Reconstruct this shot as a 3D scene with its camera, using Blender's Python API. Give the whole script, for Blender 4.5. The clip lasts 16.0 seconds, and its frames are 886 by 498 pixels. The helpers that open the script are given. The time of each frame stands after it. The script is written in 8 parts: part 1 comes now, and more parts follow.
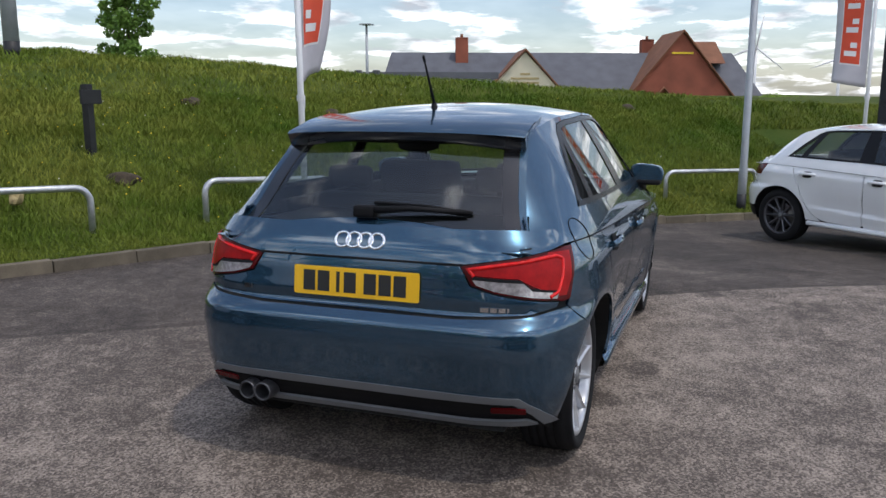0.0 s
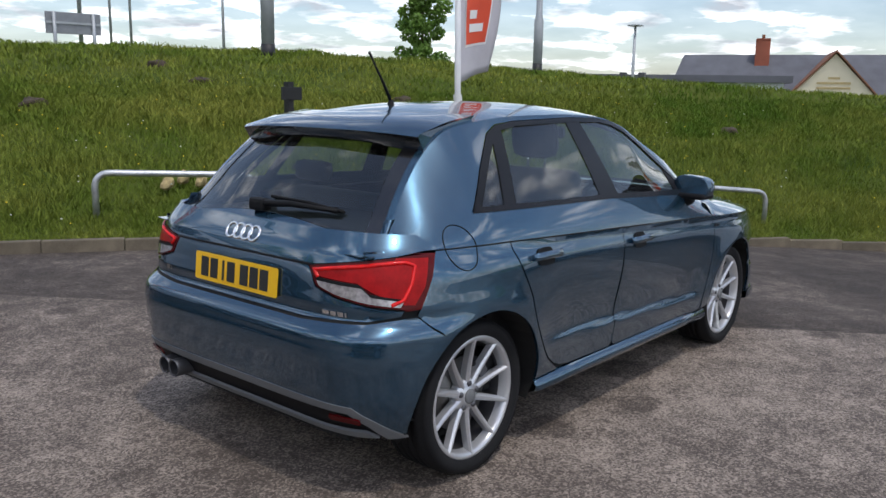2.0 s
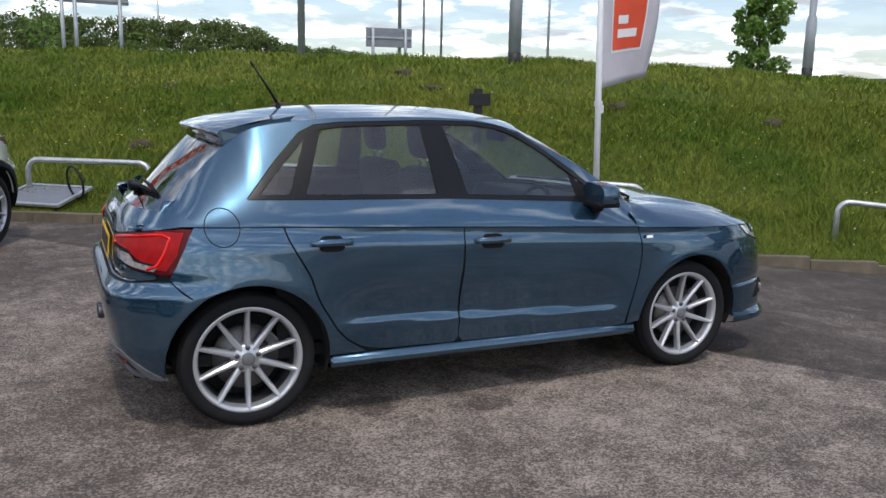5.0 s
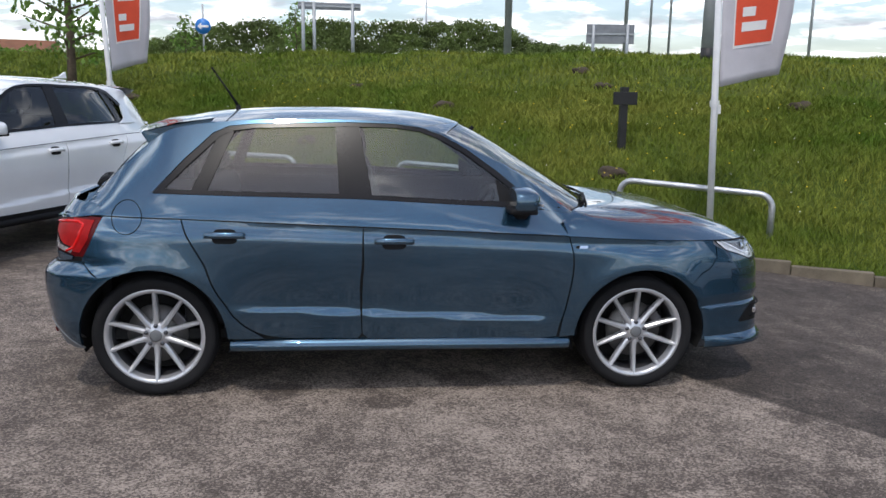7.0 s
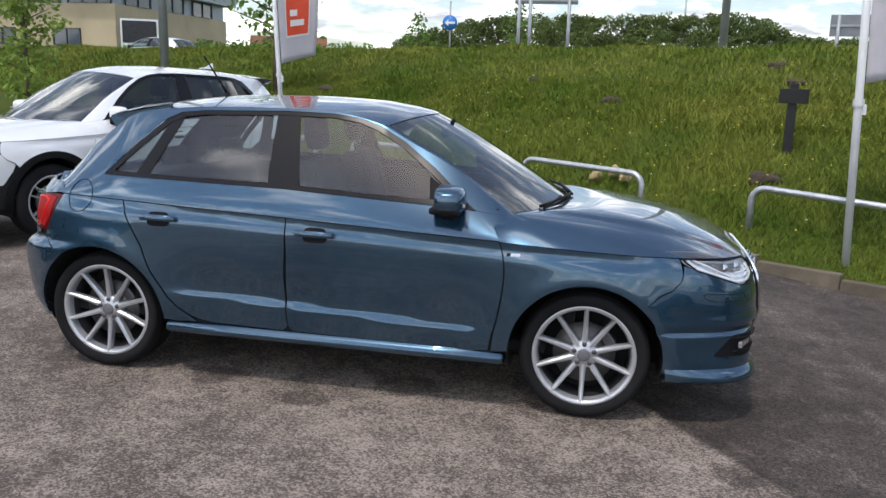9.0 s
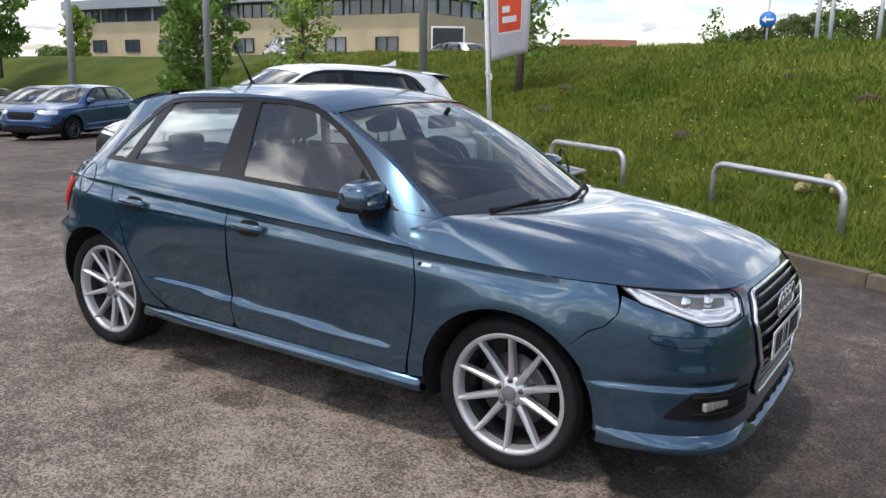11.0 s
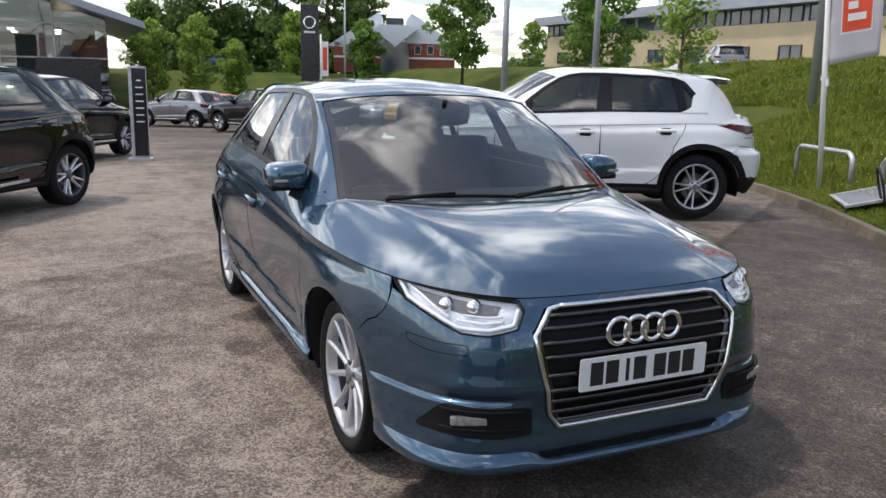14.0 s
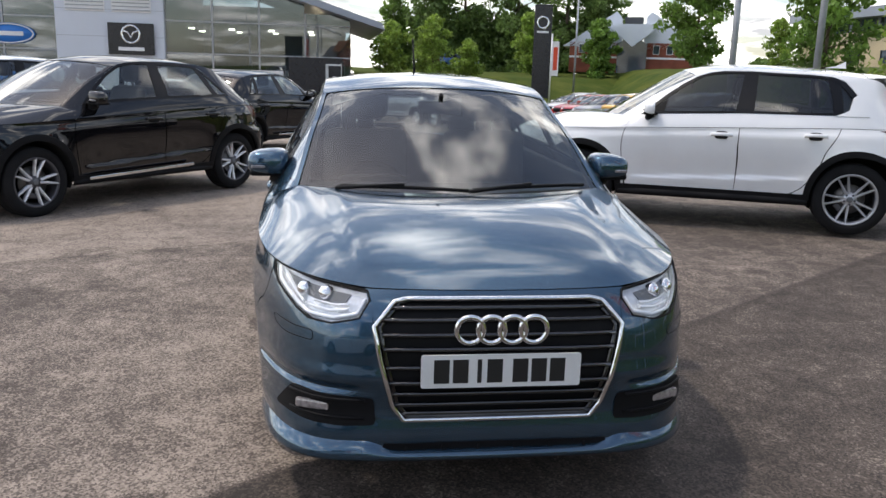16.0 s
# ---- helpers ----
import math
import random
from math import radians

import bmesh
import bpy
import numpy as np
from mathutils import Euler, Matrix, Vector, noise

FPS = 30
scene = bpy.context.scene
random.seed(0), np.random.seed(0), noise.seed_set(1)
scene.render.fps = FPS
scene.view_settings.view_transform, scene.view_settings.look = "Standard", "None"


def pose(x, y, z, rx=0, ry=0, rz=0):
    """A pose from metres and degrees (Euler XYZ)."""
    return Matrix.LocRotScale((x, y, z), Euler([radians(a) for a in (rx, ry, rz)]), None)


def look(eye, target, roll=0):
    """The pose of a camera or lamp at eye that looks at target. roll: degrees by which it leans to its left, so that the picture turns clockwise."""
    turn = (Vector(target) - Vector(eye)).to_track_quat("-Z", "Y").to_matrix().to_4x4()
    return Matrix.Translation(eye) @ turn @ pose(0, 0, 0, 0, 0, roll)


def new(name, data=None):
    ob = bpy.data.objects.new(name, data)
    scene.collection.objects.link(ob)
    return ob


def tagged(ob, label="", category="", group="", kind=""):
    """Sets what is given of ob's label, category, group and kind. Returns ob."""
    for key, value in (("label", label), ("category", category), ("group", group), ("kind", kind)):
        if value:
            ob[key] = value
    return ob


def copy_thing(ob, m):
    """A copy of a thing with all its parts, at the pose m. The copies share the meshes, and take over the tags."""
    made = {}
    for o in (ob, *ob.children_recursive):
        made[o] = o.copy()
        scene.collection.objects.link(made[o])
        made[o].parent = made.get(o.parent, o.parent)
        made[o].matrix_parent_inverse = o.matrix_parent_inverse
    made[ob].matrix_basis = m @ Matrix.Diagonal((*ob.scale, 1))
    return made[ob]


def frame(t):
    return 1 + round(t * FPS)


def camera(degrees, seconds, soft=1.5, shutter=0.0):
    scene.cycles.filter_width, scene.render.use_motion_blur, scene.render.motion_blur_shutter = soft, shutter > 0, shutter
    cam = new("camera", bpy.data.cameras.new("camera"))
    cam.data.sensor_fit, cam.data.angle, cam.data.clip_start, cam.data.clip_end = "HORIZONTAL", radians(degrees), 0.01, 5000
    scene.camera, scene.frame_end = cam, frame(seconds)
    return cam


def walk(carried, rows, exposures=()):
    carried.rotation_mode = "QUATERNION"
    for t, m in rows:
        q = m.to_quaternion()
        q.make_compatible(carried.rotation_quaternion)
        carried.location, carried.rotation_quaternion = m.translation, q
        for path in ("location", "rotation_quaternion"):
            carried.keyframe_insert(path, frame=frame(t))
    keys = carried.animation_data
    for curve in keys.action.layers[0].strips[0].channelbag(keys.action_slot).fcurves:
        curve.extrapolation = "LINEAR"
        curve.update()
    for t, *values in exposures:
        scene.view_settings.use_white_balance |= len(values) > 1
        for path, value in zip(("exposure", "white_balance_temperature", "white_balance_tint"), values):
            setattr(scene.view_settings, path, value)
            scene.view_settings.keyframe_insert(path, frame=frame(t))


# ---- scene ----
cam = camera(57.0, 16.0)
PATH = [
    (0.0, (-4.479, -1.326, 1.463), (-2.628, -0.664, 1.096), 0.0),
    (0.5, (-4.319, -1.689, 1.473), (-2.55, -0.83, 1.111), -0.4),
    (1.0, (-4.068, -2.009, 1.459), (-2.386, -0.99, 1.094), 0.1),
    (1.5, (-3.835, -2.312, 1.449), (-2.228, -1.179, 1.085), 0.5),
    (2.0, (-3.597, -2.6, 1.454), (-2.093, -1.334, 1.087), 1.0),
    (2.5, (-3.344, -2.891, 1.469), (-1.935, -1.521, 1.097), 1.6),
    (3.0, (-3.123, -3.206, 1.479), (-1.792, -1.76, 1.107), 1.6),
    (3.5, (-2.873, -3.479, 1.452), (-1.637, -1.951, 1.082), 1.5),
    (4.0, (-2.618, -3.787, 1.46), (-1.487, -2.179, 1.093), 1.4),
    (6.5, (-0.718, -4.7, 1.528), (-0.35, -2.771, 1.15), 1.0),
    (7.0, (-0.301, -4.783, 1.544), (-0.061, -2.835, 1.159), 1.0),
    (7.5, (0.089, -4.761, 1.524), (0.188, -2.802, 1.134), 1.2),
    (8.0, (0.461, -4.706, 1.531), (0.411, -2.746, 1.137), 1.4),
    (8.5, (0.871, -4.644, 1.553), (0.661, -2.696, 1.152), 1.4),
    (9.0, (1.256, -4.482, 1.548), (0.891, -2.558, 1.14), 1.6),
    (11.5, (2.891, -3.087, 1.48), (1.687, -1.543, 1.07), 0.9),
    (12.0, (3.134, -2.824, 1.48), (1.81, -1.381, 1.075), 0.9),
    (12.5, (3.446, -2.616, 1.495), (1.973, -1.327, 1.087), 1.1),
    (13.0, (3.735, -2.351, 1.468), (2.118, -1.246, 1.061), 1.1),
    (13.5, (3.95, -2.046, 1.449), (2.25, -1.073, 1.043), 1.3),
    (14.0, (4.141, -1.715, 1.445), (2.367, -0.888, 1.033), 1.3),
    (14.5, (4.23, -1.338, 1.441), (2.388, -0.681, 1.019), 1.4),
    (15.0, (4.346, -1.035, 1.438), (2.458, -0.526, 1.019), 1.6),
    (15.5, (4.463, -0.773, 1.448), (2.544, -0.402, 1.023), 1.6),
    (16.0, (4.497, -0.546, 1.444), (2.562, -0.27, 1.018), 1.7),
]
walk(cam, [(t, look(eye, target, roll)) for t, eye, target, roll in PATH], exposures=[(0.0, 0.02, 6400, 10), (4.0, 0.10, 6450, 10), (8.0, 0.20, 6500, 10), (12.0, 0.40, 6850, 11), (16.0, 0.36, 6950, 11)])


import functools

# ---- light ----
SUN_ELEV, SUN_AZ = radians(66), radians(195)   # azimuth: from +y towards +x
world = bpy.data.worlds.new("sky")
scene.world = world
world.use_nodes = True
wn, wl = world.node_tree.nodes, world.node_tree.links
wn.clear()
w_out = wn.new("ShaderNodeOutputWorld")
w_bg = wn.new("ShaderNodeBackground")
w_bg.inputs["Strength"].default_value = 0.15
w_sky = wn.new("ShaderNodeTexSky")
w_sky.sky_type = 'NISHITA'
w_sky.sun_disc = False
w_sky.sun_elevation, w_sky.sun_rotation = SUN_ELEV, SUN_AZ
w_sky.air_density, w_sky.dust_density, w_sky.ozone_density = 1.0, 1.2, 1.5
w_tc = wn.new("ShaderNodeTexCoord")
w_sep = wn.new("ShaderNodeSeparateXYZ")
wl.new(w_tc.outputs["Generated"], w_sep.inputs[0])
# clouds lie on a flat layer: direction divided by its height
w_h = wn.new("ShaderNodeMath"); w_h.operation = 'ADD'; w_h.inputs[1].default_value = 0.16
w_abs = wn.new("ShaderNodeMath"); w_abs.operation = 'ABSOLUTE'
wl.new(w_sep.outputs["Z"], w_abs.inputs[0]); wl.new(w_abs.outputs[0], w_h.inputs[0])
w_dx = wn.new("ShaderNodeMath"); w_dx.operation = 'DIVIDE'
w_dy = wn.new("ShaderNodeMath"); w_dy.operation = 'DIVIDE'
wl.new(w_sep.outputs["X"], w_dx.inputs[0]); wl.new(w_h.outputs[0], w_dx.inputs[1])
wl.new(w_sep.outputs["Y"], w_dy.inputs[0]); wl.new(w_h.outputs[0], w_dy.inputs[1])
w_cmb = wn.new("ShaderNodeCombineXYZ")
wl.new(w_dx.outputs[0], w_cmb.inputs[0]); wl.new(w_dy.outputs[0], w_cmb.inputs[1])
w_n1 = wn.new("ShaderNodeTexNoise")
w_n1.inputs["Scale"].default_value, w_n1.inputs["Detail"].default_value = 2.7, 11
w_n1.inputs["Roughness"].default_value, w_n1.inputs["Distortion"].default_value = 0.56, 0.25
wl.new(w_cmb.outputs[0], w_n1.inputs["Vector"])
w_ramp = wn.new("ShaderNodeValToRGB")
w_ramp.color_ramp.elements[0].position, w_ramp.color_ramp.elements[1].position = 0.450, 0.59
w_ramp.color_ramp.elements[0].color, w_ramp.color_ramp.elements[1].color = (0.06, 0.06, 0.06, 1), (0.96, 0.96, 0.96, 1)
# the cover thickens towards the showroom side
w_cov = wn.new("ShaderNodeMath"); w_cov.operation = 'MULTIPLY_ADD'; w_cov.inputs[1].default_value = -0.045
wl.new(w_sep.outputs["X"], w_cov.inputs[0]); wl.new(w_n1.outputs["Fac"], w_cov.inputs[2])
w_hi = wn.new("ShaderNodeMath"); w_hi.operation = 'MULTIPLY_ADD'; w_hi.inputs[1].default_value = -0.150
wl.new(w_abs.outputs[0], w_hi.inputs[0]); wl.new(w_cov.outputs[0], w_hi.inputs[2])
w_up = wn.new("ShaderNodeMath"); w_up.operation = 'ADD'; w_up.inputs[1].default_value = 0.016
wl.new(w_hi.outputs[0], w_up.inputs[0]); wl.new(w_up.outputs[0], w_ramp.inputs[0])
w_n2 = wn.new("ShaderNodeTexNoise")
w_n2.inputs["Scale"].default_value, w_n2.inputs["Detail"].default_value = 3.0, 8
wl.new(w_cmb.outputs[0], w_n2.inputs["Vector"])
w_cr = wn.new("ShaderNodeValToRGB")
w_cr.color_ramp.elements[0].position, w_cr.color_ramp.elements[1].position = 0.36, 0.63
w_cr.color_ramp.elements[0].color, w_cr.color_ramp.elements[1].color = (3.0, 3.15, 3.5, 1), (12.8, 12.8, 12.9, 1)
wl.new(w_n2.outputs["Fac"], w_cr.inputs[0])
w_mix = wn.new("ShaderNodeMix"); w_mix.data_type = 'RGBA'
wl.new(w_ramp.outputs["Color"], w_mix.inputs["Factor"])
# clouds are brighter on the sun's side of the sky
w_dot = wn.new("ShaderNodeVectorMath"); w_dot.operation = 'DOT_PRODUCT'
w_dot.inputs[1].default_value = (math.sin(SUN_AZ) * math.cos(SUN_ELEV), math.cos(SUN_AZ) * math.cos(SUN_ELEV), math.sin(SUN_ELEV))
wl.new(w_tc.outputs["Generated"], w_dot.inputs[0])
w_cl = wn.new("ShaderNodeMath"); w_cl.operation = 'MAXIMUM'; w_cl.inputs[1].default_value = 0.0
wl.new(w_dot.outputs["Value"], w_cl.inputs[0])
w_pw = wn.new("ShaderNodeMath"); w_pw.operation = 'POWER'; w_pw.inputs[1].default_value = 2.0
wl.new(w_cl.outputs[0], w_pw.inputs[0])
w_gl = wn.new("ShaderNodeMath"); w_gl.operation = 'MULTIPLY_ADD'; w_gl.inputs[1].default_value, w_gl.inputs[2].default_value = 1.6, 1.28
wl.new(w_pw.outputs[0], w_gl.inputs[0])
w_sc = wn.new("ShaderNodeVectorMath"); w_sc.operation = 'SCALE'
wl.new(w_cr.outputs["Color"], w_sc.inputs[0]); wl.new(w_gl.outputs[0], w_sc.inputs["Scale"])
w_tint = wn.new("ShaderNodeVectorMath"); w_tint.operation = 'MULTIPLY'; w_tint.inputs[1].default_value = (1.02, 1.0, 1.0)
wl.new(w_sky.outputs[0], w_tint.inputs[0])
wl.new(w_tint.outputs[0], w_mix.inputs["A"]); wl.new(w_sc.outputs[0], w_mix.inputs["B"])
wl.new(w_mix.outputs["Result"], w_bg.inputs["Color"])
wl.new(w_bg.outputs[0], w_out.inputs["Surface"])

sun = new("sun", bpy.data.lights.new("sun", 'SUN'))
sun.data.energy, sun.data.angle, sun.data.color = 1.40, radians(2.5), (1.0, 0.95, 0.88)
sun_dir = Vector((math.sin(SUN_AZ) * math.cos(SUN_ELEV), math.cos(SUN_AZ) * math.cos(SUN_ELEV), math.sin(SUN_ELEV)))
sun.matrix_world = look(sun_dir * 60, (0, 0, 0))


# ---- materials ----
def mat(name, color, rough=0.5, metal=0.0, var=0.12, scale=6.0, bump=0.0, bscale=90.0, coat=0.0, spec=0.5,
        color2=None, per_object=0.0, per_island=0.0, emit=0.0, flake=0.0, trans=0.0):
    m = bpy.data.materials.new(name)
    m.use_nodes = True
    n, l = m.node_tree.nodes, m.node_tree.links
    b = n["Principled BSDF"]
    tc = n.new("ShaderNodeTexCoord")
    c2 = color2 or tuple(c * (1 + var) for c in color)
    c1 = color if color2 else tuple(c * (1 - var) for c in color)
    big, fine = n.new("ShaderNodeTexNoise"), n.new("ShaderNodeTexNoise")
    for tex, s, d in ((big, scale, 5), (fine, bscale, 4)):
        tex.inputs["Scale"].default_value, tex.inputs["Detail"].default_value = s, d
        l.new(tc.outputs["Object"], tex.inputs["Vector"])
    add = n.new("ShaderNodeMath"); add.operation = 'MULTIPLY_ADD'
    l.new(fine.outputs["Fac"], add.inputs[0]); add.inputs[1].default_value = 0.5
    l.new(big.outputs["Fac"], add.inputs[2])
    ramp = n.new("ShaderNodeValToRGB")
    ramp.color_ramp.elements[0].position, ramp.color_ramp.elements[1].position = 0.52, 0.98
    ramp.color_ramp.elements[0].color, ramp.color_ramp.elements[1].color = (*c1, 1), (*c2, 1)
    l.new(add.outputs[0], ramp.inputs[0])
    col = ramp.outputs["Color"]
    if per_object or per_island:
        src = n.new("ShaderNodeObjectInfo" if per_object else "ShaderNodeNewGeometry")
        hsv = n.new("ShaderNodeHueSaturation")
        mr = n.new("ShaderNodeMapRange")
        k = per_object or per_island
        mr.inputs["To Min"].default_value, mr.inputs["To Max"].default_value = 1 - k, 1 + k
        l.new(src.outputs["Random" if per_object else "Random Per Island"], mr.inputs["Value"])
        l.new(mr.outputs[0], hsv.inputs["Value"]); l.new(col, hsv.inputs["Color"])
        col = hsv.outputs["Color"]
    l.new(col, b.inputs["Base Color"])
    b.inputs["Roughness"].default_value, b.inputs["Metallic"].default_value = rough, metal
    b.inputs["Specular IOR Level"].default_value = spec
    b.inputs["Coat Weight"].default_value, b.inputs["Coat Roughness"].default_value, b.inputs["Coat IOR"].default_value = coat, 0.015, 1.65
    if bump:
        bp = n.new("ShaderNodeBump")
        bp.inputs["Strength"].default_value, bp.inputs["Distance"].default_value = bump, 0.01
        l.new(fine.outputs["Fac"], bp.inputs["Height"])
        l.new(bp.outputs[0], b.inputs["Normal"])
    if emit:
        b.inputs["Emission Strength"].default_value = emit
        b.inputs["Emission Color"].default_value = (*color, 1)
    if trans:
        b.inputs["Transmission Weight"].default_value = trans
    return m


def thin_glass(name, tint, f0=0.075, rough=0.0):
    """A thin pane: clear straight through, with a gloss that grows towards grazing angles."""
    m = bpy.data.materials.new(name)
    m.use_nodes = True
    n, l = m.node_tree.nodes, m.node_tree.links
    n.remove(n["Principled BSDF"])
    lw, tr, gl, mx, pw, ma = (n.new("ShaderNode" + k) for k in ("LayerWeight", "BsdfTransparent", "BsdfGlossy", "MixShader", "Math", "Math"))
    lw.inputs["Blend"].default_value = 0.5
    pw.operation, ma.operation = 'POWER', 'MULTIPLY_ADD'
    pw.inputs[1].default_value, ma.inputs[1].default_value, ma.inputs[2].default_value = 3.5, 1 - f0, f0
    l.new(lw.outputs["Facing"], pw.inputs[0]); l.new(pw.outputs[0], ma.inputs[0])
    tr.inputs["Color"].default_value = (*tint, 1)
    gl.inputs["Roughness"].default_value = rough
    l.new(ma.outputs[0], mx.inputs[0]); l.new(tr.outputs[0], mx.inputs[1]); l.new(gl.outputs[0], mx.inputs[2])
    l.new(mx.outputs[0], n["Material Output"].inputs["Surface"])
    return m


M_PAINT = mat("blue_metallic_paint", (0.031, 0.080, 0.132), 0.24, 0.75, 0.10, 3.0, coat=1.0, bscale=900, spec=0.1)
M_BLACK = mat("black_plastic", (0.009, 0.009, 0.010), 0.55, var=0.2, spec=0.12, bump=0.05, bscale=300)
M_GLOSSBLACK = mat("gloss_black", (0.008, 0.008, 0.009), 0.08, var=0.2, coat=0.6)
M_SEAL = mat("satin_black_seal", (0.006, 0.006, 0.007), 0.26, var=0.2, spec=0.25)
M_DARK = mat("dark_cavity", (0.006, 0.006, 0.006), 0.9, var=0.2)
M_GREYPL = mat("grey_plastic", (0.13, 0.135, 0.14), 0.55, var=0.1, bump=0.04, bscale=300)
M_CHROME = mat("chrome", (0.82, 0.83, 0.84), 0.07, 1.0, 0.03)
M_ALLOY = mat("silver_alloy", (0.52, 0.53, 0.55), 0.30, 0.6, 0.05, coat=0.3)
M_ALLOYDARK = mat("dark_alloy", (0.10, 0.10, 0.11), 0.4, 0.7, 0.1)
M_DISC = mat("brake_disc", (0.13, 0.125, 0.12), 0.45, 0.8, 0.2)
M_TYRE = mat("tyre_rubber", (0.010, 0.010, 0.011), 0.85, spec=0.25, var=0.25, bump=0.1, bscale=120)
M_GLASS = thin_glass("clear_glass", (0.70, 0.76, 0.74), 0.10)
M_GLASSDARK = thin_glass("tinted_glass", (0.30, 0.33, 0.33))
M_LENS = thin_glass("lamp_lens", (0.95, 0.96, 0.97), 0.04)
M_RED = mat("red_lamp", (0.62, 0.010, 0.010), 0.16, var=0.20, scale=25, spec=0.35)
M_REDMID = mat("red_lamp_inner", (0.30, 0.005, 0.006), 0.35, var=0.20, scale=30, spec=0.15)
M_REDDARK = mat("dark_red_lamp", (0.075, 0.003, 0.004), 0.25, var=0.2, spec=0.2)
M_LAMPCLEAR = mat("clear_lamp", (0.34, 0.31, 0.31), 0.16, 0.3, 0.35, 60, coat=0.8)
M_WHITELAMP = mat("white_lamp_strip", (0.85, 0.87, 0.9), 0.15, 0.1, 0.05, coat=0.6)
M_SILVERLAMP = mat("silver_lamp_reflector", (0.80, 0.82, 0.84), 0.22, 0.35, 0.15, 40)
M_YELLOWPLATE = mat("yellow_plate", (0.80, 0.46, 0.015), 0.3, var=0.04)
M_WHITEPLATE = mat("white_plate", (0.72, 0.73, 0.72), 0.3, var=0.04)
M_INK = mat("black_ink", (0.015, 0.015, 0.015), 0.5)
M_SEAT = mat("black_seat_cloth", (0.022, 0.022, 0.023), 0.85, var=0.2, bump=0.2, bscale=400)
M_TRIM = mat("beige_headliner", (0.30, 0.29, 0.27), 0.9, var=0.08)
M_WHITE = mat("white_car_paint", (0.78, 0.79, 0.80), 0.25, var=0.02, coat=1.0)
M_BLACKPAINT = mat("black_car_paint", (0.005, 0.005, 0.006), 0.2, 0.0, 0.1, coat=0.9, spec=0.0)
M_GREYPAINT = mat("grey_car_paint", (0.20, 0.21, 0.23), 0.3, 0.6, 0.05, coat=1.0)
M_REDPAINT = mat("red_car_paint", (0.42, 0.012, 0.015), 0.3, 0.3, 0.05, coat=1.0)
M_GOLDPAINT = mat("gold_car_paint", (0.55, 0.30, 0.02), 0.3, 0.4, 0.05, coat=1.0)
M_BLUEPAINT = mat("blue_car_paint", (0.02, 0.08, 0.22), 0.3, 0.4, 0.05, coat=1.0)
M_SILVERPAINT = mat("silver_car_paint", (0.50, 0.51, 0.52), 0.3, 0.7, 0.05, coat=1.0)
M_GALV = mat("galvanised_steel", (0.50, 0.51, 0.52), 0.42, 0.75, 0.2, 14, bump=0.05)
M_POLEWHITE = mat("white_pole", (0.74, 0.74, 0.74), 0.35, 0.1, 0.06)
M_POLEGREY = mat("grey_pole", (0.36, 0.38, 0.40), 0.5, 0.4, 0.12)
M_POSTBLACK = mat("black_post", (0.012, 0.012, 0.013), 0.55, var=0.3)
M_FLAG = mat("grey_flag_cloth", (0.52, 0.50, 0.53), 0.8, var=0.08, scale=4)
M_FLAGRED = mat("orange_red_flag_panel", (0.72, 0.085, 0.035), 0.75, var=0.08)
M_FLAGWHITE = mat("white_flag_letters", (0.80, 0.78, 0.76), 0.75, var=0.04)
M_CONC = mat("concrete_kerb", (0.125, 0.103, 0.072), 0.9, var=0.3, scale=5, bump=0.5, bscale=120, per_object=0.15)
M_BRICK = mat("red_brick", (0.24, 0.072, 0.043), 0.9, var=0.25, scale=0.6, bump=0.3, bscale=20)
M_BUFF = mat("buff_brick", (0.50, 0.41, 0.27), 0.9, var=0.15, scale=0.5)
M_CREAM = mat("cream_render", (0.66, 0.60, 0.46), 0.9, var=0.08, scale=0.8)
M_SLATE = mat("slate_roof", (0.095, 0.098, 0.115), 0.75, var=0.18, scale=0.9)
M_TILE = mat("brown_roof_tile", (0.20, 0.085, 0.045), 0.85, var=0.2, scale=1.0)
M_CLAD = mat("white_cladding", (0.62, 0.66, 0.72), 0.5, var=0.04, scale=0.5)
M_ROOFMETAL = mat("grey_roof_metal", (0.30, 0.33, 0.38), 0.45, 0.4, 0.06, 0.5)
M_DARKFRAME = mat("dark_window_frame", (0.05, 0.055, 0.06), 0.4, var=0.1)
M_BLDGLASS = mat("building_glass", (0.05, 0.07, 0.09), 0.06, 0.0, 0.3, 0.4, spec=0.9)
M_SHOWGLASS = thin_glass("showroom_glass", (0.42, 0.50, 0.54), 0.14)
M_LAMPGLOW = mat("warm_ceiling_lamp", (1.0, 0.85, 0.6), 0.4, emit=14.0)
M_SIGNBLUE = mat("blue_sign", (0.02, 0.18, 0.55), 0.4, var=0.04)
M_SIGNGREY = mat("grey_sign_back", (0.22, 0.23, 0.25), 0.5, 0.5, 0.1)
M_SIGNWHITE = mat("white_sign", (0.78, 0.78, 0.78), 0.4, var=0.04)
M_SIGNDARK = mat("dark_sign_panel", (0.012, 0.013, 0.018), 0.25, var=0.1)
M_SIGNGREEN = mat("green_sign", (0.10, 0.45, 0.05), 0.4, var=0.04)
M_BARK = mat("bark", (0.11, 0.08, 0.055), 0.9, var=0.35, scale=8, bump=0.6, bscale=30)
M_LEAF = mat("leaf_green", (0.15, 0.26, 0.045), 0.55, var=0.35, scale=0.7, per_island=0.35)
M_LEAF2 = mat("fresh_leaf_green", (0.24, 0.35, 0.06), 0.55, var=0.35, scale=0.7, per_island=0.35)
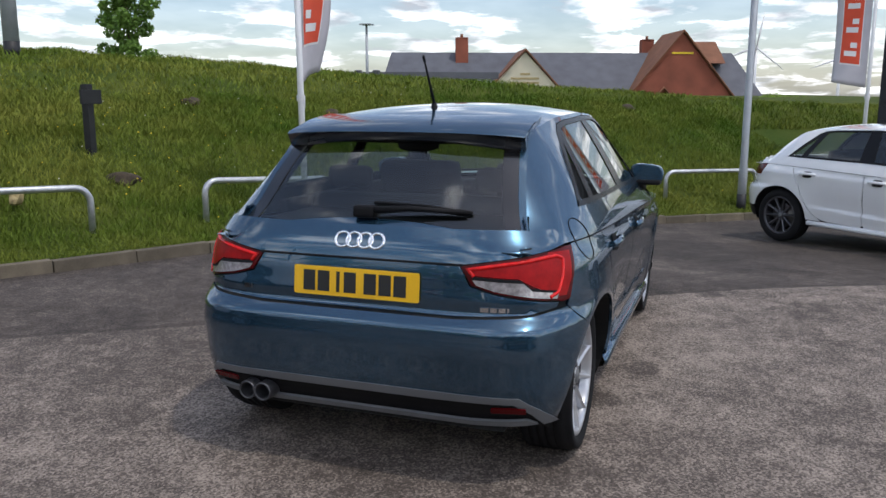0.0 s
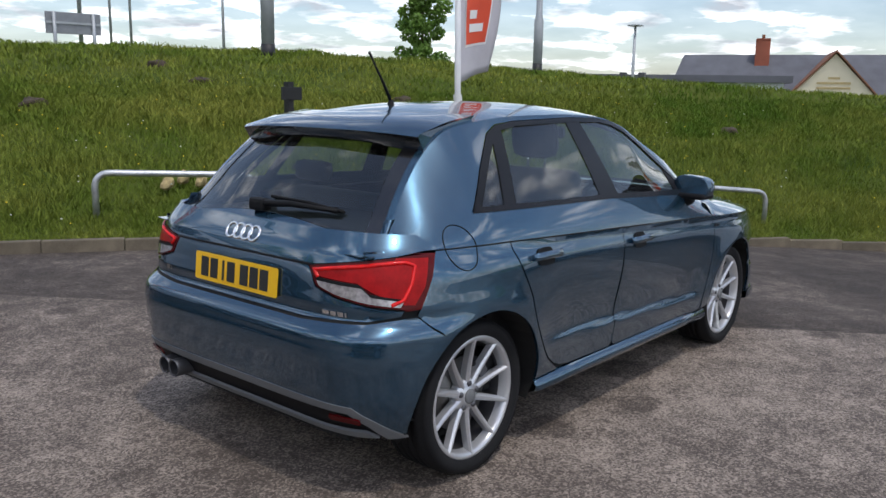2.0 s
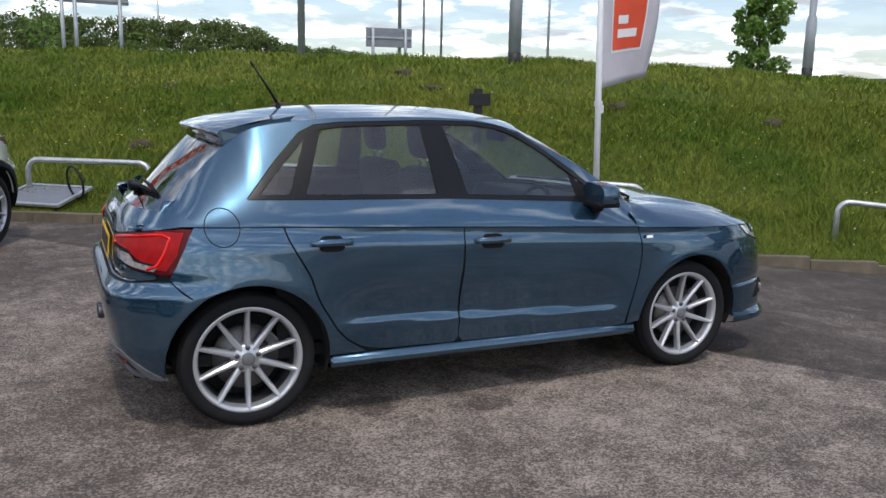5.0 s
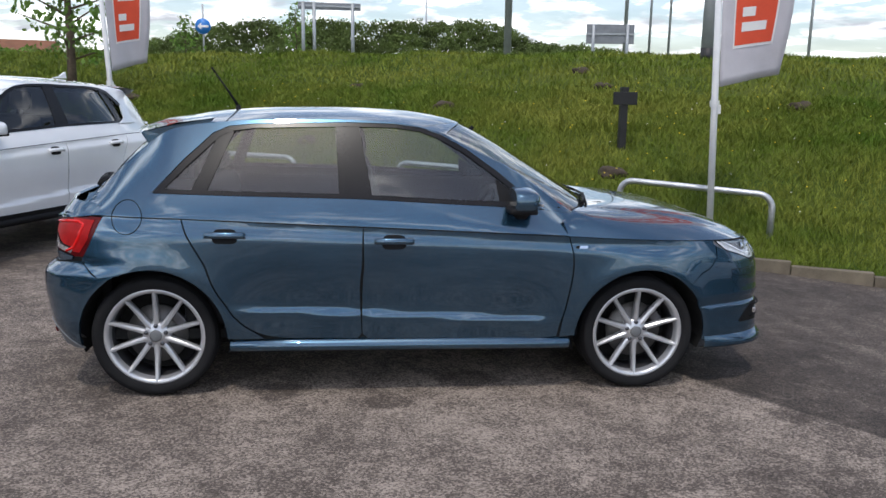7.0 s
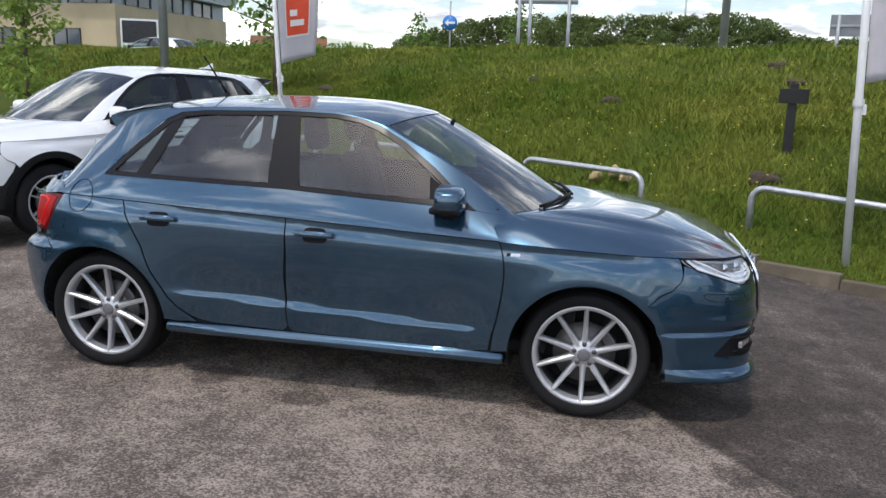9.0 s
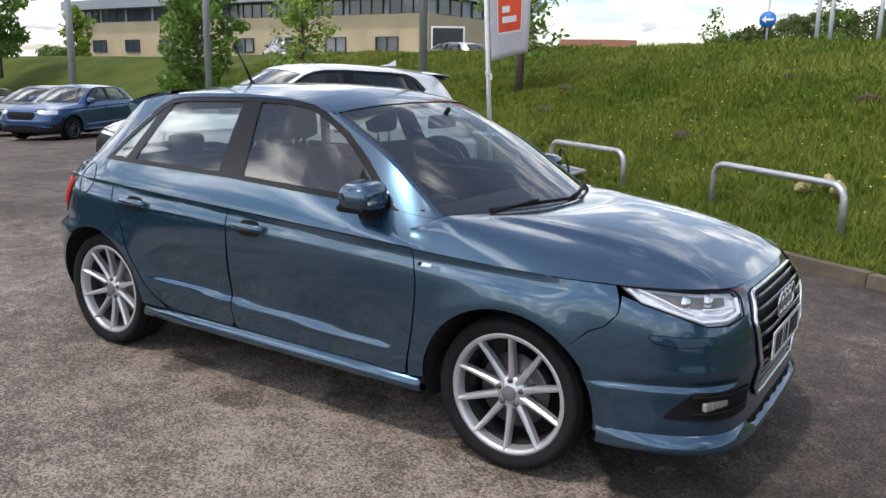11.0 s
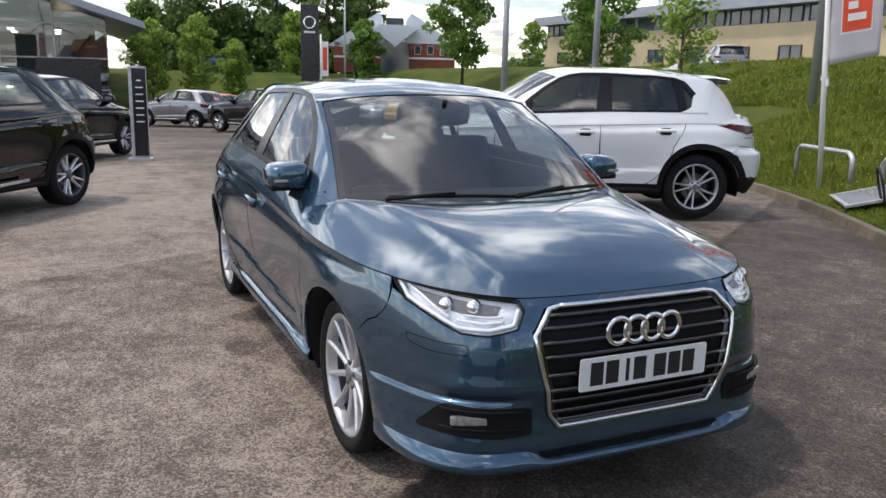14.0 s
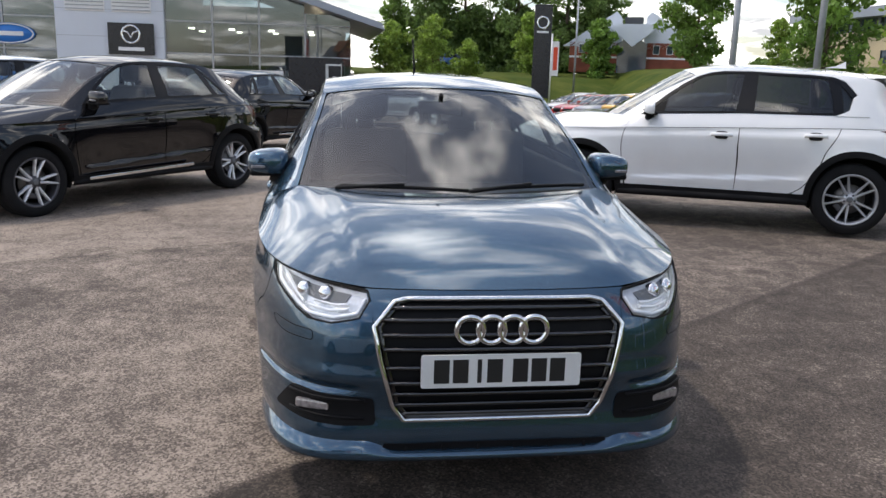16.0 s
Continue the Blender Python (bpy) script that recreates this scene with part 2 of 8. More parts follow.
M_LEAF3 = mat("dark_leaf_green", (0.135, 0.215, 0.055), 0.6, var=0.35, scale=0.7, per_island=0.35)
M_RIDGE = mat("olive_far_leaf", (0.135, 0.185, 0.050), 0.7, var=0.45, scale=0.5, per_island=0.15)
for m in (M_LEAF, M_LEAF2, M_LEAF3, M_RIDGE):
    # light passes through the leaves
    n_, l_ = m.node_tree.nodes, m.node_tree.links
    tl, mx = n_.new("ShaderNodeBsdfTranslucent"), n_.new("ShaderNodeMixShader")
    mx.inputs[0].default_value = 0.42
    l_.new(n_["Principled BSDF"].inputs["Base Color"].links[0].from_socket, tl.inputs["Color"])
    l_.new(n_["Principled BSDF"].outputs[0], mx.inputs[1]); l_.new(tl.outputs[0], mx.inputs[2])
    l_.new(mx.outputs[0], n_["Material Output"].inputs["Surface"])
M_MOLE = mat("bare_earth", (0.055, 0.040, 0.026), 0.95, var=0.4, scale=10, bump=0.8, bscale=40)
M_STRAW = mat("dry_litter", (0.42, 0.33, 0.16), 0.9, var=0.3, scale=20)
M_DANDELION = mat("dandelion_yellow", (0.75, 0.55, 0.02), 0.7, var=0.1)
M_DAISY = mat("seed_head_white", (0.62, 0.62, 0.55), 0.8, var=0.1)


# ---- mesh helpers ----
def empty(name, m=None):
    ob = new(name)
    ob.empty_display_size = 0.1
    if m is not None:
        ob.matrix_world = m
    return ob


def part(name, bm, material, parent=None, label="", smooth=False):
    me = bpy.data.meshes.new(name)
    if smooth:
        for fc in bm.faces:
            fc.smooth = True
    bm.to_mesh(me)
    bm.free()
    for m in (material if isinstance(material, (list, tuple)) else (material,)):
        me.materials.append(m)
    ob = new(name, me)
    if parent is not None:
        ob.parent = parent
    if label:
        ob["label"] = label
    return ob


def raw(name, verts, faces, material, parent=None, label="", smooth=False):
    me = bpy.data.meshes.new(name)
    me.from_pydata([tuple(map(float, v)) for v in verts], [], faces)
    if smooth:
        me.polygons.foreach_set("use_smooth", [True] * len(me.polygons))
    for m in (material if isinstance(material, (list, tuple)) else (material,)):
        me.materials.append(m)
    me.update()
    ob = new(name, me)
    if parent is not None:
        ob.parent = parent
    if label:
        ob["label"] = label
    return ob


def box(bm, c, size, bev=0.0, rot=None):
    r = bmesh.ops.create_cube(bm, size=1.0)
    vs = r["verts"]
    bmesh.ops.scale(bm, vec=size, verts=vs)
    if bev:
        es = list({e for v in vs for e in v.link_edges})
        out = bmesh.ops.bevel(bm, geom=es, offset=bev, segments=2, affect='EDGES', profile=0.6)
        vs = list({v for fc in out["faces"] for v in fc.verts} | {v for v in vs if v.is_valid})
    m = Matrix.Translation(c) @ (rot.to_4x4() if rot is not None else Matrix())
    bmesh.ops.transform(bm, matrix=m, verts=vs)
    return vs


def boxm(c, size, bev=0.0, rot=None):
    bm = bmesh.new()
    box(bm, c, size, bev, rot)
    return bm


def tube(bm, pts, radius, seg=10, caps=True):
    """A round bar along a line of points; radius may be a list."""
    pts = [Vector(p) for p in pts]
    rad = radius if isinstance(radius, (list, tuple)) else [radius] * len(pts)
    rings, up = [], None
    for i, p in enumerate(pts):
        d = (pts[min(i + 1, len(pts) - 1)] - pts[max(i - 1, 0)]).normalized()
        if up is None:
            up = d.orthogonal().normalized()
        up = (up - d * up.dot(d)).normalized()
        side = d.cross(up)
        rings.append([bm.verts.new(p + (up * math.cos(a) + side * math.sin(a)) * rad[i])
                      for a in (2 * math.pi * k / seg for k in range(seg))])
    for a, b in zip(rings, rings[1:]):
        for k in range(seg):
            bm.faces.new((a[k], a[(k + 1) % seg], b[(k + 1) % seg], b[k])).smooth = True
    if caps:
        bm.faces.new(rings[0][::-1]); bm.faces.new(rings[-1])
    return bm


def tubem(pts, radius, seg=10):
    return tube(bmesh.new(), pts, radius, seg)


def lathe(bm, prof, seg=48, m=Matrix(), closed=False):
    """Turns (radius, height) pairs round z."""
    rings = [[bm.verts.new(m @ Vector((r * math.cos(2 * math.pi * k / seg), r * math.sin(2 * math.pi * k / seg), h)))
              for k in range(seg)] for r, h in prof]
    pairs = list(zip(rings, rings[1:])) + ([(rings[-1], rings[0])] if closed else [])
    for a, b in pairs:
        for k in range(seg):
            bm.faces.new((a[k], a[(k + 1) % seg], b[(k + 1) % seg], b[k])).smooth = True
    return rings


def prism(bm, pts, depth, m=Matrix()):
    """A flat outline in xy with thickness along z."""
    a = [bm.verts.new(m @ Vector((x, y, 0))) for x, y in pts]
    b = [bm.verts.new(m @ Vector((x, y, depth))) for x, y in pts]
    bm.faces.new(a[::-1]); bm.faces.new(b)
    for i in range(len(pts)):
        j = (i + 1) % len(pts)
        bm.faces.new((a[i], a[j], b[j], b[i]))
    return bm


def prismm(pts, depth, m=Matrix()):
    return prism(bmesh.new(), pts, depth, m)


def arc_pts(cx, cy, r, a0, a1, n):
    return [(cx + r * math.cos(radians(a0 + (a1 - a0) * i / n)), cy + r * math.sin(radians(a0 + (a1 - a0) * i / n))) for i in range(n + 1)]


# ---- ground: car park, kerb, grass bank ----
SD, ND = Vector((0.77, -0.64, 0)).normalized(), Vector((0.64, 0.77, 0)).normalized()   # along the kerb, and towards the bank
KERB_S = (-60, -43, -35, -25, -17, -12, -9.0, -7.4, -5.5, -3.45, -2.0, -0.5, 0.2, 1.1, 2.4, 3.6, 5.0, 6.2, 7.6, 10.0, 14.0, 30.0)
KERB_N = (-27, -15.5, -9.0, -3.6, -0.3, 1.3, 2.2, 2.70, 3.12, 3.42, 3.62, 3.92, 4.06, 4.22, 4.50, 4.78, 4.90, 4.80, 4.55, 3.9, 2.4, -6.0)


def lot_z(x):
    """The car park is crowned: it falls away to both ends."""
    x = np.asarray(x, float)
    return (-0.0096 * np.clip(x, -1.5, 9.0) - 0.055 * np.clip(x - 2.0, 0, 6) * np.clip(x - 2.0, 0, 1)
            + 0.008 * np.clip(x + 1.5, -60, 0) + 0.024 * np.clip(x + 8.0, -52, 0))


def kerb_n(s):
    return np.interp(s, KERB_S, KERB_N)


def crest_h(s):
    return np.interp(s, (-70, -40, -10, -1.5, 3.4, 10, 16.6, 30), (2.0, 2.1, 2.25, 2.28, 2.06, 1.55, 1.12, 1.0))


def bank_z(x, y):
    """Height of the grass bank above the car park."""
    x, y = np.asarray(x, float), np.asarray(y, float)
    s, n = x * SD.x + y * SD.y, x * ND.x + y * ND.y
    d = n - kerb_n(s) - 0.14
    h = crest_h(s)
    t = np.clip(d / (3.9 * h), 0, 1)
    t = (t - 0.055 * (1 - np.exp(-t / 0.05))) / 0.945
    prof = 0.10 + (h - 0.10) * (1.17 * t - 0.17 * t**3)
    wob = 0.05 * np.sin(1.7 * x + 0.6 * y) * np.sin(0.9 * y - 0.4 * x) + 0.025 * np.sin(4.1 * x + 1.3) * np.sin(3.7 * y)
    far = np.clip((d - 14) / 60, 0, 1)
    return np.where(d > 0, lot_z(x) * np.clip(1 - d / 6, 0, 1) + np.minimum(prof, h) + wob * np.clip(d / 1.0, 0, 1) * (1 - 0.7 * far) + 0.8 * far, 0.09 + lot_z(x))


def asphalt_material():
    m = bpy.data.materials.new("asphalt")
    m.use_nodes = True
    n, l = m.node_tree.nodes, m.node_tree.links
    b = n["Principled BSDF"]
    tc = n.new("ShaderNodeTexCoord")

    def noise_tex(scale, detail, rough=0.5):
        t = n.new("ShaderNodeTexNoise")
        t.inputs["Scale"].default_value, t.inputs["Detail"].default_value, t.inputs["Roughness"].default_value = scale, detail, rough
        l.new(tc.outputs["Object"], t.inputs["Vector"])
        return t.outputs["Fac"]

    def math_node(op, a, b2, c=None):
        t = n.new("ShaderNodeMath"); t.operation = op
        for i, v in enumerate((a, b2, c)):
            if v is None:
                continue
            if isinstance(v, (int, float)):
                t.inputs[i].default_value = v
            else:
                l.new(v, t.inputs[i])
        return t.outputs[0]

    vo = n.new("ShaderNodeTexVoronoi")
    vo.inputs["Scale"].default_value = 120.0
    l.new(tc.outputs["Object"], vo.inputs["Vector"])
    chip = n.new("ShaderNodeSeparateColor")
    l.new(vo.outputs["Color"], chip.inputs[0])
    big, mid, fine = noise_tex(0.45, 6, 0.6), noise_tex(3.2, 6, 0.65), noise_tex(260.0, 3)
    stone = math_node('MULTIPLY_ADD', chip.outputs[0], 0.55, math_node('MULTIPLY', fine, 0.45))
    worn = math_node('MULTIPLY_ADD', mid, 0.55, math_node('MULTIPLY', big, 0.75))
    # smoother, darker tarmac towards the kerb
    sep = n.new("ShaderNodeSeparateXYZ")
    l.new(tc.outputs["Object"], sep.inputs[0])
    line = math_node('ADD', math_node('MULTIPLY', sep.outputs["X"], SEAM[0]), math_node('MULTIPLY', sep.outputs["Y"], SEAM[1]))
    line = math_node('ADD', line, math_node('MULTIPLY', mid, 0.10))
    fresh = n.new("ShaderNodeMapRange")
    fresh.interpolation_type = 'SMOOTHSTEP'
    fresh.inputs["From Min"].default_value, fresh.inputs["From Max"].default_value = SEAM[2] - 0.02 + 0.05, SEAM[2] + 0.02 + 0.05
    l.new(line, fresh.inputs["Value"])
    wornramp = n.new("ShaderNodeMapRange")
    wornramp.inputs["From Min"].default_value, wornramp.inputs["From Max"].default_value = 0.48, 0.82
    l.new(worn, wornramp.inputs["Value"])
    value = math_node('ADD', 0.02, math_node('MULTIPLY_ADD', stone, 0.86, math_node('MULTIPLY', wornramp.outputs[0], 0.40)))
    value = math_node('SUBTRACT', value, math_node('MULTIPLY', fresh.outputs[0], 0.18))
    # an older, paler lane beyond a second joint, and a dark tar line along the first
    line2 = math_node('ADD', math_node('MULTIPLY', sep.outputs["X"], 0.896), math_node('MULTIPLY', sep.outputs["Y"], 0.444))
    line2 = math_node('ADD', line2, math_node('MULTIPLY', mid, 0.08))
    pale = n.new("ShaderNodeMapRange")
    pale.interpolation_type = 'SMOOTHSTEP'
    pale.inputs["From Min"].default_value, pale.inputs["From Max"].default_value = -2.64, -2.60
    pale.inputs["To Min"].default_value, pale.inputs["To Max"].default_value = 0.16, 0.0
    l.new(line2, pale.inputs["Value"])
    south = n.new("ShaderNodeMapRange")
    south.interpolation_type = 'SMOOTHSTEP'
    south.inputs["From Min"].default_value, south.inputs["From Max"].default_value = -1.0, 1.5
    south.inputs["To Min"].default_value, south.inputs["To Max"].default_value = 1.0, -0.6
    l.new(sep.outputs["Y"], south.inputs["Value"])
    value = math_node('ADD', value, math_node('MULTIPLY', pale.outputs[0], south.outputs[0]))
    # lighter where y is low, but the newer tarmac is darker there
    south_part = math_node('MAXIMUM', south.outputs[0], 0.0)
    value = math_node('ADD', value, math_node('MULTIPLY', south_part, math_node('MULTIPLY_ADD', fresh.outputs[0], -0.14, 0.06)))
    tar = n.new("ShaderNodeMapRange")
    tar.interpolation_type = 'SMOOTHSTEP'
    tar.inputs["From Min"].default_value, tar.inputs["From Max"].default_value = 0.0, 0.07
    tar.inputs["To Min"].default_value, tar.inputs["To Max"].default_value = 0.12, 0.0
    l.new(math_node('ABSOLUTE', math_node('SUBTRACT', line, SEAM[2] + 0.09), 0.0), tar.inputs["Value"])
    value = math_node('SUBTRACT', value, math_node('MULTIPLY', tar.outputs[0], mid))
    # oil spots
    for ox, oy, orad in ((-0.08, -0.91, 0.11), (0.35, -0.62, 0.16), (-0.65, -0.75, 0.13), (1.9, -1.2, 0.12)):
        vd = n.new("ShaderNodeVectorMath"); vd.operation = 'DISTANCE'
        vd.inputs[1].default_value = (ox, oy, 0)
        l.new(tc.outputs["Object"], vd.inputs[0])
        spot = n.new("ShaderNodeMapRange")
        spot.interpolation_type = 'SMOOTHSTEP'
        spot.inputs["From Min"].default_value, spot.inputs["From Max"].default_value = orad * 0.7, orad * 1.25
        spot.inputs["To Min"].default_value, spot.inputs["To Max"].default_value = 0.20, 0.0
        l.new(math_node('MULTIPLY_ADD', mid, 0.12, math_node('SUBTRACT', vd.outputs["Value"], 0.06)), spot.inputs["Value"])
        value = math_node('SUBTRACT', value, spot.outputs[0])
    # ragged worn patches where the surface dressing has gone
    rag = n.new("ShaderNodeMapRange")
    rag.interpolation_type = 'SMOOTHSTEP'
    rag.inputs["From Min"].default_value, rag.inputs["From Max"].default_value = 0.47, 0.57
    l.new(noise_tex(8.0, 7, 0.72), rag.inputs["Value"])
    value = math_node('ADD', value, math_node('MULTIPLY', math_node('SUBTRACT', rag.outputs[0], 0.45), 0.10))
    # damp dark blotches
    damp = n.new("ShaderNodeMapRange")
    damp.interpolation_type = 'SMOOTHSTEP'
    damp.inputs["From Min"].default_value, damp.inputs["From Max"].default_value = 0.57, 0.66
    l.new(noise_tex(1.35, 7, 0.62), damp.inputs["Value"])
    value = math_node('SUBTRACT', value, math_node('MULTIPLY', damp.outputs[0], 0.14))
    ramp = n.new("ShaderNodeValToRGB")
    e = ramp.color_ramp.elements
    e[0].position, e[0].color = 0.22, (0.030, 0.0240, 0.0200, 1)
    e[1].position, e[1].color = 1.15, (0.345, 0.287, 0.240, 1)
    e.new(0.62).color = (0.099, 0.079, 0.066, 1)
    l.new(value, ramp.inputs[0])
    l.new(ramp.outputs["Color"], b.inputs["Base Color"])
    b.inputs["Roughness"].default_value = 0.82
    b.inputs["Specular IOR Level"].default_value = 0.35
    bp = n.new("ShaderNodeBump")
    bp.inputs["Strength"].default_value, bp.inputs["Distance"].default_value = 0.6, 0.006
    l.new(stone, bp.inputs["Height"]); l.new(bp.outputs[0], b.inputs["Normal"])
    return m


SEAM = (0.815, 0.58, 0.94)   # x, y and offset of the joint between old and newer tarmac


def grass_material():
    m = mat("grass_soil", (0.032, 0.060, 0.008), 0.9, var=0.3, scale=0.6, color2=(0.092, 0.105, 0.020), bump=0.5, bscale=30, spec=0.1)
    return m


M_ASPHALT = asphalt_material()
M_TURF = grass_material()
M_BLADE = mat("grass_blade", (0.072, 0.130, 0.011), 0.70, scale=0.40, color2=(0.210, 0.222, 0.038), per_island=0.22, bscale=2, spec=0.15)

bm = bmesh.new()
bmesh.ops.create_grid(bm, x_segments=240, y_segments=2, size=600)
for v in list(bm.verts):
    v.co.x = math.copysign(600 * (abs(v.co.x) / 600)**2.6, v.co.x)
    v.co.z = float(lot_z(v.co.x))
ground = tagged(part("ground", bm, M_ASPHALT), "worn grey asphalt car park", "ground", kind="structure")

# the bank: a sheet that starts at the kerb and runs on to the horizon
ss = np.concatenate([np.linspace(-90, -24, 34), np.linspace(-23, 16, 118), np.linspace(17, 60, 30)])
dd = np.concatenate([[0.12], np.linspace(0.16, 12, 70), np.linspace(12.6, 40, 24), np.geomspace(44, 420, 16)])
S2, D2 = np.meshgrid(ss, dd)
N2 = kerb_n(S2) + D2
spread = 1 + np.clip((D2 - 30) / 90, 0, 6)
X2, Y2 = SD.x * S2 * spread + ND.x * N2, SD.y * S2 * spread + ND.y * N2
Z2 = bank_z(SD.x * S2 + ND.x * N2, SD.y * S2 + ND.y * N2)
Z2 = np.where(D2 < 0.13, lot_z(X2) - 0.02, Z2)
nv = len(ss)
fcs = [(j * nv + i, j * nv + i + 1, (j + 1) * nv + i + 1, (j + 1) * nv + i) for j in range(len(dd) - 1) for i in range(nv - 1)]
bank = tagged(raw("grass_bank", np.stack([X2.ravel(), Y2.ravel(), Z2.ravel()], -1), fcs, M_TURF, smooth=True), "sloping bank of rough green grass", "grass bank", kind="structure")


def grass_blades(count, seed, s0, s1, d0, d1, hmin, hmax, material, name, label, wide=0.006):
    rng = np.random.default_rng(seed)
    s = rng.uniform(s0, s1, count)
    d = d0 + (d1 - d0) * rng.uniform(0, 1, count)**1.35
    n = kerb_n(s) + 0.15 + d
    x, y = SD.x * s + ND.x * n, SD.y * s + ND.y * n
    z = bank_z(x, y) - 0.01
    clump = 0.55 + 0.45 * np.sin(2.3 * x + 1.1 * np.sin(1.9 * y)) * np.sin(2.9 * y + 0.7)
    h = rng.uniform(hmin, hmax, count) * (0.55 + 0.6 * clump) * np.clip(0.35 + d * 1.2, 0.35, 1)
    a = rng.uniform(0, 2 * np.pi, count)
    w = wide * (0.7 + 0.6 * rng.uniform(0, 1, count)) * (1 + d * 0.12)
    lean = rng.uniform(0.2, 1.1, count) * h
    b = rng.uniform(0, 2 * np.pi, count)
    V = np.empty((count, 5, 3))
    dx, dy = np.cos(a) * w, np.sin(a) * w
    V[:, 0] = np.stack([x - dx, y - dy, z], -1)
    V[:, 1] = np.stack([x + dx, y + dy, z], -1)
    mx, my = x + np.cos(b) * lean * 0.35, y + np.sin(b) * lean * 0.35
    V[:, 2] = np.stack([mx + dx * 0.8, my + dy * 0.8, z + h * 0.6], -1)
    V[:, 3] = np.stack([mx - dx * 0.8, my - dy * 0.8, z + h * 0.6], -1)
    V[:, 4] = np.stack([x + np.cos(b) * lean, y + np.sin(b) * lean, z + h], -1)
    me = bpy.data.meshes.new(name)
    me.vertices.add(count * 5)
    me.vertices.foreach_set("co", V.ravel())
    base = np.arange(count)[:, None] * 5
    loops = np.concatenate([base + np.array([0, 1, 2, 3]), base + np.array([3, 2, 4])], 1).ravel()
    me.loops.add(count * 7)
    me.loops.foreach_set("vertex_index", loops.astype(np.int32))
    me.polygons.add(count * 2)
    starts = (np.arange(count)[:, None] * 7 + np.array([0, 4])).ravel()
    me.polygons.foreach_set("loop_start", starts.astype(np.int32))
    me.materials.append(material)
    me.update(calc_edges=True)
    me.validate()
    ob = new(name, me)
    return tagged(ob, label, "grass", kind="stuff")


grass_blades(230000, 3, -14, 11, 0.0, 5.5, 0.04, 0.14, M_BLADE, "grass", "long rough grass on the bank", 0.0045)
grass_blades(150000, 4, -28, 20, 3.5, 12.0, 0.05, 0.15, M_BLADE, "grass", "long rough grass near the top of the bank", 0.006)


# kerb stones
proto = None
s = -16.0
while s < 13.0:
    n0, n1 = float(kerb_n(s)), float(kerb_n(s + 0.70))
    a = SD * s + ND * n0
    b = SD * (s + 0.70) + ND * n1
    if proto is None:
        kerb_root = tagged(empty("kerb"), "weathered concrete kerb stones along the grass", "kerb", kind="structure")
        bmk = bmesh.new()
        box(bmk, (0, 0, 0), (0.905, 0.125, 0.20), 0.012)
        for v in bmk.verts:
            if v.co.z > 0 and v.co.y < 0:
                v.co.y += 0.022
        proto = part("kerb_stone", bmk, M_CONC, kerb_root)
        stone = proto
    else:
        stone = new("kerb_stone", proto.data)
        stone.parent = kerb_root
    d = b - a
    stone.matrix_world = Matrix.Translation((a + b) / 2 + ND * 0.06 + Vector((0, 0, float(lot_z((a.x + b.x) / 2)) + 0.005 + 0.004 * math.sin(7 * s)))) @ Matrix.Rotation(math.atan2(d.y, d.x), 4, 'Z')
    stone.scale.x = (d.length - 0.006) / 0.905
    s += 0.70


# ---- cars: the body is a stack of rounded plan outlines ----
def smooth_curve(xs, ys):
    xs, ys = np.array(xs, float), np.array(ys, float)
    h, d = np.diff(xs), np.diff(ys) / np.diff(xs)
    m = np.zeros_like(ys)
    for i in range(1, len(xs) - 1):
        if d[i - 1] * d[i] > 0:
            w1, w2 = 2 * h[i] + h[i - 1], h[i] + 2 * h[i - 1]
            m[i] = (w1 + w2) / (w1 / d[i - 1] + w2 / d[i])
    m[0], m[-1] = d[0], d[-1]

    def f(x):
        x = np.clip(np.asarray(x, float), xs[0], xs[-1])
        i = np.clip(np.searchsorted(xs, x) - 1, 0, len(xs) - 2)
        t = (x - xs[i]) / h[i]
        return ((2 * t**3 - 3 * t**2 + 1) * ys[i] + (t**3 - 2 * t**2 + t) * h[i] * m[i]
                + (-2 * t**3 + 3 * t**2) * ys[i + 1] + (t**3 - t**2) * h[i] * m[i + 1])
    return f


def step(a, b, x):
    t = np.clip((x - a) / (b - a), 0, 1)
    return t * t * (3 - 2 * t)


WHEEL_X, HUB_Z, TYRE_R, ARCH_R = 1.2345, 0.304, 0.306, 0.357
XC = 0.14                                     # middle of the lower body
LZ = (0.18, 0.24, 0.30, 0.38, 0.46, 0.56, 0.62, 0.68, 0.74, 0.80, 0.88, 0.96, 1.04)
low_front = smooth_curve(LZ, [x - XC for x in (2.01, 2.04, 2.045, 2.035, 2.05, 2.055, 2.05, 2.035, 2.00, 1.94, 1.83, 1.69, 1.5)])
low_rear = smooth_curve(LZ, [x + XC for x in (1.68, 1.715, 1.75, 1.785, 1.80, 1.815, 1.80, 1.765, 1.755, 1.75, 1.735, 1.69, 1.63)])
low_half = smooth_curve(LZ, (0.775, 0.795, 0.806, 0.816, 0.824, 0.836, 0.842, 0.846, 0.849, 0.850, 0.836, 0.800, 0.765))
low_nf = smooth_curve((0.18, 0.5, 0.8, 1.04), (5.9, 4.8, 4.15, 3.9))
low_nr = smooth_curve((0.18, 0.5, 0.8, 1.04), (9.5, 8.0, 6.2, 5.5))


def squircle(ph, n):
    c, s = np.cos(ph), np.sin(ph)
    r = (np.abs(c)**n + np.abs(s)**n)**(-1.0 / n)
    return r * c, r * s


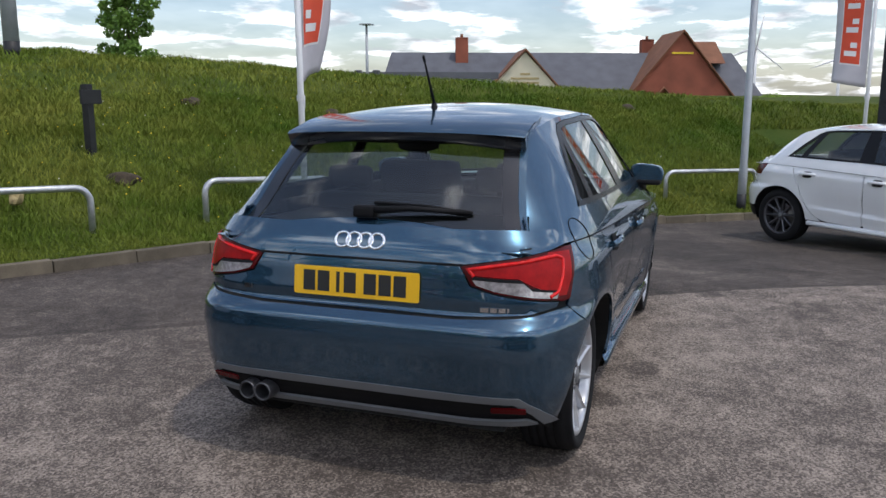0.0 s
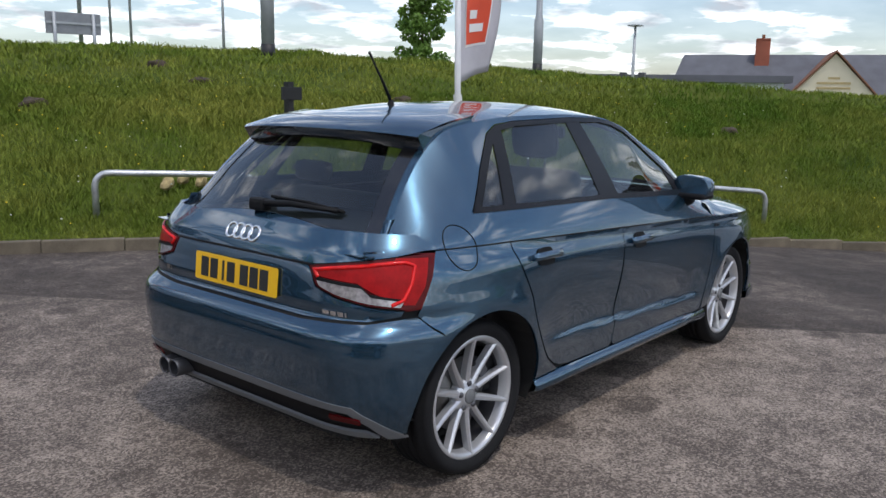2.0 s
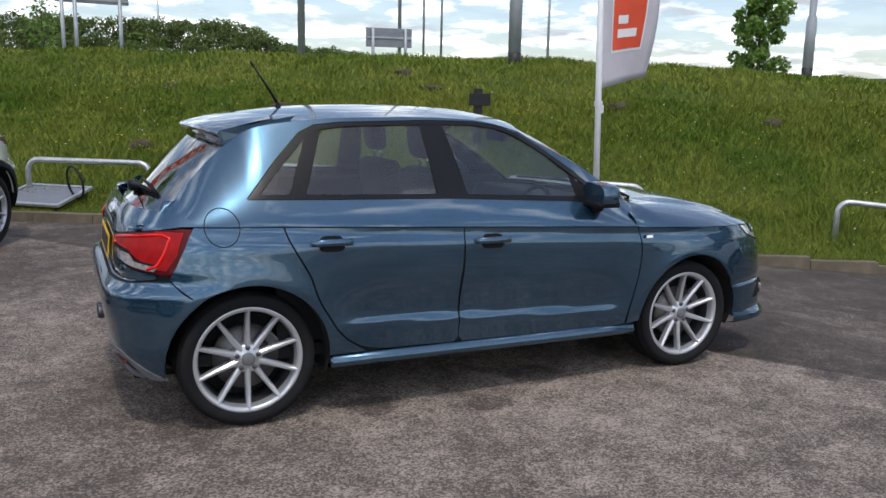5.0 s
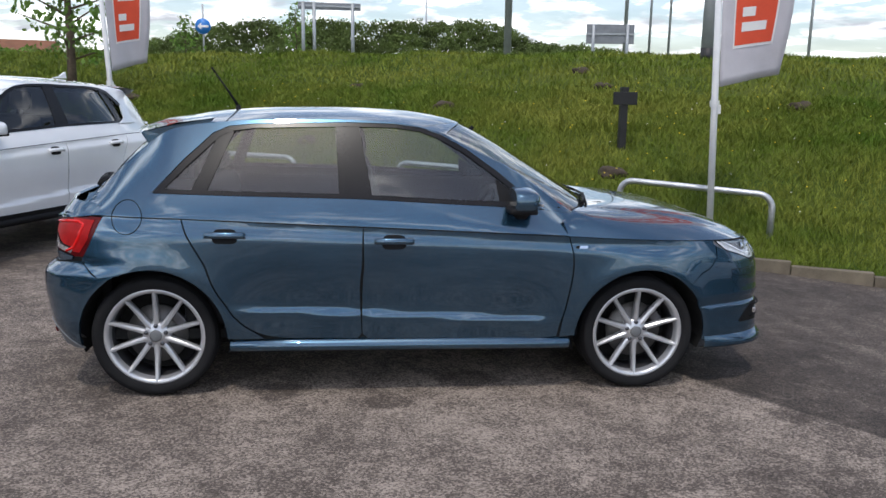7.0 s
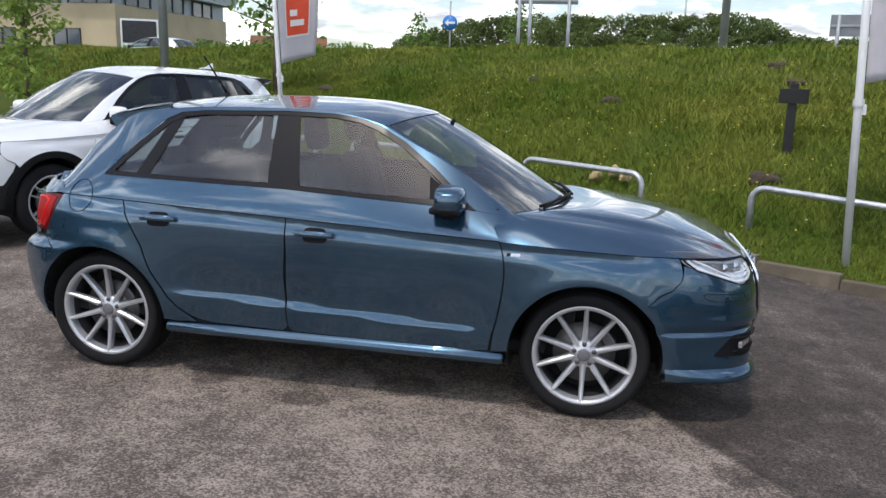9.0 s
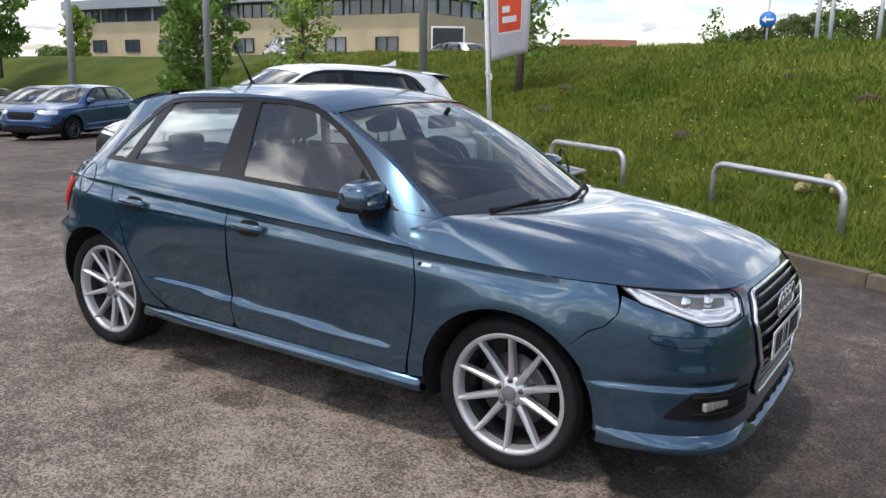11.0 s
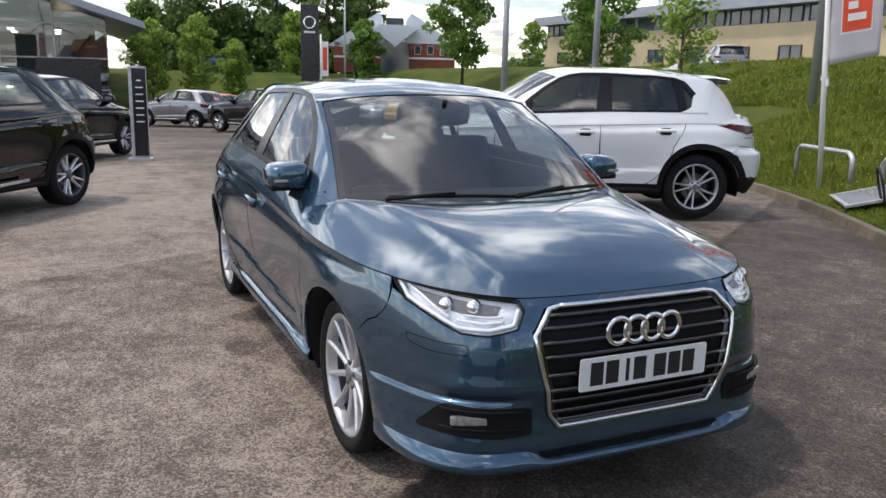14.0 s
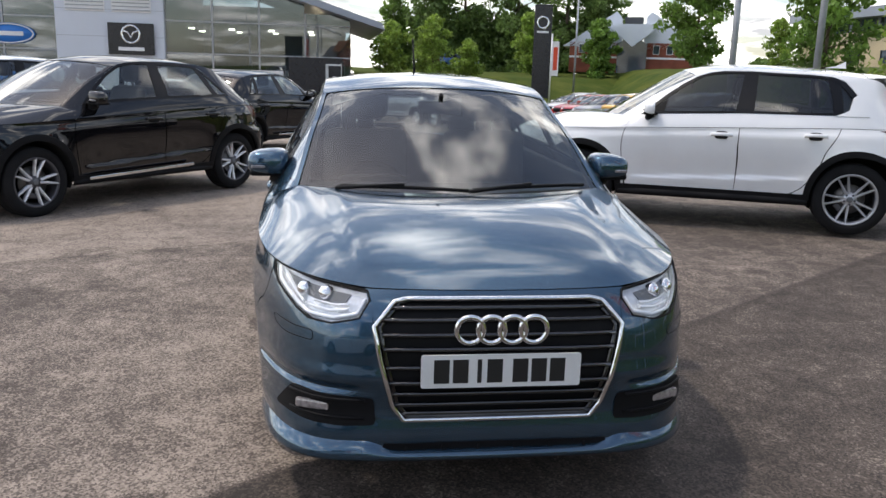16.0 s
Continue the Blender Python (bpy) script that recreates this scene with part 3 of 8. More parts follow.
def lower(ph, z):
    """Point of the lower body: ph 0 front, 90 degrees right side, 180 rear."""
    ph, z = np.asarray(ph, float), np.asarray(z, float)
    front = np.cos(ph) > 0
    X, Y = squircle(ph, np.where(front, low_nf(z), low_nr(z)))
    x = XC + X * np.where(front, low_front(z), low_rear(z))
    y = low_half(z) * Y
    on_side = step(0.80, 0.97, Y)
    # swollen arches round the wheels
    for wx in (WHEEL_X, -WHEEL_X):
        r = np.hypot(x - wx, z - HUB_Z)
        y = y + on_side * (0.016 * np.exp(-((r - 0.35) / 0.075)**2) * step(0.20, 0.42, z) + 0.010 * np.exp(-((r - 0.42) / 0.16)**2))
    # the lower door crease: a narrow shelf that looks up
    zc = 0.435 - 0.045 * x
    mid = step(-0.95, -0.62, x) * (1 - step(0.62, 0.80, x))
    y = y - on_side * mid * (0.012 * step(zc - 0.028, zc + 0.012, z) * (1 - step(zc + 0.02, zc + 0.26, z)))
    y = y + on_side * mid * 0.006 * step(zc - 0.12, zc - 0.02, z) * (1 - step(zc - 0.028, zc + 0.012, z))
    # under the shoulder line the side is drawn in a little
    zs = 0.868 - 0.040 * x
    y = y - on_side * 0.010 * np.exp(-((z - zs + 0.035) / 0.030)**2) * (1 - step(1.35, 1.6, np.abs(x)))
    # rear bumper edge and tailgate step
    rear = step(0.55, 0.9, -X)
    x = x - rear * 0.010 * np.exp(-((z - 0.615) / 0.022)**2) + rear * 0.016 * np.exp(-((z - 0.672) / 0.025)**2)
    # front bumper crease
    fr = step(0.55, 0.9, X)
    x = x + fr * 0.008 * np.exp(-((z - 0.50) / 0.03)**2) - fr * 0.010 * np.exp(-((z - 0.455) / 0.02)**2) * step(0.45, 0.6, Y)
    k = 0.014 * (1 - step(0.440, 0.456, z)) * step(0.50, 0.72, Y) * step(1.54, 1.66, x) * (X > 0)
    x, y = x + 0.5 * k, y + 0.9 * k
    return np.stack([x, -y, z], -1)


def shoulder_z(x):
    return np.interp(x, (-1.75, -1.45, -1.083, -0.216, 0.81, 1.45, 1.64, 1.90, 2.1), (0.905, 0.905, 0.901, 0.872, 0.834, 0.806, 0.800, 0.775, 0.770))


# upper body: a top sheet (windscreen, roof, rear window) over x and y, and a side sheet over x and z
mid_line = smooth_curve((-1.74, -1.71, -1.62, -1.475, -1.325, -1.255, -1.19, -1.0, -0.7, -0.3, 0.0, 0.2, 0.32, 0.405, 0.505, 0.745, 0.975, 1.12, 1.20),
                        (0.895, 0.915, 0.985, 1.142, 1.283, 1.332, 1.360, 1.396, 1.423, 1.432, 1.423, 1.399, 1.372, 1.335, 1.284, 1.150, 1.015, 0.927, 0.885))
rail_half = smooth_curve((-1.74, -1.60, -1.45, -1.25, -1.05, -0.70, -0.25, 0.10, 0.36, 0.62, 0.86, 1.0), (0.680, 0.632, 0.578, 0.540, 0.545, 0.556, 0.562, 0.572, 0.606, 0.655, 0.705, 0.745))


def bow(x, y):
    """How far the sheet's lines of one height run back at the sides."""
    return 0.24 * (y / 0.7)**2 * step(-0.3, 0.4, x) - 0.09 * (y / 0.6)**2 * (1 - step(-1.3, -0.9, x))


def top(x, y):
    x, y = np.asarray(x, float), np.asarray(y, float)
    crown = 0.052 * (y / 0.56)**2 * step(-1.5, -1.0, x) * (1 - step(0.1, 0.6, x))
    return np.stack([x, y, mid_line(x + bow(x, y)) - crown], -1)


def front_x(xs, y):
    """x on the windscreen, at y, of the line that crosses the middle at xs."""
    x = xs
    for _ in range(20):
        x = xs - float(bow(x, y))
    return x


def rail_z(x):
    return top(x, rail_half(x))[..., 2]


def rear_point(y, z):
    """The point of the rear window at y and height z."""
    xs = np.linspace(-1.74, -1.0, 300)
    return Vector(top(float(np.interp(z, top(xs, y + 0 * xs)[:, 2], xs)), y))


@functools.lru_cache(maxsize=None)
def low_side(x, z):
    """ph of the lower body's side at x."""
    X = (x - XC) / (low_front(z) if x > XC else low_rear(z))
    n = low_nf(z) if x > XC else low_nr(z)
    X = float(np.clip(X, -0.9999, 0.9999))
    return (math.atan2((1 - abs(X)**n)**(1 / n), X), z)


def low_end(y, z, front):
    Y = float(np.clip(abs(y) / low_half(z), 0, 0.9999))
    n = low_nf(z) if front else low_nr(z)
    X = (1 - Y**n)**(1 / n) * (1 if front else -1)
    return (math.atan2(math.copysign(Y, -y), X) % (2 * math.pi) if not front else math.atan2(math.copysign(Y, -y), X), z)


BELT_X = np.linspace(-1.66, 1.05, 80)
BELT_Y = np.array([-lower(*low_side(float(x), float(shoulder_z(x))))[1] for x in BELT_X])


def side(x, z):
    """The car's right side above the shoulder line, leaning in to the roof rail."""
    x, z = np.asarray(x, float), np.asarray(z, float)
    z0, z1 = shoulder_z(x), rail_z(x)
    v = np.clip((z - z0) / np.maximum(z1 - z0, 0.02), -0.3, 1.15)
    y0 = np.interp(x, BELT_X, BELT_Y)
    y = y0 + (rail_half(x) - y0) * np.sign(v) * np.abs(v)**1.22
    return np.stack([x, -y, z], -1)


def rounded(poly, r, n=4):
    out = []
    for i, p in enumerate(poly):
        a, p, b = np.array(poly[i - 1]), np.array(p), np.array(poly[(i + 1) % len(poly)])
        la, lb = np.linalg.norm(a - p), np.linalg.norm(b - p)
        q = min(r, 0.45 * la, 0.45 * lb)
        s, e = p + (a - p) / la * q, p + (b - p) / lb * q
        for k in range(n + 1):
            t = k / n
            out.append(tuple((1 - t)**2 * s + 2 * t * (1 - t) * p + t * t * e))
    return out


def densify(poly, d):
    out = []
    for i, p in enumerate(poly):
        q = poly[(i + 1) % len(poly)]
        k = max(1, int(max(abs(q[0] - p[0]) / d[0], abs(q[1] - p[1]) / d[1])))
        out += [(p[0] + (q[0] - p[0]) * j / k, p[1] + (q[1] - p[1]) * j / k) for j in range(k)]
    return out


def along(line, n=6):
    """Points spaced along an open line of surface coordinates."""
    pts = [(a[0] + (b[0] - a[0]) * k / n, a[1] + (b[1] - a[1]) * k / n) for a, b in zip(line, line[1:]) for k in range(n)]
    return pts + [line[-1]]


def in_poly(px, py, poly):
    inside = np.zeros(px.shape, bool)
    near = np.full(px.shape, 9.0)
    for (x1, y1), (x2, y2) in zip(poly, poly[1:] + poly[:1]):
        if y1 != y2:
            c = ((y1 > py) != (y2 > py)) & (px < (x2 - x1) * (py - y1) / (y2 - y1) + x1)
            inside ^= c
        near = np.minimum(near, np.hypot(px - x1, py - y1))
    return inside, near


def surf_normal(surf, u, v):
    e = 1e-3
    du = surf(u + e, v) - surf(u - e, v)
    dv = surf(u, v + e) - surf(u, v - e)
    n = np.cross(du, dv)
    n /= np.maximum(np.linalg.norm(n, axis=-1, keepdims=True), 1e-12)
    return n


def no_warp(p):
    return p


def patch(name, surf, poly, material, parent, d=(0.022, 0.022), lift=0.0, rim=0.012, label="", warp=no_warp, mirror=False, flat=False):
    """A sheet of the surface inside an outline, with its edge turned inwards."""
    from mathutils import geometry
    poly = densify(poly, d)
    area = sum(a[0] * b[1] - b[0] * a[1] for a, b in zip(poly, poly[1:] + poly[:1]))
    if area < 0:
        poly = poly[::-1]
    P = np.array(poly)
    gu, gv = np.meshgrid(np.arange(P[:, 0].min(), P[:, 0].max(), d[0]), np.arange(P[:, 1].min(), P[:, 1].max(), d[1]))
    gu, gv = gu.ravel(), gv.ravel()
    ins, near = in_poly(gu, gv, [tuple(p) for p in poly])
    ok = ins & (near > 0.5 * min(d))
    pts = [Vector(p) for p in poly] + [Vector((a, b)) for a, b in zip(gu[ok], gv[ok])]
    vs, _, fs, *_ = geometry.delaunay_2d_cdt(pts, [], [list(range(len(poly)))], 1, 1e-6)
    U = np.array([v.x for v in vs]); V = np.array([v.y for v in vs])
    N = surf_normal(surf, U, V)
    S = surf(U, V)
    mid = np.array([-0.1, 0, 0.7])
    flip = 1.0 if np.median(np.sum(N * (S - mid), -1)) > 0 else -1.0
    N = N * flip
    S = S + N * lift
    nb = len(poly)
    verts, norms = [*S], [*N]
    faces = [list(fc) if flip > 0 else list(fc)[::-1] for fc in fs]
    if rim:
        base = len(verts)
        for i in range(nb):
            a, b = S[i - 1], S[(i + 1) % nb]
            out = np.cross(b - a, N[i]) * flip
            out /= max(np.linalg.norm(out), 1e-9)
            verts += [S[i], S[i] - N[i] * rim]
            norms += [out, out]
        for i in range(nb):
            j = (i + 1) % nb
            q = [base + 2 * i, base + 2 * i + 1, base + 2 * j + 1, base + 2 * j]
            faces.append(q if flip > 0 else q[::-1])
    verts, norms = np.array(verts), np.array(norms)
    if warp is not no_warp:
        tip = warp(verts + norms * 0.004)
        verts = warp(verts)
        norms = tip - verts
        norms /= np.maximum(np.linalg.norm(norms, axis=-1, keepdims=True), 1e-12)
    if mirror:
        verts, norms = verts * (1, -1, 1), norms * (1, -1, 1)
        faces = [fc[::-1] for fc in faces]
    ob = raw(name, verts, faces, material, parent, label, smooth=not flat)
    if not flat:
        ob.data.normals_split_custom_set_from_vertices([tuple(map(float, n)) for n in norms])
    return ob


def arch(wx, r, a0, a1, n=22):
    return [low_side(x, z) for x, z in arc_pts(wx, HUB_Z, r, a0, a1, n)]


def sides(pts):
    return [low_side(x, z) for x, z in pts]


def shoulder_line(x0, x1, n=16, drop=0.0):
    return [(x, float(shoulder_z(x)) - drop) for x in np.linspace(x0, x1, n)]


def strip(name, rows, material, parent, label="", mirror=False, warp=no_warp):
    """Quads between rows of points."""
    rows = [np.array(r) for r in rows]
    n = len(rows[0])
    verts = np.concatenate(rows)
    verts = warp(verts)
    if mirror:
        verts = verts * (1, -1, 1)
    faces = []
    for j in range(len(rows) - 1):
        for i in range(n - 1):
            q = [j * n + i, j * n + i + 1, (j + 1) * n + i + 1, (j + 1) * n + i]
            faces.append(q[::-1] if mirror else q)
    return raw(name, verts, faces, material, parent, label, smooth=True)


def bonnet_grid(warp=no_warp):
    """From the shoulder line round the nose to the foot of the windscreen."""
    nu, nk = 61, 21
    edge, cowl = [], []
    for i in range(nu):
        t = i / (nu - 1)
        # along the shoulder from the front pillar to the nose's middle
        ph = np.interp(t, (0, 0.55, 0.78, 1), (low_side(0.815, 0.834)[0], low_side(1.60, 0.80)[0], low_end(-0.42, 0.765, True)[0], 0.0))
        z = 0.8
        for _ in range(6):
            p = lower(ph, z)
            z = float(np.interp(abs(p[1]), (0, 0.42, 0.74), (0.772, 0.776, 0.800))) if p[0] > 1.64 else float(shoulder_z(p[0]))
        edge.append(lower(ph, z))
        yc = -0.80 + 0.80 * t
        cowl.append(np.array([front_x(1.088, yc) + 0.012, yc, 0.946 - 0.042 * float(step(0.66, 0.80, -yc))]))
    edge, cowl = np.array(edge), np.array(cowl)
    rows = []
    for j in range(nk):
        k = j / (nk - 1)
        p = cowl + (edge - cowl) * k
        tt = np.linspace(0, 1, nu)
        p[:, 2] = cowl[:, 2] + (edge[:, 2] - cowl[:, 2]) * (k**(1.35 + 0.95 * tt))
        # raised folds that run to the grille corners
        yy = np.abs(p[:, 1])
        fold = 0.46 + 0.10 * (1 - k)
        p[:, 2] += 0.012 * (1 - step(fold - 0.03, fold + 0.04, yy)) * step(0.0, 0.25, np.full(nu, k)) * (1 - step(0.90, 1.0, np.full(nu, k)))
        rows.append(p)
    full = [np.concatenate([r, (r * (1, -1, 1))[-2::-1]]) for r in rows]
    return full


# outlines in side view (x, z)
REAR_WINDOW = [(-0.985, 1.030), (-0.862, 1.302), (-0.80, 1.326), (-0.345, 1.346), (-0.325, 1.024)]
FRONT_WINDOW = [(-0.180, 1.018), (-0.245, 1.342), (-0.05, 1.345), (0.125, 1.330), (0.29, 1.243), (0.46, 1.125), (0.615, 0.990), (0.60, 0.985)]
QUARTER_WINDOW = [(-1.180, 1.032), (-1.04, 1.030), (-0.905, 1.300), (-0.93, 1.290)]


def car_shell(root, paint, cladding=None, warp=no_warp, side_glass=None, detail=True, two_tone=None):
    """Body panels, glass, lamps and bumpers of a hatchback."""
    glass = side_glass or M_GLASS
    kw = dict(warp=warp)
    made = {}
    for mirror in (False, True):
        # front wing
        wing = shoulder_line(0.822, 1.625, 16, 0.004)
        wing_poly = sides(wing) + [low_side(1.634, 0.78), low_side(1.647, 0.715), low_side(1.642, 0.697), low_side(1.603, 0.654), low_side(1.556, 0.634)] \
            + [low_side(x, z) for x, z in arc_pts(WHEEL_X, HUB_Z, ARCH_R, 46, 180, 22)] + sides([(0.872, 0.31), (0.80, 0.30)])
        patch("front_wing", lower, wing_poly, paint, root, mirror=mirror, **kw)
        # doors
        d1 = shoulder_line(0.815, -0.2145, 14, 0.002) + [(-0.2155, 0.60), (-0.2155, 0.325), (-0.19, 0.300), (0.70, 0.292), (0.785, 0.305), (0.808, 0.42)]
        fd = patch("front_door", lower, sides(d1), paint, root, mirror=mirror, **kw)
        d2 = shoulder_line(-0.2195, -1.080, 12, 0.002) + [(-1.060, 0.84), (-1.012, 0.755), (-0.95, 0.62), (-0.898, 0.515), (-0.845, 0.43), (-0.793, 0.375), (-0.74, 0.340), (-0.68, 0.318), (-0.60, 0.306), (-0.24, 0.300), (-0.2195, 0.325)]
        rd = patch("rear_door", lower, sides(d2), paint, root, mirror=mirror, **kw)
        # rear quarter, from the door to the lamp and over the wheel
        q = shoulder_line(-1.087, -1.455, 8, 0.002) + [(-1.50, 0.82), (-1.545, 0.725), (-1.57, 0.69), (-1.555, 0.668)] \
            + [(-1.48, 0.625)] + arc_pts(-WHEEL_X, HUB_Z, ARCH_R, 127, 0, 24) + [(-0.868, 0.305), (-0.70, 0.303), (-0.745, 0.334), (-0.80, 0.370), (-0.852, 0.426), (-0.905, 0.511), (-0.957, 0.616), (-1.019, 0.751), (-1.067, 0.838)]
        patch("rear_quarter_panel", lower, sides(q), paint, root, mirror=mirror, **kw)
        # waist up to the windows, then roof frame with front and rear pillars
        xs = np.linspace(0.90, -1.67, 58)
        tops = [(float(x), min(float(np.interp(x, (-1.6, -1.2, -1.05, -0.25, 0.6, 0.70, 0.86, 0.92), (1.02, 1.02, 1.016, 1.006, 0.968, 0.955, 0.934, 0.92))), float(rail_z(x)) - 0.002)) for x in xs]
        waist = [(float(x), float(shoulder_z(x)) + 0.003) for x in xs]
        patch("waistline_panel", side, waist + tops[::-1], paint, root, d=(0.03, 0.03), rim=0.008, mirror=mirror, **kw)
        for nm, poly, r, par in (("front_side_window", FRONT_WINDOW, 0.03, fd), ("rear_side_window", REAR_WINDOW, 0.03, rd), ("quarter_window", QUARTER_WINDOW, 0.02, root)):
            g = patch(nm, side, rounded(poly, r), glass, par, d=(0.05, 0.05), lift=-0.005, rim=0.0, mirror=mirror, **kw)
        bp = [(-0.335, 1.012), (-0.355, 1.352), (-0.235, 1.348), (-0.17, 1.010)]
        patch("centre_pillar", side, bp, M_SEAL, root, d=(0.04, 0.05), lift=-0.001, rim=0.004, mirror=mirror, **kw)
        rp = [(-1.05, 1.020), (-0.925, 1.305), (-0.855, 1.312), (-0.975, 1.020)]
        patch("rear_door_pillar", side, rp, M_SEAL, root, d=(0.03, 0.05), lift=-0.001, rim=0.004, mirror=mirror, **kw)
        outer = [(-1.225, 1.018), (-1.09, 1.170), (-0.955, 1.300), (-0.88, 1.334), (-0.75, 1.349), (-0.30, 1.365), (-0.05, 1.362), (0.08, 1.346), (0.19, 1.311), (0.32, 1.241), (0.48, 1.130), (0.63, 1.008), (0.675, 0.966)]
        inner = [(0.615, 0.985), (0.575, 1.022), (0.455, 1.113), (0.30, 1.224), (0.17, 1.294), (0.07, 1.328), (-0.05, 1.344), (-0.30, 1.346), (-0.75, 1.330), (-0.86, 1.314), (-0.925, 1.285), (-1.06, 1.155), (-1.175, 1.034)]
        patch("window_seal", side, outer + inner, M_SEAL, root, d=(0.03, 0.03), lift=0.001, rim=0.006, mirror=mirror, **kw)
        belt = [(-1.225, 1.016), (-1.05, 1.014), (-0.25, 1.004), (0.60, 0.966), (0.69, 0.956), (0.66, 0.978), (0.60, 0.990), (-0.18, 1.022), (-0.33, 1.026), (-1.0, 1.034), (-1.20, 1.036)]
        patch("waist_seal", side, belt, M_SEAL, root, d=(0.03, 0.02), lift=0.004, rim=0.008, mirror=mirror, **kw)
        corner = [(0.47, 1.000), (0.455, 1.100), (0.575, 1.020), (0.62, 0.984)]
        patch("window_corner", side, corner, M_BLACK, fd, d=(0.03, 0.03), lift=-0.002, rim=0.004, mirror=mirror, **kw)
        rail = [(float(x), float(rail_z(x))) for x in np.linspace(0.90, -1.585, 60)]
        frame_poly = [(-1.56, 0.999)] + [(x - 0.003, z + 0.003) for x, z in outer] + [(0.70, 0.956), (0.86, 0.935)] + rail
        patch("roof_frame", side, frame_poly, paint, root, d=(0.03, 0.03), rim=0.0, mirror=mirror, **kw)
        # wheel housings
        for wx in (WHEEL_X, -WHEEL_X):
            bm = bmesh.new()
            prof = [Vector(p) for p in [(wx + (ARCH_R + 0.004) * math.cos(radians(t)), 0, HUB_Z + (ARCH_R + 0.004) * math.sin(radians(t))) for t in range(-15, 196, 10)]]
            r1 = [bm.verts.new(Vector((p.x, min(-0.50, float(lower(*low_side(p.x, max(p.z, 0.2)))[1]) + 0.012), p.z))) for p in prof]
            r2 = [bm.verts.new(Vector((p.x, -0.48, p.z))) for p in prof]
            for i in range(len(prof) - 1):
                bm.faces.new((r1[i], r1[i + 1], r2[i + 1], r2[i]))
            bm.faces.new(r2)
            for v in bm.verts:
                v.co = Vector(warp(np.array([v.co]))[0])
                if mirror:
                    v.co.y *= -1
            part("wheel_housing", bm, M_DARK, root)
        # sill
        sec = [(-0.79, 0.300), (-0.822, 0.288), (-0.832, 0.264), (-0.826, 0.244), (-0.79, 0.232), (-0.72, 0.232)]
        xs = [-0.870, -0.86, -0.5, 0.0, 0.5, 0.845, 0.858]
        rows = [np.array([[x, y * (1 if 0 < i < 6 else 0.985) - 0.0, z] for y, z in sec]) for i, x in enumerate(xs)]
        strip("sill", [np.array(r) for r in zip(*rows)], cladding or paint, root, mirror=mirror, warp=warp)
        made[mirror] = (fd, rd)
    # roof, windscreen and rear window lie on the top sheet
    def across(xs, y1, n=21):
        return [(front_x(xs, y), y) for y in np.linspace(-y1, y1, n)]

    def down(x0, x1, inset, n=16):
        return [(x, float(rail_half(x)) - inset) for x in np.linspace(x0, x1, n)]

    def flipped(pts):
        return [(x, -y) for x, y in pts]

    head = 0.340
    hx = front_x(head, 0.575)
    roof_poly = across(head, 0.575) + down(hx, -1.245, 0.0, 30)[1:] + flipped(down(hx, -1.245, 0.0, 30))[::-1][:-1]
    patch("roof", top, roof_poly, paint, root, d=(0.05, 0.05), rim=0.006, warp=warp)
    for sgn in (1, -1):
        side_of = (lambda pts: pts) if sgn > 0 else flipped
        patch("front_pillar", top, side_of(down(hx + 0.004, 0.90, 0.0) + down(hx + 0.004, 0.90, 0.022)[::-1]), paint, root, d=(0.03, 0.02), rim=0.004, warp=warp)
        patch("windscreen_border", top, side_of(down(hx + 0.004, 0.88, 0.022) + down(hx + 0.004, 0.88, 0.052)[::-1]), M_BLACK, root, d=(0.03, 0.02), lift=-0.012, rim=0.0, warp=warp)
        patch("rear_pillar", top, side_of(down(-1.245, -1.69, 0.0, 22) + down(-1.245, -1.69, 0.030, 22)[::-1]), paint, root, d=(0.03, 0.02), rim=0.004, warp=warp)
        patch("rear_window_border", top, side_of(down(-1.20, -1.618, 0.031) + down(-1.20, -1.618, 0.095)[::-1]), M_GLOSSBLACK, root, d=(0.03, 0.02), lift=-0.001, rim=0.006, warp=warp)
    patch("windscreen_header", top, across(head + 0.004, 0.52) + across(head + 0.040, 0.52)[::-1], M_BLACK, root, d=(0.03, 0.05), lift=-0.012, rim=0.0, warp=warp)
    wx0 = front_x(head + 0.004, 0.552)
    screen = across(head + 0.004, 0.552) + down(wx0, 0.865, 0.025)[1:] + across(1.10, 0.655)[::-1] + flipped(down(wx0, 0.865, 0.025))[::-1][:-1]
    patch("windscreen", top, screen, M_GLASS, root, d=(0.06, 0.06), lift=-0.004, rim=0.0, warp=warp)
    foot = [(front_x(1.085, y), y) for y in np.linspace(-0.67, 0.67, 25)] + [(front_x(1.125, y), y) for y in np.linspace(0.67, -0.67, 25)]
    patch("windscreen_foot", top, foot, M_BLACK, root, d=(0.03, 0.05), lift=-0.002, rim=0.004, warp=warp)
    back = down(-1.20, -1.618, 0.060) + flipped(down(-1.20, -1.618, 0.060))[::-1]
    patch("rear_window", top, back, M_GLASSDARK if side_glass else M_GLASS, root, d=(0.06, 0.06), lift=-0.004, rim=0.0, warp=warp)
    patch("tailgate_upper", top, down(-1.622, -1.70, 0.033, 5) + flipped(down(-1.622, -1.70, 0.033, 5))[::-1], paint, root, d=(0.02, 0.05), rim=0.004, warp=warp)
    return made


def bonnet(root, paint, warp=no_warp):
    return strip("bonnet", bonnet_grid(), paint, root, warp=warp)


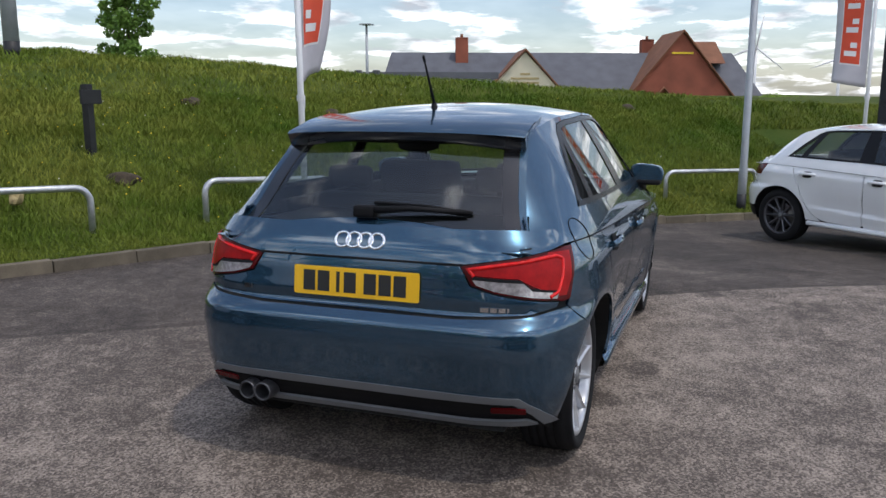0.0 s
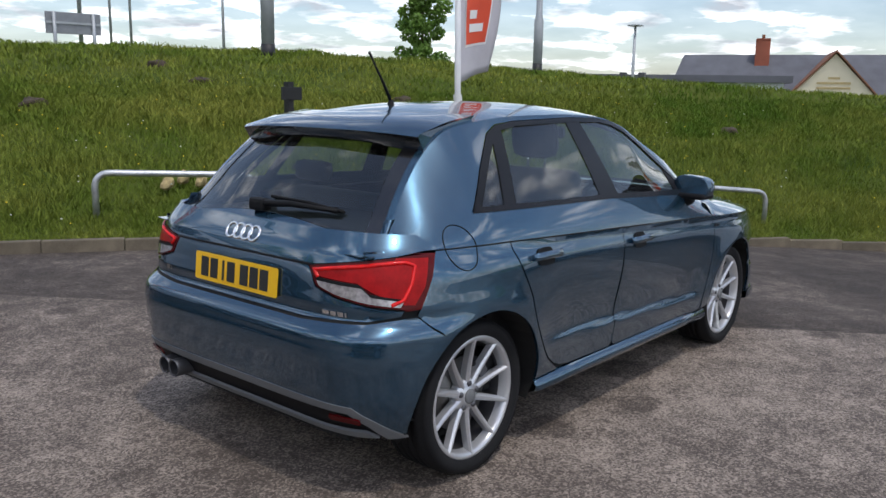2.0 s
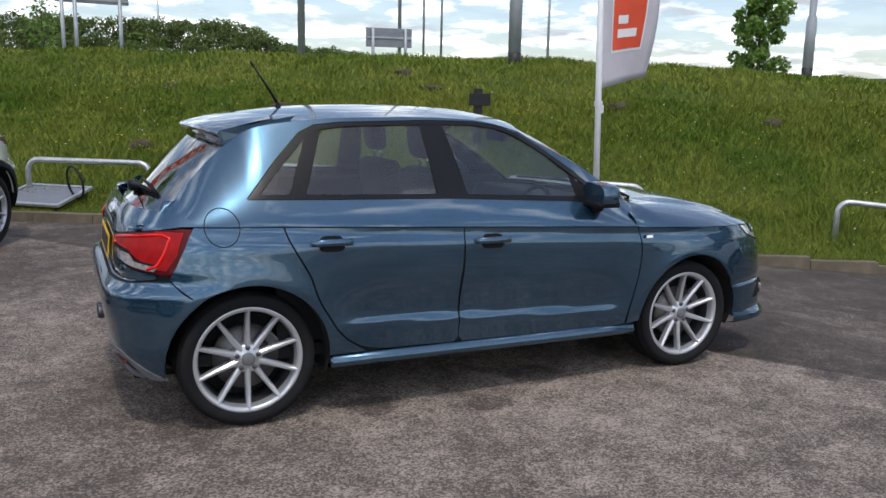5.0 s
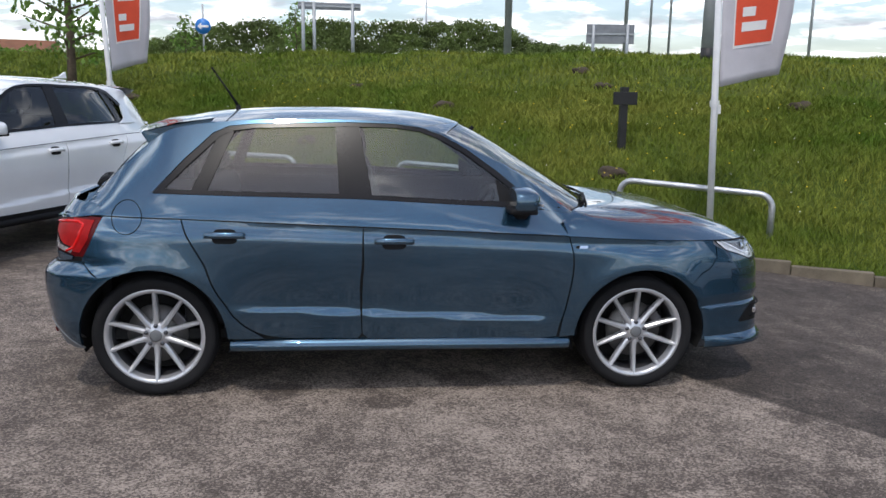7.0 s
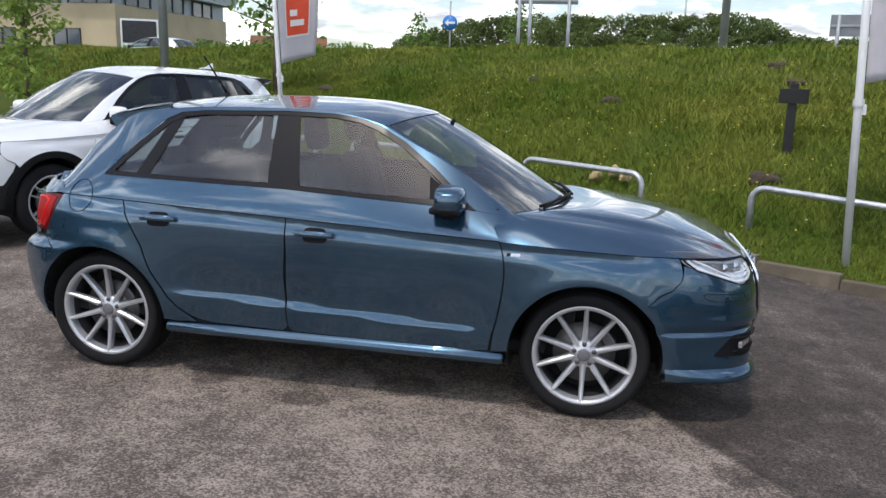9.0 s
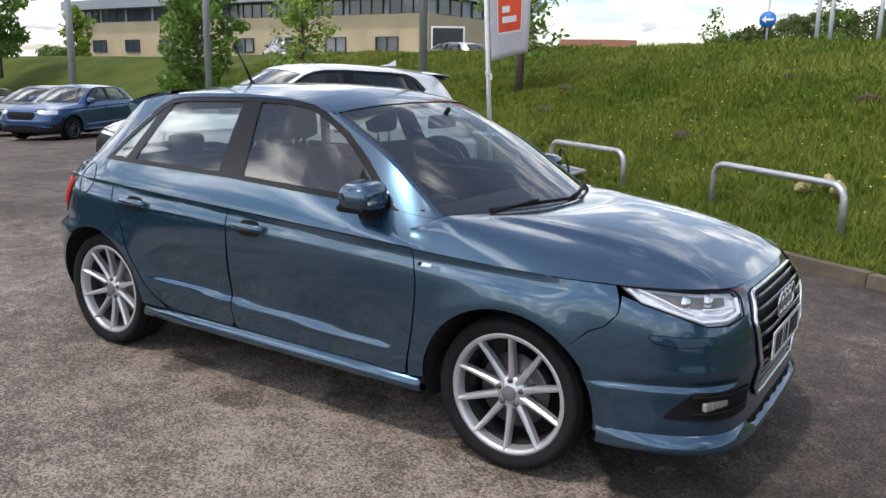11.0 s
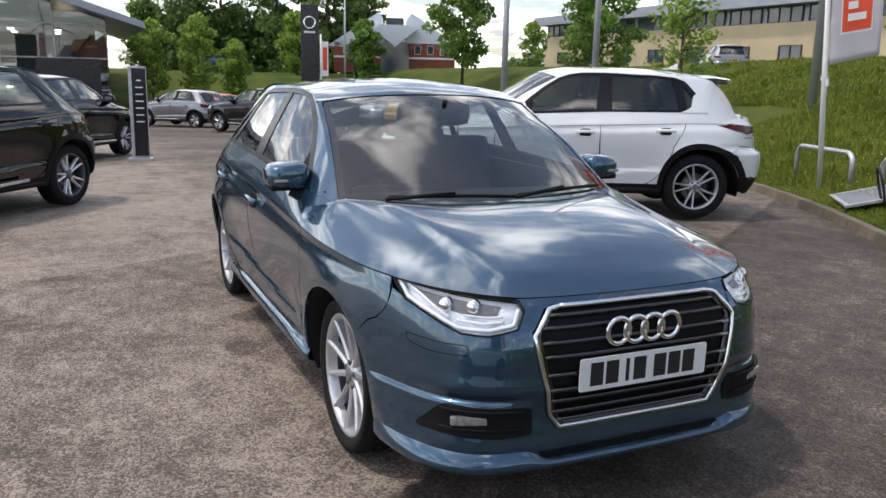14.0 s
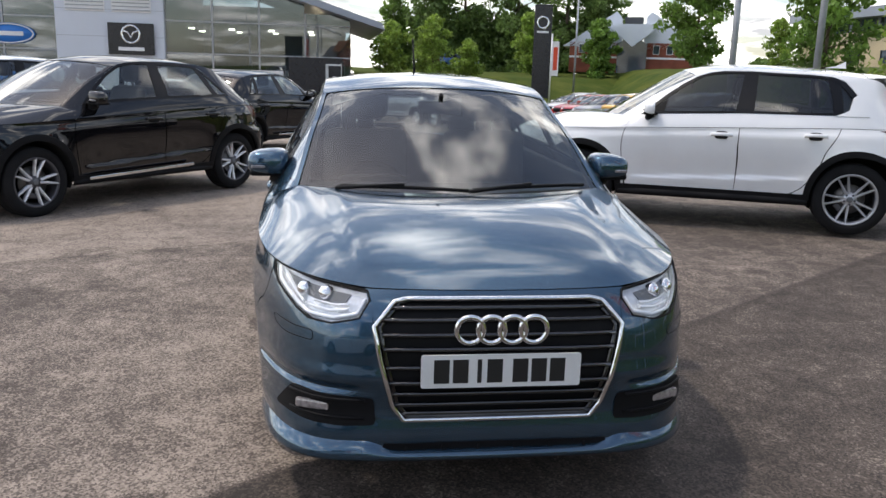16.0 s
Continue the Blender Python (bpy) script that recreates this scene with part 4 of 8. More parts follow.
# ---- wheels ----
def make_wheel(name, spokes=10, r_rim=0.222, r_tyre=0.300, alloy=M_ALLOY, width=0.205, twin=False, slim=1.0):
    """Local z points outwards from the car; the rim face lies near z = 0."""
    root = empty(name)
    t = bmesh.new()
    w = width
    prof = [(r_rim - 0.004, -0.012), (r_rim + 0.006, 0.000), (r_rim + 0.030, 0.010), (r_rim + 0.055, 0.006), (r_tyre - 0.012, -0.008), (r_tyre - 0.003, -0.020), (r_tyre, -0.034)]
    for k in range(4):
        g = -0.034 - (k + 0.7) * (w - 0.05) / 4.6
        prof += [(r_tyre, g), (r_tyre - 0.006, g - 0.002), (r_tyre - 0.006, g - 0.008), (r_tyre, g - 0.010)]
    prof += [(r_tyre, -w + 0.02), (r_tyre - 0.02, -w), (r_rim, -w + 0.005)]
    lathe(t, prof, 64)
    part("tyre", t, M_TYRE, root)
    b = bmesh.new()
    # deep part in dark alloy: the shade between the spokes as colour
    deep = bmesh.new()
    lathe(deep, [(r_rim - 0.002, -w + 0.01), (r_rim - 0.034, -w + 0.03), (r_rim - 0.030, -0.075), (r_rim - 0.026, -0.045)], 48)
    part("barrel", deep, M_ALLOYDARK, root)
    lathe(b, [(r_rim - 0.026, -0.045), (r_rim - 0.022, -0.030), (r_rim - 0.020, -0.016), (r_rim - 0.014, -0.005), (r_rim - 0.003, -0.002), (r_rim + 0.004, -0.004), (r_rim + 0.004, -0.014)], 64)
    part("rim", b, alloy, root)
    d = bmesh.new()
    lathe(d, [(0.0005, -0.075), (0.148, -0.075), (0.148, -0.090), (0.06, -0.092)], 40)
    part("brake_disc", d, M_DISC, root)
    k = bmesh.new()
    lathe(k, [(r_rim - 0.03, -w + 0.04), (0.06, -w + 0.04), (0.06, -0.10)], 32)
    part("inner_barrel", k, M_DARK, root)
    c = bmesh.new()
    box(c, (0.10, 0.085, -0.072), (0.05, 0.09, 0.05), 0.01, Matrix.Rotation(radians(40), 3, 'Z'))
    part("brake_caliper", c, M_ALLOYDARK, root)
    for i in range(spokes):
        a = 2 * math.pi * (i + 0.5) / spokes + (radians(6.5) * (1 if i % 2 else -1) if twin else 0)
        s = bmesh.new()
        r0, r1 = 0.045, r_rim - 0.006
        prev = None
        for j in range(5):
            q = j / 4
            r = r0 + (r1 - r0) * q
            hw = (0.0140 - 0.0050 * q) * slim
            zt = -0.030 + 0.028 * q**1.6
            ring = [Vector((r, -hw * 1.15, zt - 0.034)), Vector((r, -hw, zt - 0.008)), Vector((r, -hw * 0.35, zt)), Vector((r, hw * 0.35, zt)), Vector((r, hw, zt - 0.008)), Vector((r, hw * 1.15, zt - 0.034))]
            ring = [s.verts.new(Matrix.Rotation(a, 3, 'Z') @ v) for v in ring]
            if prev:
                for n in range(5):
                    s.faces.new((prev[n], prev[n + 1], ring[n + 1], ring[n]))
            prev = ring
        part("spoke", s, alloy, root)
    h = bmesh.new()
    lathe(h, [(0.0005, -0.026), (0.030, -0.026), (0.034, -0.029), (0.060, -0.034), (0.068, -0.044), (0.070, -0.07)], 40)
    part("hub", h, alloy, root)
    cap = bmesh.new()
    lathe(cap, [(0.0005, -0.016), (0.022, -0.017), (0.030, -0.021), (0.030, -0.032)], 28)
    part("centre_cap", cap, M_GREYPL, root, "dark grey wheel centre cap")
    for i in range(5):
        a = 2 * math.pi * i / 5 + math.pi / 2
        bo = bmesh.new()
        lathe(bo, [(0.0005, -0.024), (0.010, -0.024), (0.012, -0.028), (0.012, -0.05)], 6, Matrix.Translation((0.050 * math.cos(a), 0.050 * math.sin(a), 0)))
        part("wheel_bolt", bo, M_ALLOYDARK, root)
    return root


def wheel_pose(x, y, z, right, turn=0.0):
    m = Matrix.Translation((x, y, z)) @ Matrix.Rotation(radians(90 if right else -90), 4, 'X')
    return m @ Matrix.Rotation(radians(turn), 4, 'Z')


def add_wheels(root, proto, fx, rx, half, z, turns=(7, 22, 40, 3)):
    for (x, s), tn in zip(((fx, 1), (rx, 1), (fx, -1), (rx, -1)), turns):
        w = copy_thing(proto, wheel_pose(x, -s * half, z, s > 0, tn))
        w.parent = root
        w.name = "wheel"


def forget(ob):
    for o in (*ob.children_recursive, ob):
        bpy.data.objects.remove(o)


def surf_frame(surf, uv, lift=0.0, flip=False):
    """A pose on the surface: z outwards, y up, x to the right as seen from outside."""
    u, v = np.array([uv[0]]), np.array([uv[1]])
    n = surf_normal(surf, u, v)[0]
    p = surf(u, v)[0]
    if np.dot(n, p - np.array([-0.1, 0, 0.7])) < 0:
        n = -n
    n = Vector(n)
    up = (Vector((0, 0, 1)) - n * n.z).normalized()
    x = up.cross(n)
    m = Matrix((x, up, n)).transposed().to_4x4()
    m.translation = Vector(p) + n * lift
    return m


def ring_bm(bm, m, r, thick):
    lathe(bm, [(r - thick, 0), (r - thick * 0.7, thick * 0.55), (r, thick * 0.75), (r + thick * 0.7, thick * 0.55), (r + thick, 0)], 40, m)


def plate(parent, m, back, width=0.52, height=0.111):
    """A number plate with its characters as plain bars."""
    p = part("number_plate", prismm(rounded([(-width / 2, -height / 2), (width / 2, -height / 2), (width / 2, height / 2), (-width / 2, height / 2)], 0.010), 0.004, m), back, parent)
    x = -0.5 * (7 * 0.050 + 5 * 0.011 + 0.033)
    for i in range(7):
        wd = 0.014 if i == 2 else 0.050
        if i == 2:
            x += 0.018
        part("character_bar", prismm([(x, -0.0395), (x + wd, -0.0395), (x + wd, 0.0395), (x, 0.0395)], 0.0012, m @ Matrix.Translation((0, 0, 0.0042))), M_INK, p)
        x += wd + (0.033 if i == 3 else 0.018 if i == 2 else 0.011)
    return p


def seat(root, x, y, wide=0.50, back=0.60, rear=False):
    s = bmesh.new()
    box(s, (x, y, 0.50), (0.50, wide, 0.16), 0.05)
    part("seat_cushion", s, M_SEAT, root, smooth=True)
    b = bmesh.new()
    box(b, (x - 0.27, y, 0.52 + back / 2), (0.13, wide * 0.94, back), 0.055, Matrix.Rotation(radians(-14), 3, 'Y'))
    part("seat_back", b, M_SEAT, root, smooth=True)
    if not rear:
        h = bmesh.new()
        box(h, (x - 0.36, y, 0.66 + back), (0.085, 0.25, 0.19), 0.06, Matrix.Rotation(radians(-8), 3, 'Y'))
        part("headrest", h, M_SEAT, root, smooth=True)
        p = bmesh.new()
        for dy in (-0.05, 0.05):
            tube(p, [(x - 0.335, y + dy, 0.50 + back), (x - 0.345, y + dy, 0.60 + back)], 0.006, 8)
        part("headrest_rods", p, M_CHROME, root)


def cabin(root, warp=no_warp, full=True):
    fl = bmesh.new()
    box(fl, (-0.25, 0, 0.30), (2.6, 1.40, 0.06), 0.01)
    box(fl, (-0.1, 0, 0.24), (3.2, 1.15, 0.06), 0.01)
    part("underbody", fl, M_DARK, root)
    seat(root, 0.12, -0.34); seat(root, 0.12, 0.34)
    seat(root, -0.72, 0.0, 1.18, 0.50, rear=True)
    for y in (-0.36, 0.36):
        h = bmesh.new()
        box(h, (-1.05, y, 1.09), (0.07, 0.22, 0.10), 0.035)
        part("headrest", h, M_SEAT, root, smooth=True)
    d = bmesh.new()
    box(d, (0.84, 0, 0.82), (0.50, 1.36, 0.20), 0.07, Matrix.Rotation(radians(4), 3, 'Y'))
    box(d, (0.56, -0.34, 0.90), (0.14, 0.34, 0.10), 0.04)
    part("dashboard", d, M_BLACK, root, smooth=True)
    sw = bmesh.new()
    m = Matrix.Translation((0.44, -0.34, 0.84)) @ Matrix.Rotation(radians(-66), 4, 'Y')
    ring_bm(sw, m, 0.175, 0.014)
    lathe(sw, [(0.0005, 0.03), (0.055, 0.025), (0.065, 0.0)], 24, m)
    for a in (0, 180, 270):
        tube(sw, [m @ Vector((0, 0, 0.01)), m @ Vector((0.17 * math.sin(radians(a)), 0.17 * math.cos(radians(a)), 0.005))], 0.012, 6)
    part("steering_wheel", sw, M_BLACK, root)
    hl = strip("headliner", [top(x + np.zeros(21), np.linspace(-0.53, 0.53, 21)) - np.array([0, 0, 0.03]) for x in np.linspace(0.30, -1.22, 9)], M_TRIM, root, warp=warp)
    rm = bmesh.new()
    box(rm, (0.40, 0, 1.27), (0.03, 0.22, 0.065), 0.015)
    tube(rm, [(0.41, 0, 1.30), (0.44, 0, 1.335)], 0.012, 8)
    part("rear_view_mirror", rm, M_BLACK, root)
    ps = bmesh.new()
    box(ps, (-1.32, 0, 0.93), (0.45, 1.10, 0.03), 0.01)
    part("parcel_shelf", ps, M_BLACK, root)
    for s in (-1, 1):
        dp = bmesh.new()
        box(dp, (-0.15, s * 0.70, 0.66), (1.9, 0.05, 0.62), 0.02)
        part("door_lining", dp, M_BLACK, root)
    part("bulkhead", boxm((1.15, 0, 0.55), (0.06, 1.40, 0.60)), M_DARK, root)
    part("boot_lining", boxm((-1.50, 0, 0.62), (0.05, 1.2, 0.5)), M_DARK, root)


def door_mirror(root, paint, side, c=(0.56, 0.828, 1.008), size=(0.150, 0.195, 0.128)):
    x, y, z = c
    s = side
    b = bmesh.new()
    r = bmesh.ops.create_uvsphere(b, u_segments=28, v_segments=16, radius=0.5)
    for v in b.verts:
        p = v.co * 1.0
        q = Vector([math.copysign(abs(k * 2)**0.62, k) / 2 for k in p])
        q.x = max(q.x, -0.20)
        q.z = max(q.z, -0.34)
        v.co = Vector((x + q.x * size[0] * 1.25, -s * (y + q.y * size[1]), z + q.z * size[2] * (1 - 0.25 * q.y)))
    if s < 0:
        bmesh.ops.recalc_face_normals(b, faces=b.faces[:])
    m = part("door_mirror", b, paint, root, smooth=True)
    g = bmesh.new()
    pts = rounded([(-0.065, -0.045), (0.065, -0.045), (0.068, 0.045), (-0.062, 0.042)], 0.03)
    prism(g, pts, 0.003, Matrix.Translation((x - 0.030, -s * y, z)) @ Matrix.Rotation(radians(-90), 4, 'Y') @ Matrix.Rotation(radians(90), 4, 'Z'))
    part("mirror_glass", g, M_CHROME, m)
    ind = bmesh.new()
    box(ind, (x + 0.088, -s * (y + 0.020), z - 0.012), (0.012, 0.110, 0.014), 0.004, Matrix.Rotation(radians(10 * s), 3, 'Z'))
    part("indicator", ind, M_LAMPCLEAR, m)
    u = bmesh.new()
    box(u, (x + 0.006, -s * (y - 0.002), z - 0.044), (0.140, 0.172, 0.030), 0.012)
    tube(u, [(x + 0.01, -s * (y - 0.03), z - 0.055), (x + 0.04, -s * (y - 0.085), z - 0.095)], [0.042, 0.032], 12)
    part("mirror_foot", u, M_BLACK, m, smooth=True)
    return m


def handle(parent, x, z, side, paint, keyhole=False, warp=no_warp):
    m = surf_frame(lower, low_side(x, z), 0.0)
    # flat black plate in place of the shaded hollow behind the bar
    shade_plate = bmesh.new()
    pts = rounded([(-0.062, -0.038), (0.062, -0.038), (0.056, 0.034), (-0.056, 0.034)], 0.034)
    prism(shade_plate, pts, 0.0022, m)
    bar = bmesh.new()
    segs = [(-0.098, 0.006), (-0.085, 0.020), (-0.04, 0.030), (0.04, 0.030), (0.085, 0.022), (0.098, 0.006)]
    rows = []
    for px, lift in segs:
        hh = 0.0165 if abs(px) < 0.09 else 0.013
        rows.append([bar.verts.new(m @ Vector((px, hh * math.sin(a), lift + 0.010 * math.cos(a)))) for a in (2 * math.pi * k / 10 for k in range(10))])
    for a, b in zip(rows, rows[1:]):
        for k in range(10):
            bar.faces.new((a[k], a[(k + 1) % 10], b[(k + 1) % 10], b[k])).smooth = True
    bar.faces.new(rows[0][::-1]); bar.faces.new(rows[-1])
    lst = [("handle_recess", shade_plate, M_BLACK), ("door_handle", bar, paint)]
    if keyhole:
        kb = bmesh.new()
        lathe(kb, [(0.0005, 0.033), (0.006, 0.033), (0.007, 0.026)], 14, m @ Matrix.Translation((-0.082, 0, -0.006)))
        lst.append(("lock_cover", kb, M_CHROME))
    for nm, bm, mt in lst:
        for v in bm.verts:
            v.co = Vector(warp(np.array([v.co]))[0])
            if side < 0:
                v.co.y *= -1
        if side < 0:
            bmesh.ops.reverse_faces(bm, faces=bm.faces[:])
        part(nm, bm, mt, parent)


# ---- the blue hatchback ----
def mirrored(poly, full):
    """Closes an outline given for the right half with its left half; ph runs on past full."""
    return poly + [(2 * full - p, z) for p, z in poly[::-1]]


def blue_hatchback():
    root = empty("blue_hatchback")
    tagged(root, "dark teal blue metallic five-door hatchback parked on asphalt", "car")
    doors = car_shell(root, M_PAINT)
    bonnet(root, M_PAINT)
    F, R = (lambda y, z: low_end(y, z, True)), (lambda y, z: low_end(y, z, False))
    pi = math.pi
    # dark shell behind the panel gaps
    for mirror in (False, True):
        inner = sides(shoulder_line(1.56, -1.50, 30, 0.01)) + [R(-0.6, 0.90), (pi, 0.90), (pi, 0.30), R(-0.6, 0.30)] \
            + sides([(-1.56, 0.30)] + arc_pts(-WHEEL_X, HUB_Z, ARCH_R + 0.01, 176, 4, 20) + [(-0.85, 0.29), (0.85, 0.29)] + arc_pts(WHEEL_X, HUB_Z, ARCH_R + 0.01, 176, 4, 20) + [(1.62, 0.28)]) \
            + [F(-0.6, 0.25), (0.0, 0.27), (0.0, 0.73), F(-0.38, 0.73), F(-0.42, 0.655), low_side(1.66, 0.645), low_side(1.60, 0.65)]
        patch("inner_shell", lower, inner, M_DARK, root, d=(0.04, 0.04), lift=-0.013, rim=0.0, mirror=mirror)
    # front bumper, one piece a side of the grille
    lampb = [F(-0.418, 0.742), F(-0.452, 0.690), F(-0.54, 0.668), F(-0.615, 0.670), F(-0.655, 0.692), low_side(1.715, 0.742), low_side(1.655, 0.782)]
    half = [(0.0, 0.270), F(-0.34, 0.272), F(-0.42, 0.262), F(-0.66, 0.262), low_side(1.70, 0.262), low_side(1.596, 0.262)] \
        + sides(arc_pts(WHEEL_X, HUB_Z, ARCH_R, -6, 46, 10)) + [low_side(1.558, 0.628), low_side(1.606, 0.650), low_side(1.648, 0.700), low_side(1.650, 0.765)] + lampb[::-1][1:] \
        + [F(-0.412, 0.72), F(-0.410, 0.670), F(-0.388, 0.55), F(-0.350, 0.40), F(-0.315, 0.350), (0.0, 0.342)]
    for mirror in (False, True):
        patch("front_bumper", lower, half, M_PAINT, root, d=(0.022, 0.011), mirror=mirror)
    # chin: splitter with side blades
    sl = [(0.0, 0.215)] + [F(-0.40, 0.215), F(-0.37, 0.276), (0.0, 0.278)]
    for mirror in (False, True):
        patch("lower_intake", lower, sl, M_BLACK, root, lift=0.004, rim=0.02, mirror=mirror)
    edge_ph = low_side(1.602, 0.245)[0]
    phs = np.linspace(-edge_ph, edge_ph, 81)
    rows = []
    for k in range(6):
        row = []
        for ph in phs:
            p0 = lower(ph, 0.25)
            flank = float(step(0.33, 0.43, abs(p0[1])))
            z = (0.288, 0.262, 0.236, 0.226, 0.220, 0.218)[k] * flank + (0.254, 0.250, 0.240, 0.228, 0.218, 0.214)[k] * (1 - flank)
            push = (-0.004, 0.026, 0.036, 0.036, 0.026, -0.05)[k] * (0.35 + 0.65 * float(1 - step(0.70, 0.80, abs(p0[1]))))
            p = Vector(lower(ph, z))
            out = Vector((max(p.x - 1.35, 0.0) * 0.9, p.y, 0)).normalized()
            row.append(p + out * push)
        rows.append(row)
    strip("front_splitter", rows[::-1], M_PAINT, root)
    nose = [F(-0.432, 0.774), F(-0.424, 0.742), F(-0.414, 0.716), F(-0.408, 0.680), F(-0.350, 0.746), F(-0.30, 0.756)]
    patch("nose_panel", lower, mirrored(nose, 0.0), M_PAINT, root, d=(0.02, 0.02), lift=-0.003, rim=0.004)
    for y in (-0.30, -0.18, -0.06, 0.06, 0.18, 0.30):
        p = lower(*F(y, 0.245))
        part("intake_rib", boxm((p[0] + 0.002, y, 0.245), (0.02, 0.007, 0.045), 0.001), M_BLACK, root)
    # grille
    gout = [(0.0, 0.752), F(-0.30, 0.752), F(-0.342, 0.744), F(-0.406, 0.672), F(-0.385, 0.56), F(-0.346, 0.405), F(-0.31, 0.358), (0.0, 0.352)]
    gr = patch("grille", lower, mirrored(gout[1:-1], 0.0), M_BLACK, root, lift=-0.010, rim=0.0)
    rim_pts = []
    for uv in densify(mirrored(gout[1:-1], 0.0), (0.02, 0.03)):
        rim_pts.append(Vector(lower(*uv)) + Vector((0.010, 0, 0)))
    rim_pts.append(rim_pts[0])
    part("grille_surround", tubem(rim_pts, 0.0085, 10), M_CHROME, gr, "chrome grille surround")
    rim2 = [p + Vector((-0.012, 0, 0)) + Vector((0, p.y, p.z - 0.55)) * -0.045 for p in rim_pts]
    part("grille_edge", tubem(rim2, 0.010, 8), M_GLOSSBLACK, gr)
    for z in (0.725, 0.690, 0.645, 0.600, 0.540, 0.490, 0.450, 0.410, 0.378):
        w = float(np.interp(z, (0.36, 0.405, 0.56, 0.69, 0.75), (0.31, 0.35, 0.382, 0.398, 0.33))) - 0.01
        pts = [Vector(lower(*F(y, z))) + Vector((0.004, 0, 0)) for y in np.linspace(-w, w, 13)]
        sb = bmesh.new()
        tube(sb, pts, 0.0085, 6)
        part("grille_slat", sb, M_GLOSSBLACK, gr)
    for k in range(4):
        y = (k - 1.5) * 0.069
        p = lower(*F(y, 0.664))
        rb = bmesh.new()
        ring_bm(rb, Matrix.Translation((p[0] + 0.018 + 0.0, y, 0.664)) @ Matrix.Rotation(radians(90), 4, 'Y') @ Matrix.Rotation(radians(90), 4, 'Z'), 0.0435, 0.0085)
        part("badge_ring", rb, M_CHROME, gr)
    p = lower(*F(0.0, 0.534))
    plate(root, Matrix.Translation((p[0] + 0.016, 0, 0.534)) @ Matrix.Rotation(radians(90), 4, 'Z') @ Matrix.Rotation(radians(90), 4, 'X'), M_WHITEPLATE)
    # headlamps, fog lamp bays, washers
    for mirror in (False, True):
        s = -1 if mirror else 1
        outline = [low_side(1.640, 0.797), low_side(1.72, 0.793), low_side(1.80, 0.789), F(-0.60, 0.783), F(-0.50, 0.776), F(-0.425, 0.768)] + lampb
        lamp = patch("headlamp", lower, outline, M_SILVERLAMP, root, d=(0.03, 0.03), lift=-0.022, rim=0.0, mirror=mirror, label="clear headlamp with white light strips")
        dark = [low_side(1.72, 0.784), F(-0.62, 0.774), F(-0.48, 0.760), F(-0.50, 0.736), F(-0.58, 0.728), F(-0.66, 0.742)]
        patch("lamp_bezel", lower, dark, M_GREYPL, lamp, d=(0.03, 0.03), lift=-0.018, rim=0.004, mirror=mirror)
        for line, rad in (([low_side(1.668, 0.788), low_side(1.72, 0.748), F(-0.655, 0.702), F(-0.62, 0.682), F(-0.54, 0.680), F(-0.462, 0.698), F(-0.435, 0.742)], 0.0075),
                          ([low_side(1.70, 0.787), F(-0.665, 0.735), F(-0.635, 0.708)], 0.005),
                          ([F(-0.62, 0.705), F(-0.55, 0.700), F(-0.49, 0.708)], 0.0055),
                          ([F(-0.60, 0.722), F(-0.53, 0.718), F(-0.49, 0.722)], 0.004)):
            pts = [Vector(lower(*q)) for q in along(line)]
            c = Vector((1.2, -0.2, 0.73))
            pts = [(q + (c - q).normalized() * 0.013) for q in pts]
            if mirror:
                pts = [Vector((q.x, -q.y, q.z)) for q in pts]
            part("light_strip", tubem(pts, rad, 8), M_WHITELAMP, lamp)
        for y in (-0.555, -0.625):
            p = Vector(lower(*F(y, 0.742)))
            pr = bmesh.new()
            mm = Matrix.Translation((p.x - 0.022, s * y, 0.744)) @ Matrix.Rotation(radians(90), 4, 'Y')
            lathe(pr, [(0.0005, 0.016), (0.016, 0.012), (0.025, 0.0), (0.027, -0.01)], 24, mm)
            part("projector", pr, M_CHROME, lamp)
        patch("lens", lower, outline, M_LENS, lamp, d=(0.03, 0.03), lift=0.0, rim=0.0, mirror=mirror)
        edge = [Vector(lower(*q)) for q in densify(outline, (0.03, 0.03))]
        edge = [Vector((q.x, s * q.y, q.z)) for q in edge + edge[:1]]
        part("lamp_seal", tubem(edge, 0.0035, 6), M_BLACK, lamp)
        fog = [F(-0.405, 0.432), F(-0.56, 0.437), F(-0.655, 0.443), F(-0.712, 0.345), F(-0.60, 0.336), F(-0.50, 0.333), F(-0.398, 0.338)]
        bay = patch("fog_lamp_bay", lower, rounded(fog, 0.02), M_BLACK, root, d=(0.03, 0.03), lift=0.003, rim=0.004, mirror=mirror)
        for z0, z1 in ((0.425, 0.428), (0.362, 0.366)):
            pts = [Vector(lower(*F(y, z0 + (z1 - z0) * (abs(y) - 0.43) / 0.25))) + Vector((0.010, -0.004, 0)) for y in np.linspace(-0.430, -0.660, 9)]
            pts = [Vector((q.x, s * q.y, q.z)) for q in pts]
            part("bay_slat", tubem(pts, 0.0045, 6), M_BLACK, bay)
        p = Vector(lower(*F(-0.60, 0.412)))
        fl = bmesh.new()
        box(fl, (p.x + 0.006, s * -0.60, 0.392), (0.02, 0.120, 0.032), 0.008, Matrix.Rotation(radians(-24 * s), 3, 'Z'))
        part("fog_lamp", fl, M_LAMPCLEAR, bay)
        seam = [low_side(1.745, 0.640), F(-0.66, 0.634), F(-0.60, 0.636), F(-0.60, 0.604), F(-0.69, 0.600), low_side(1.765, 0.612)]
        pts = [Vector(lower(*q)) for q in densify(rounded(seam, 0.012), (0.02, 0.02))]
        pts = [Vector((q.x, s * q.y, q.z)) for q in pts + pts[:1]]
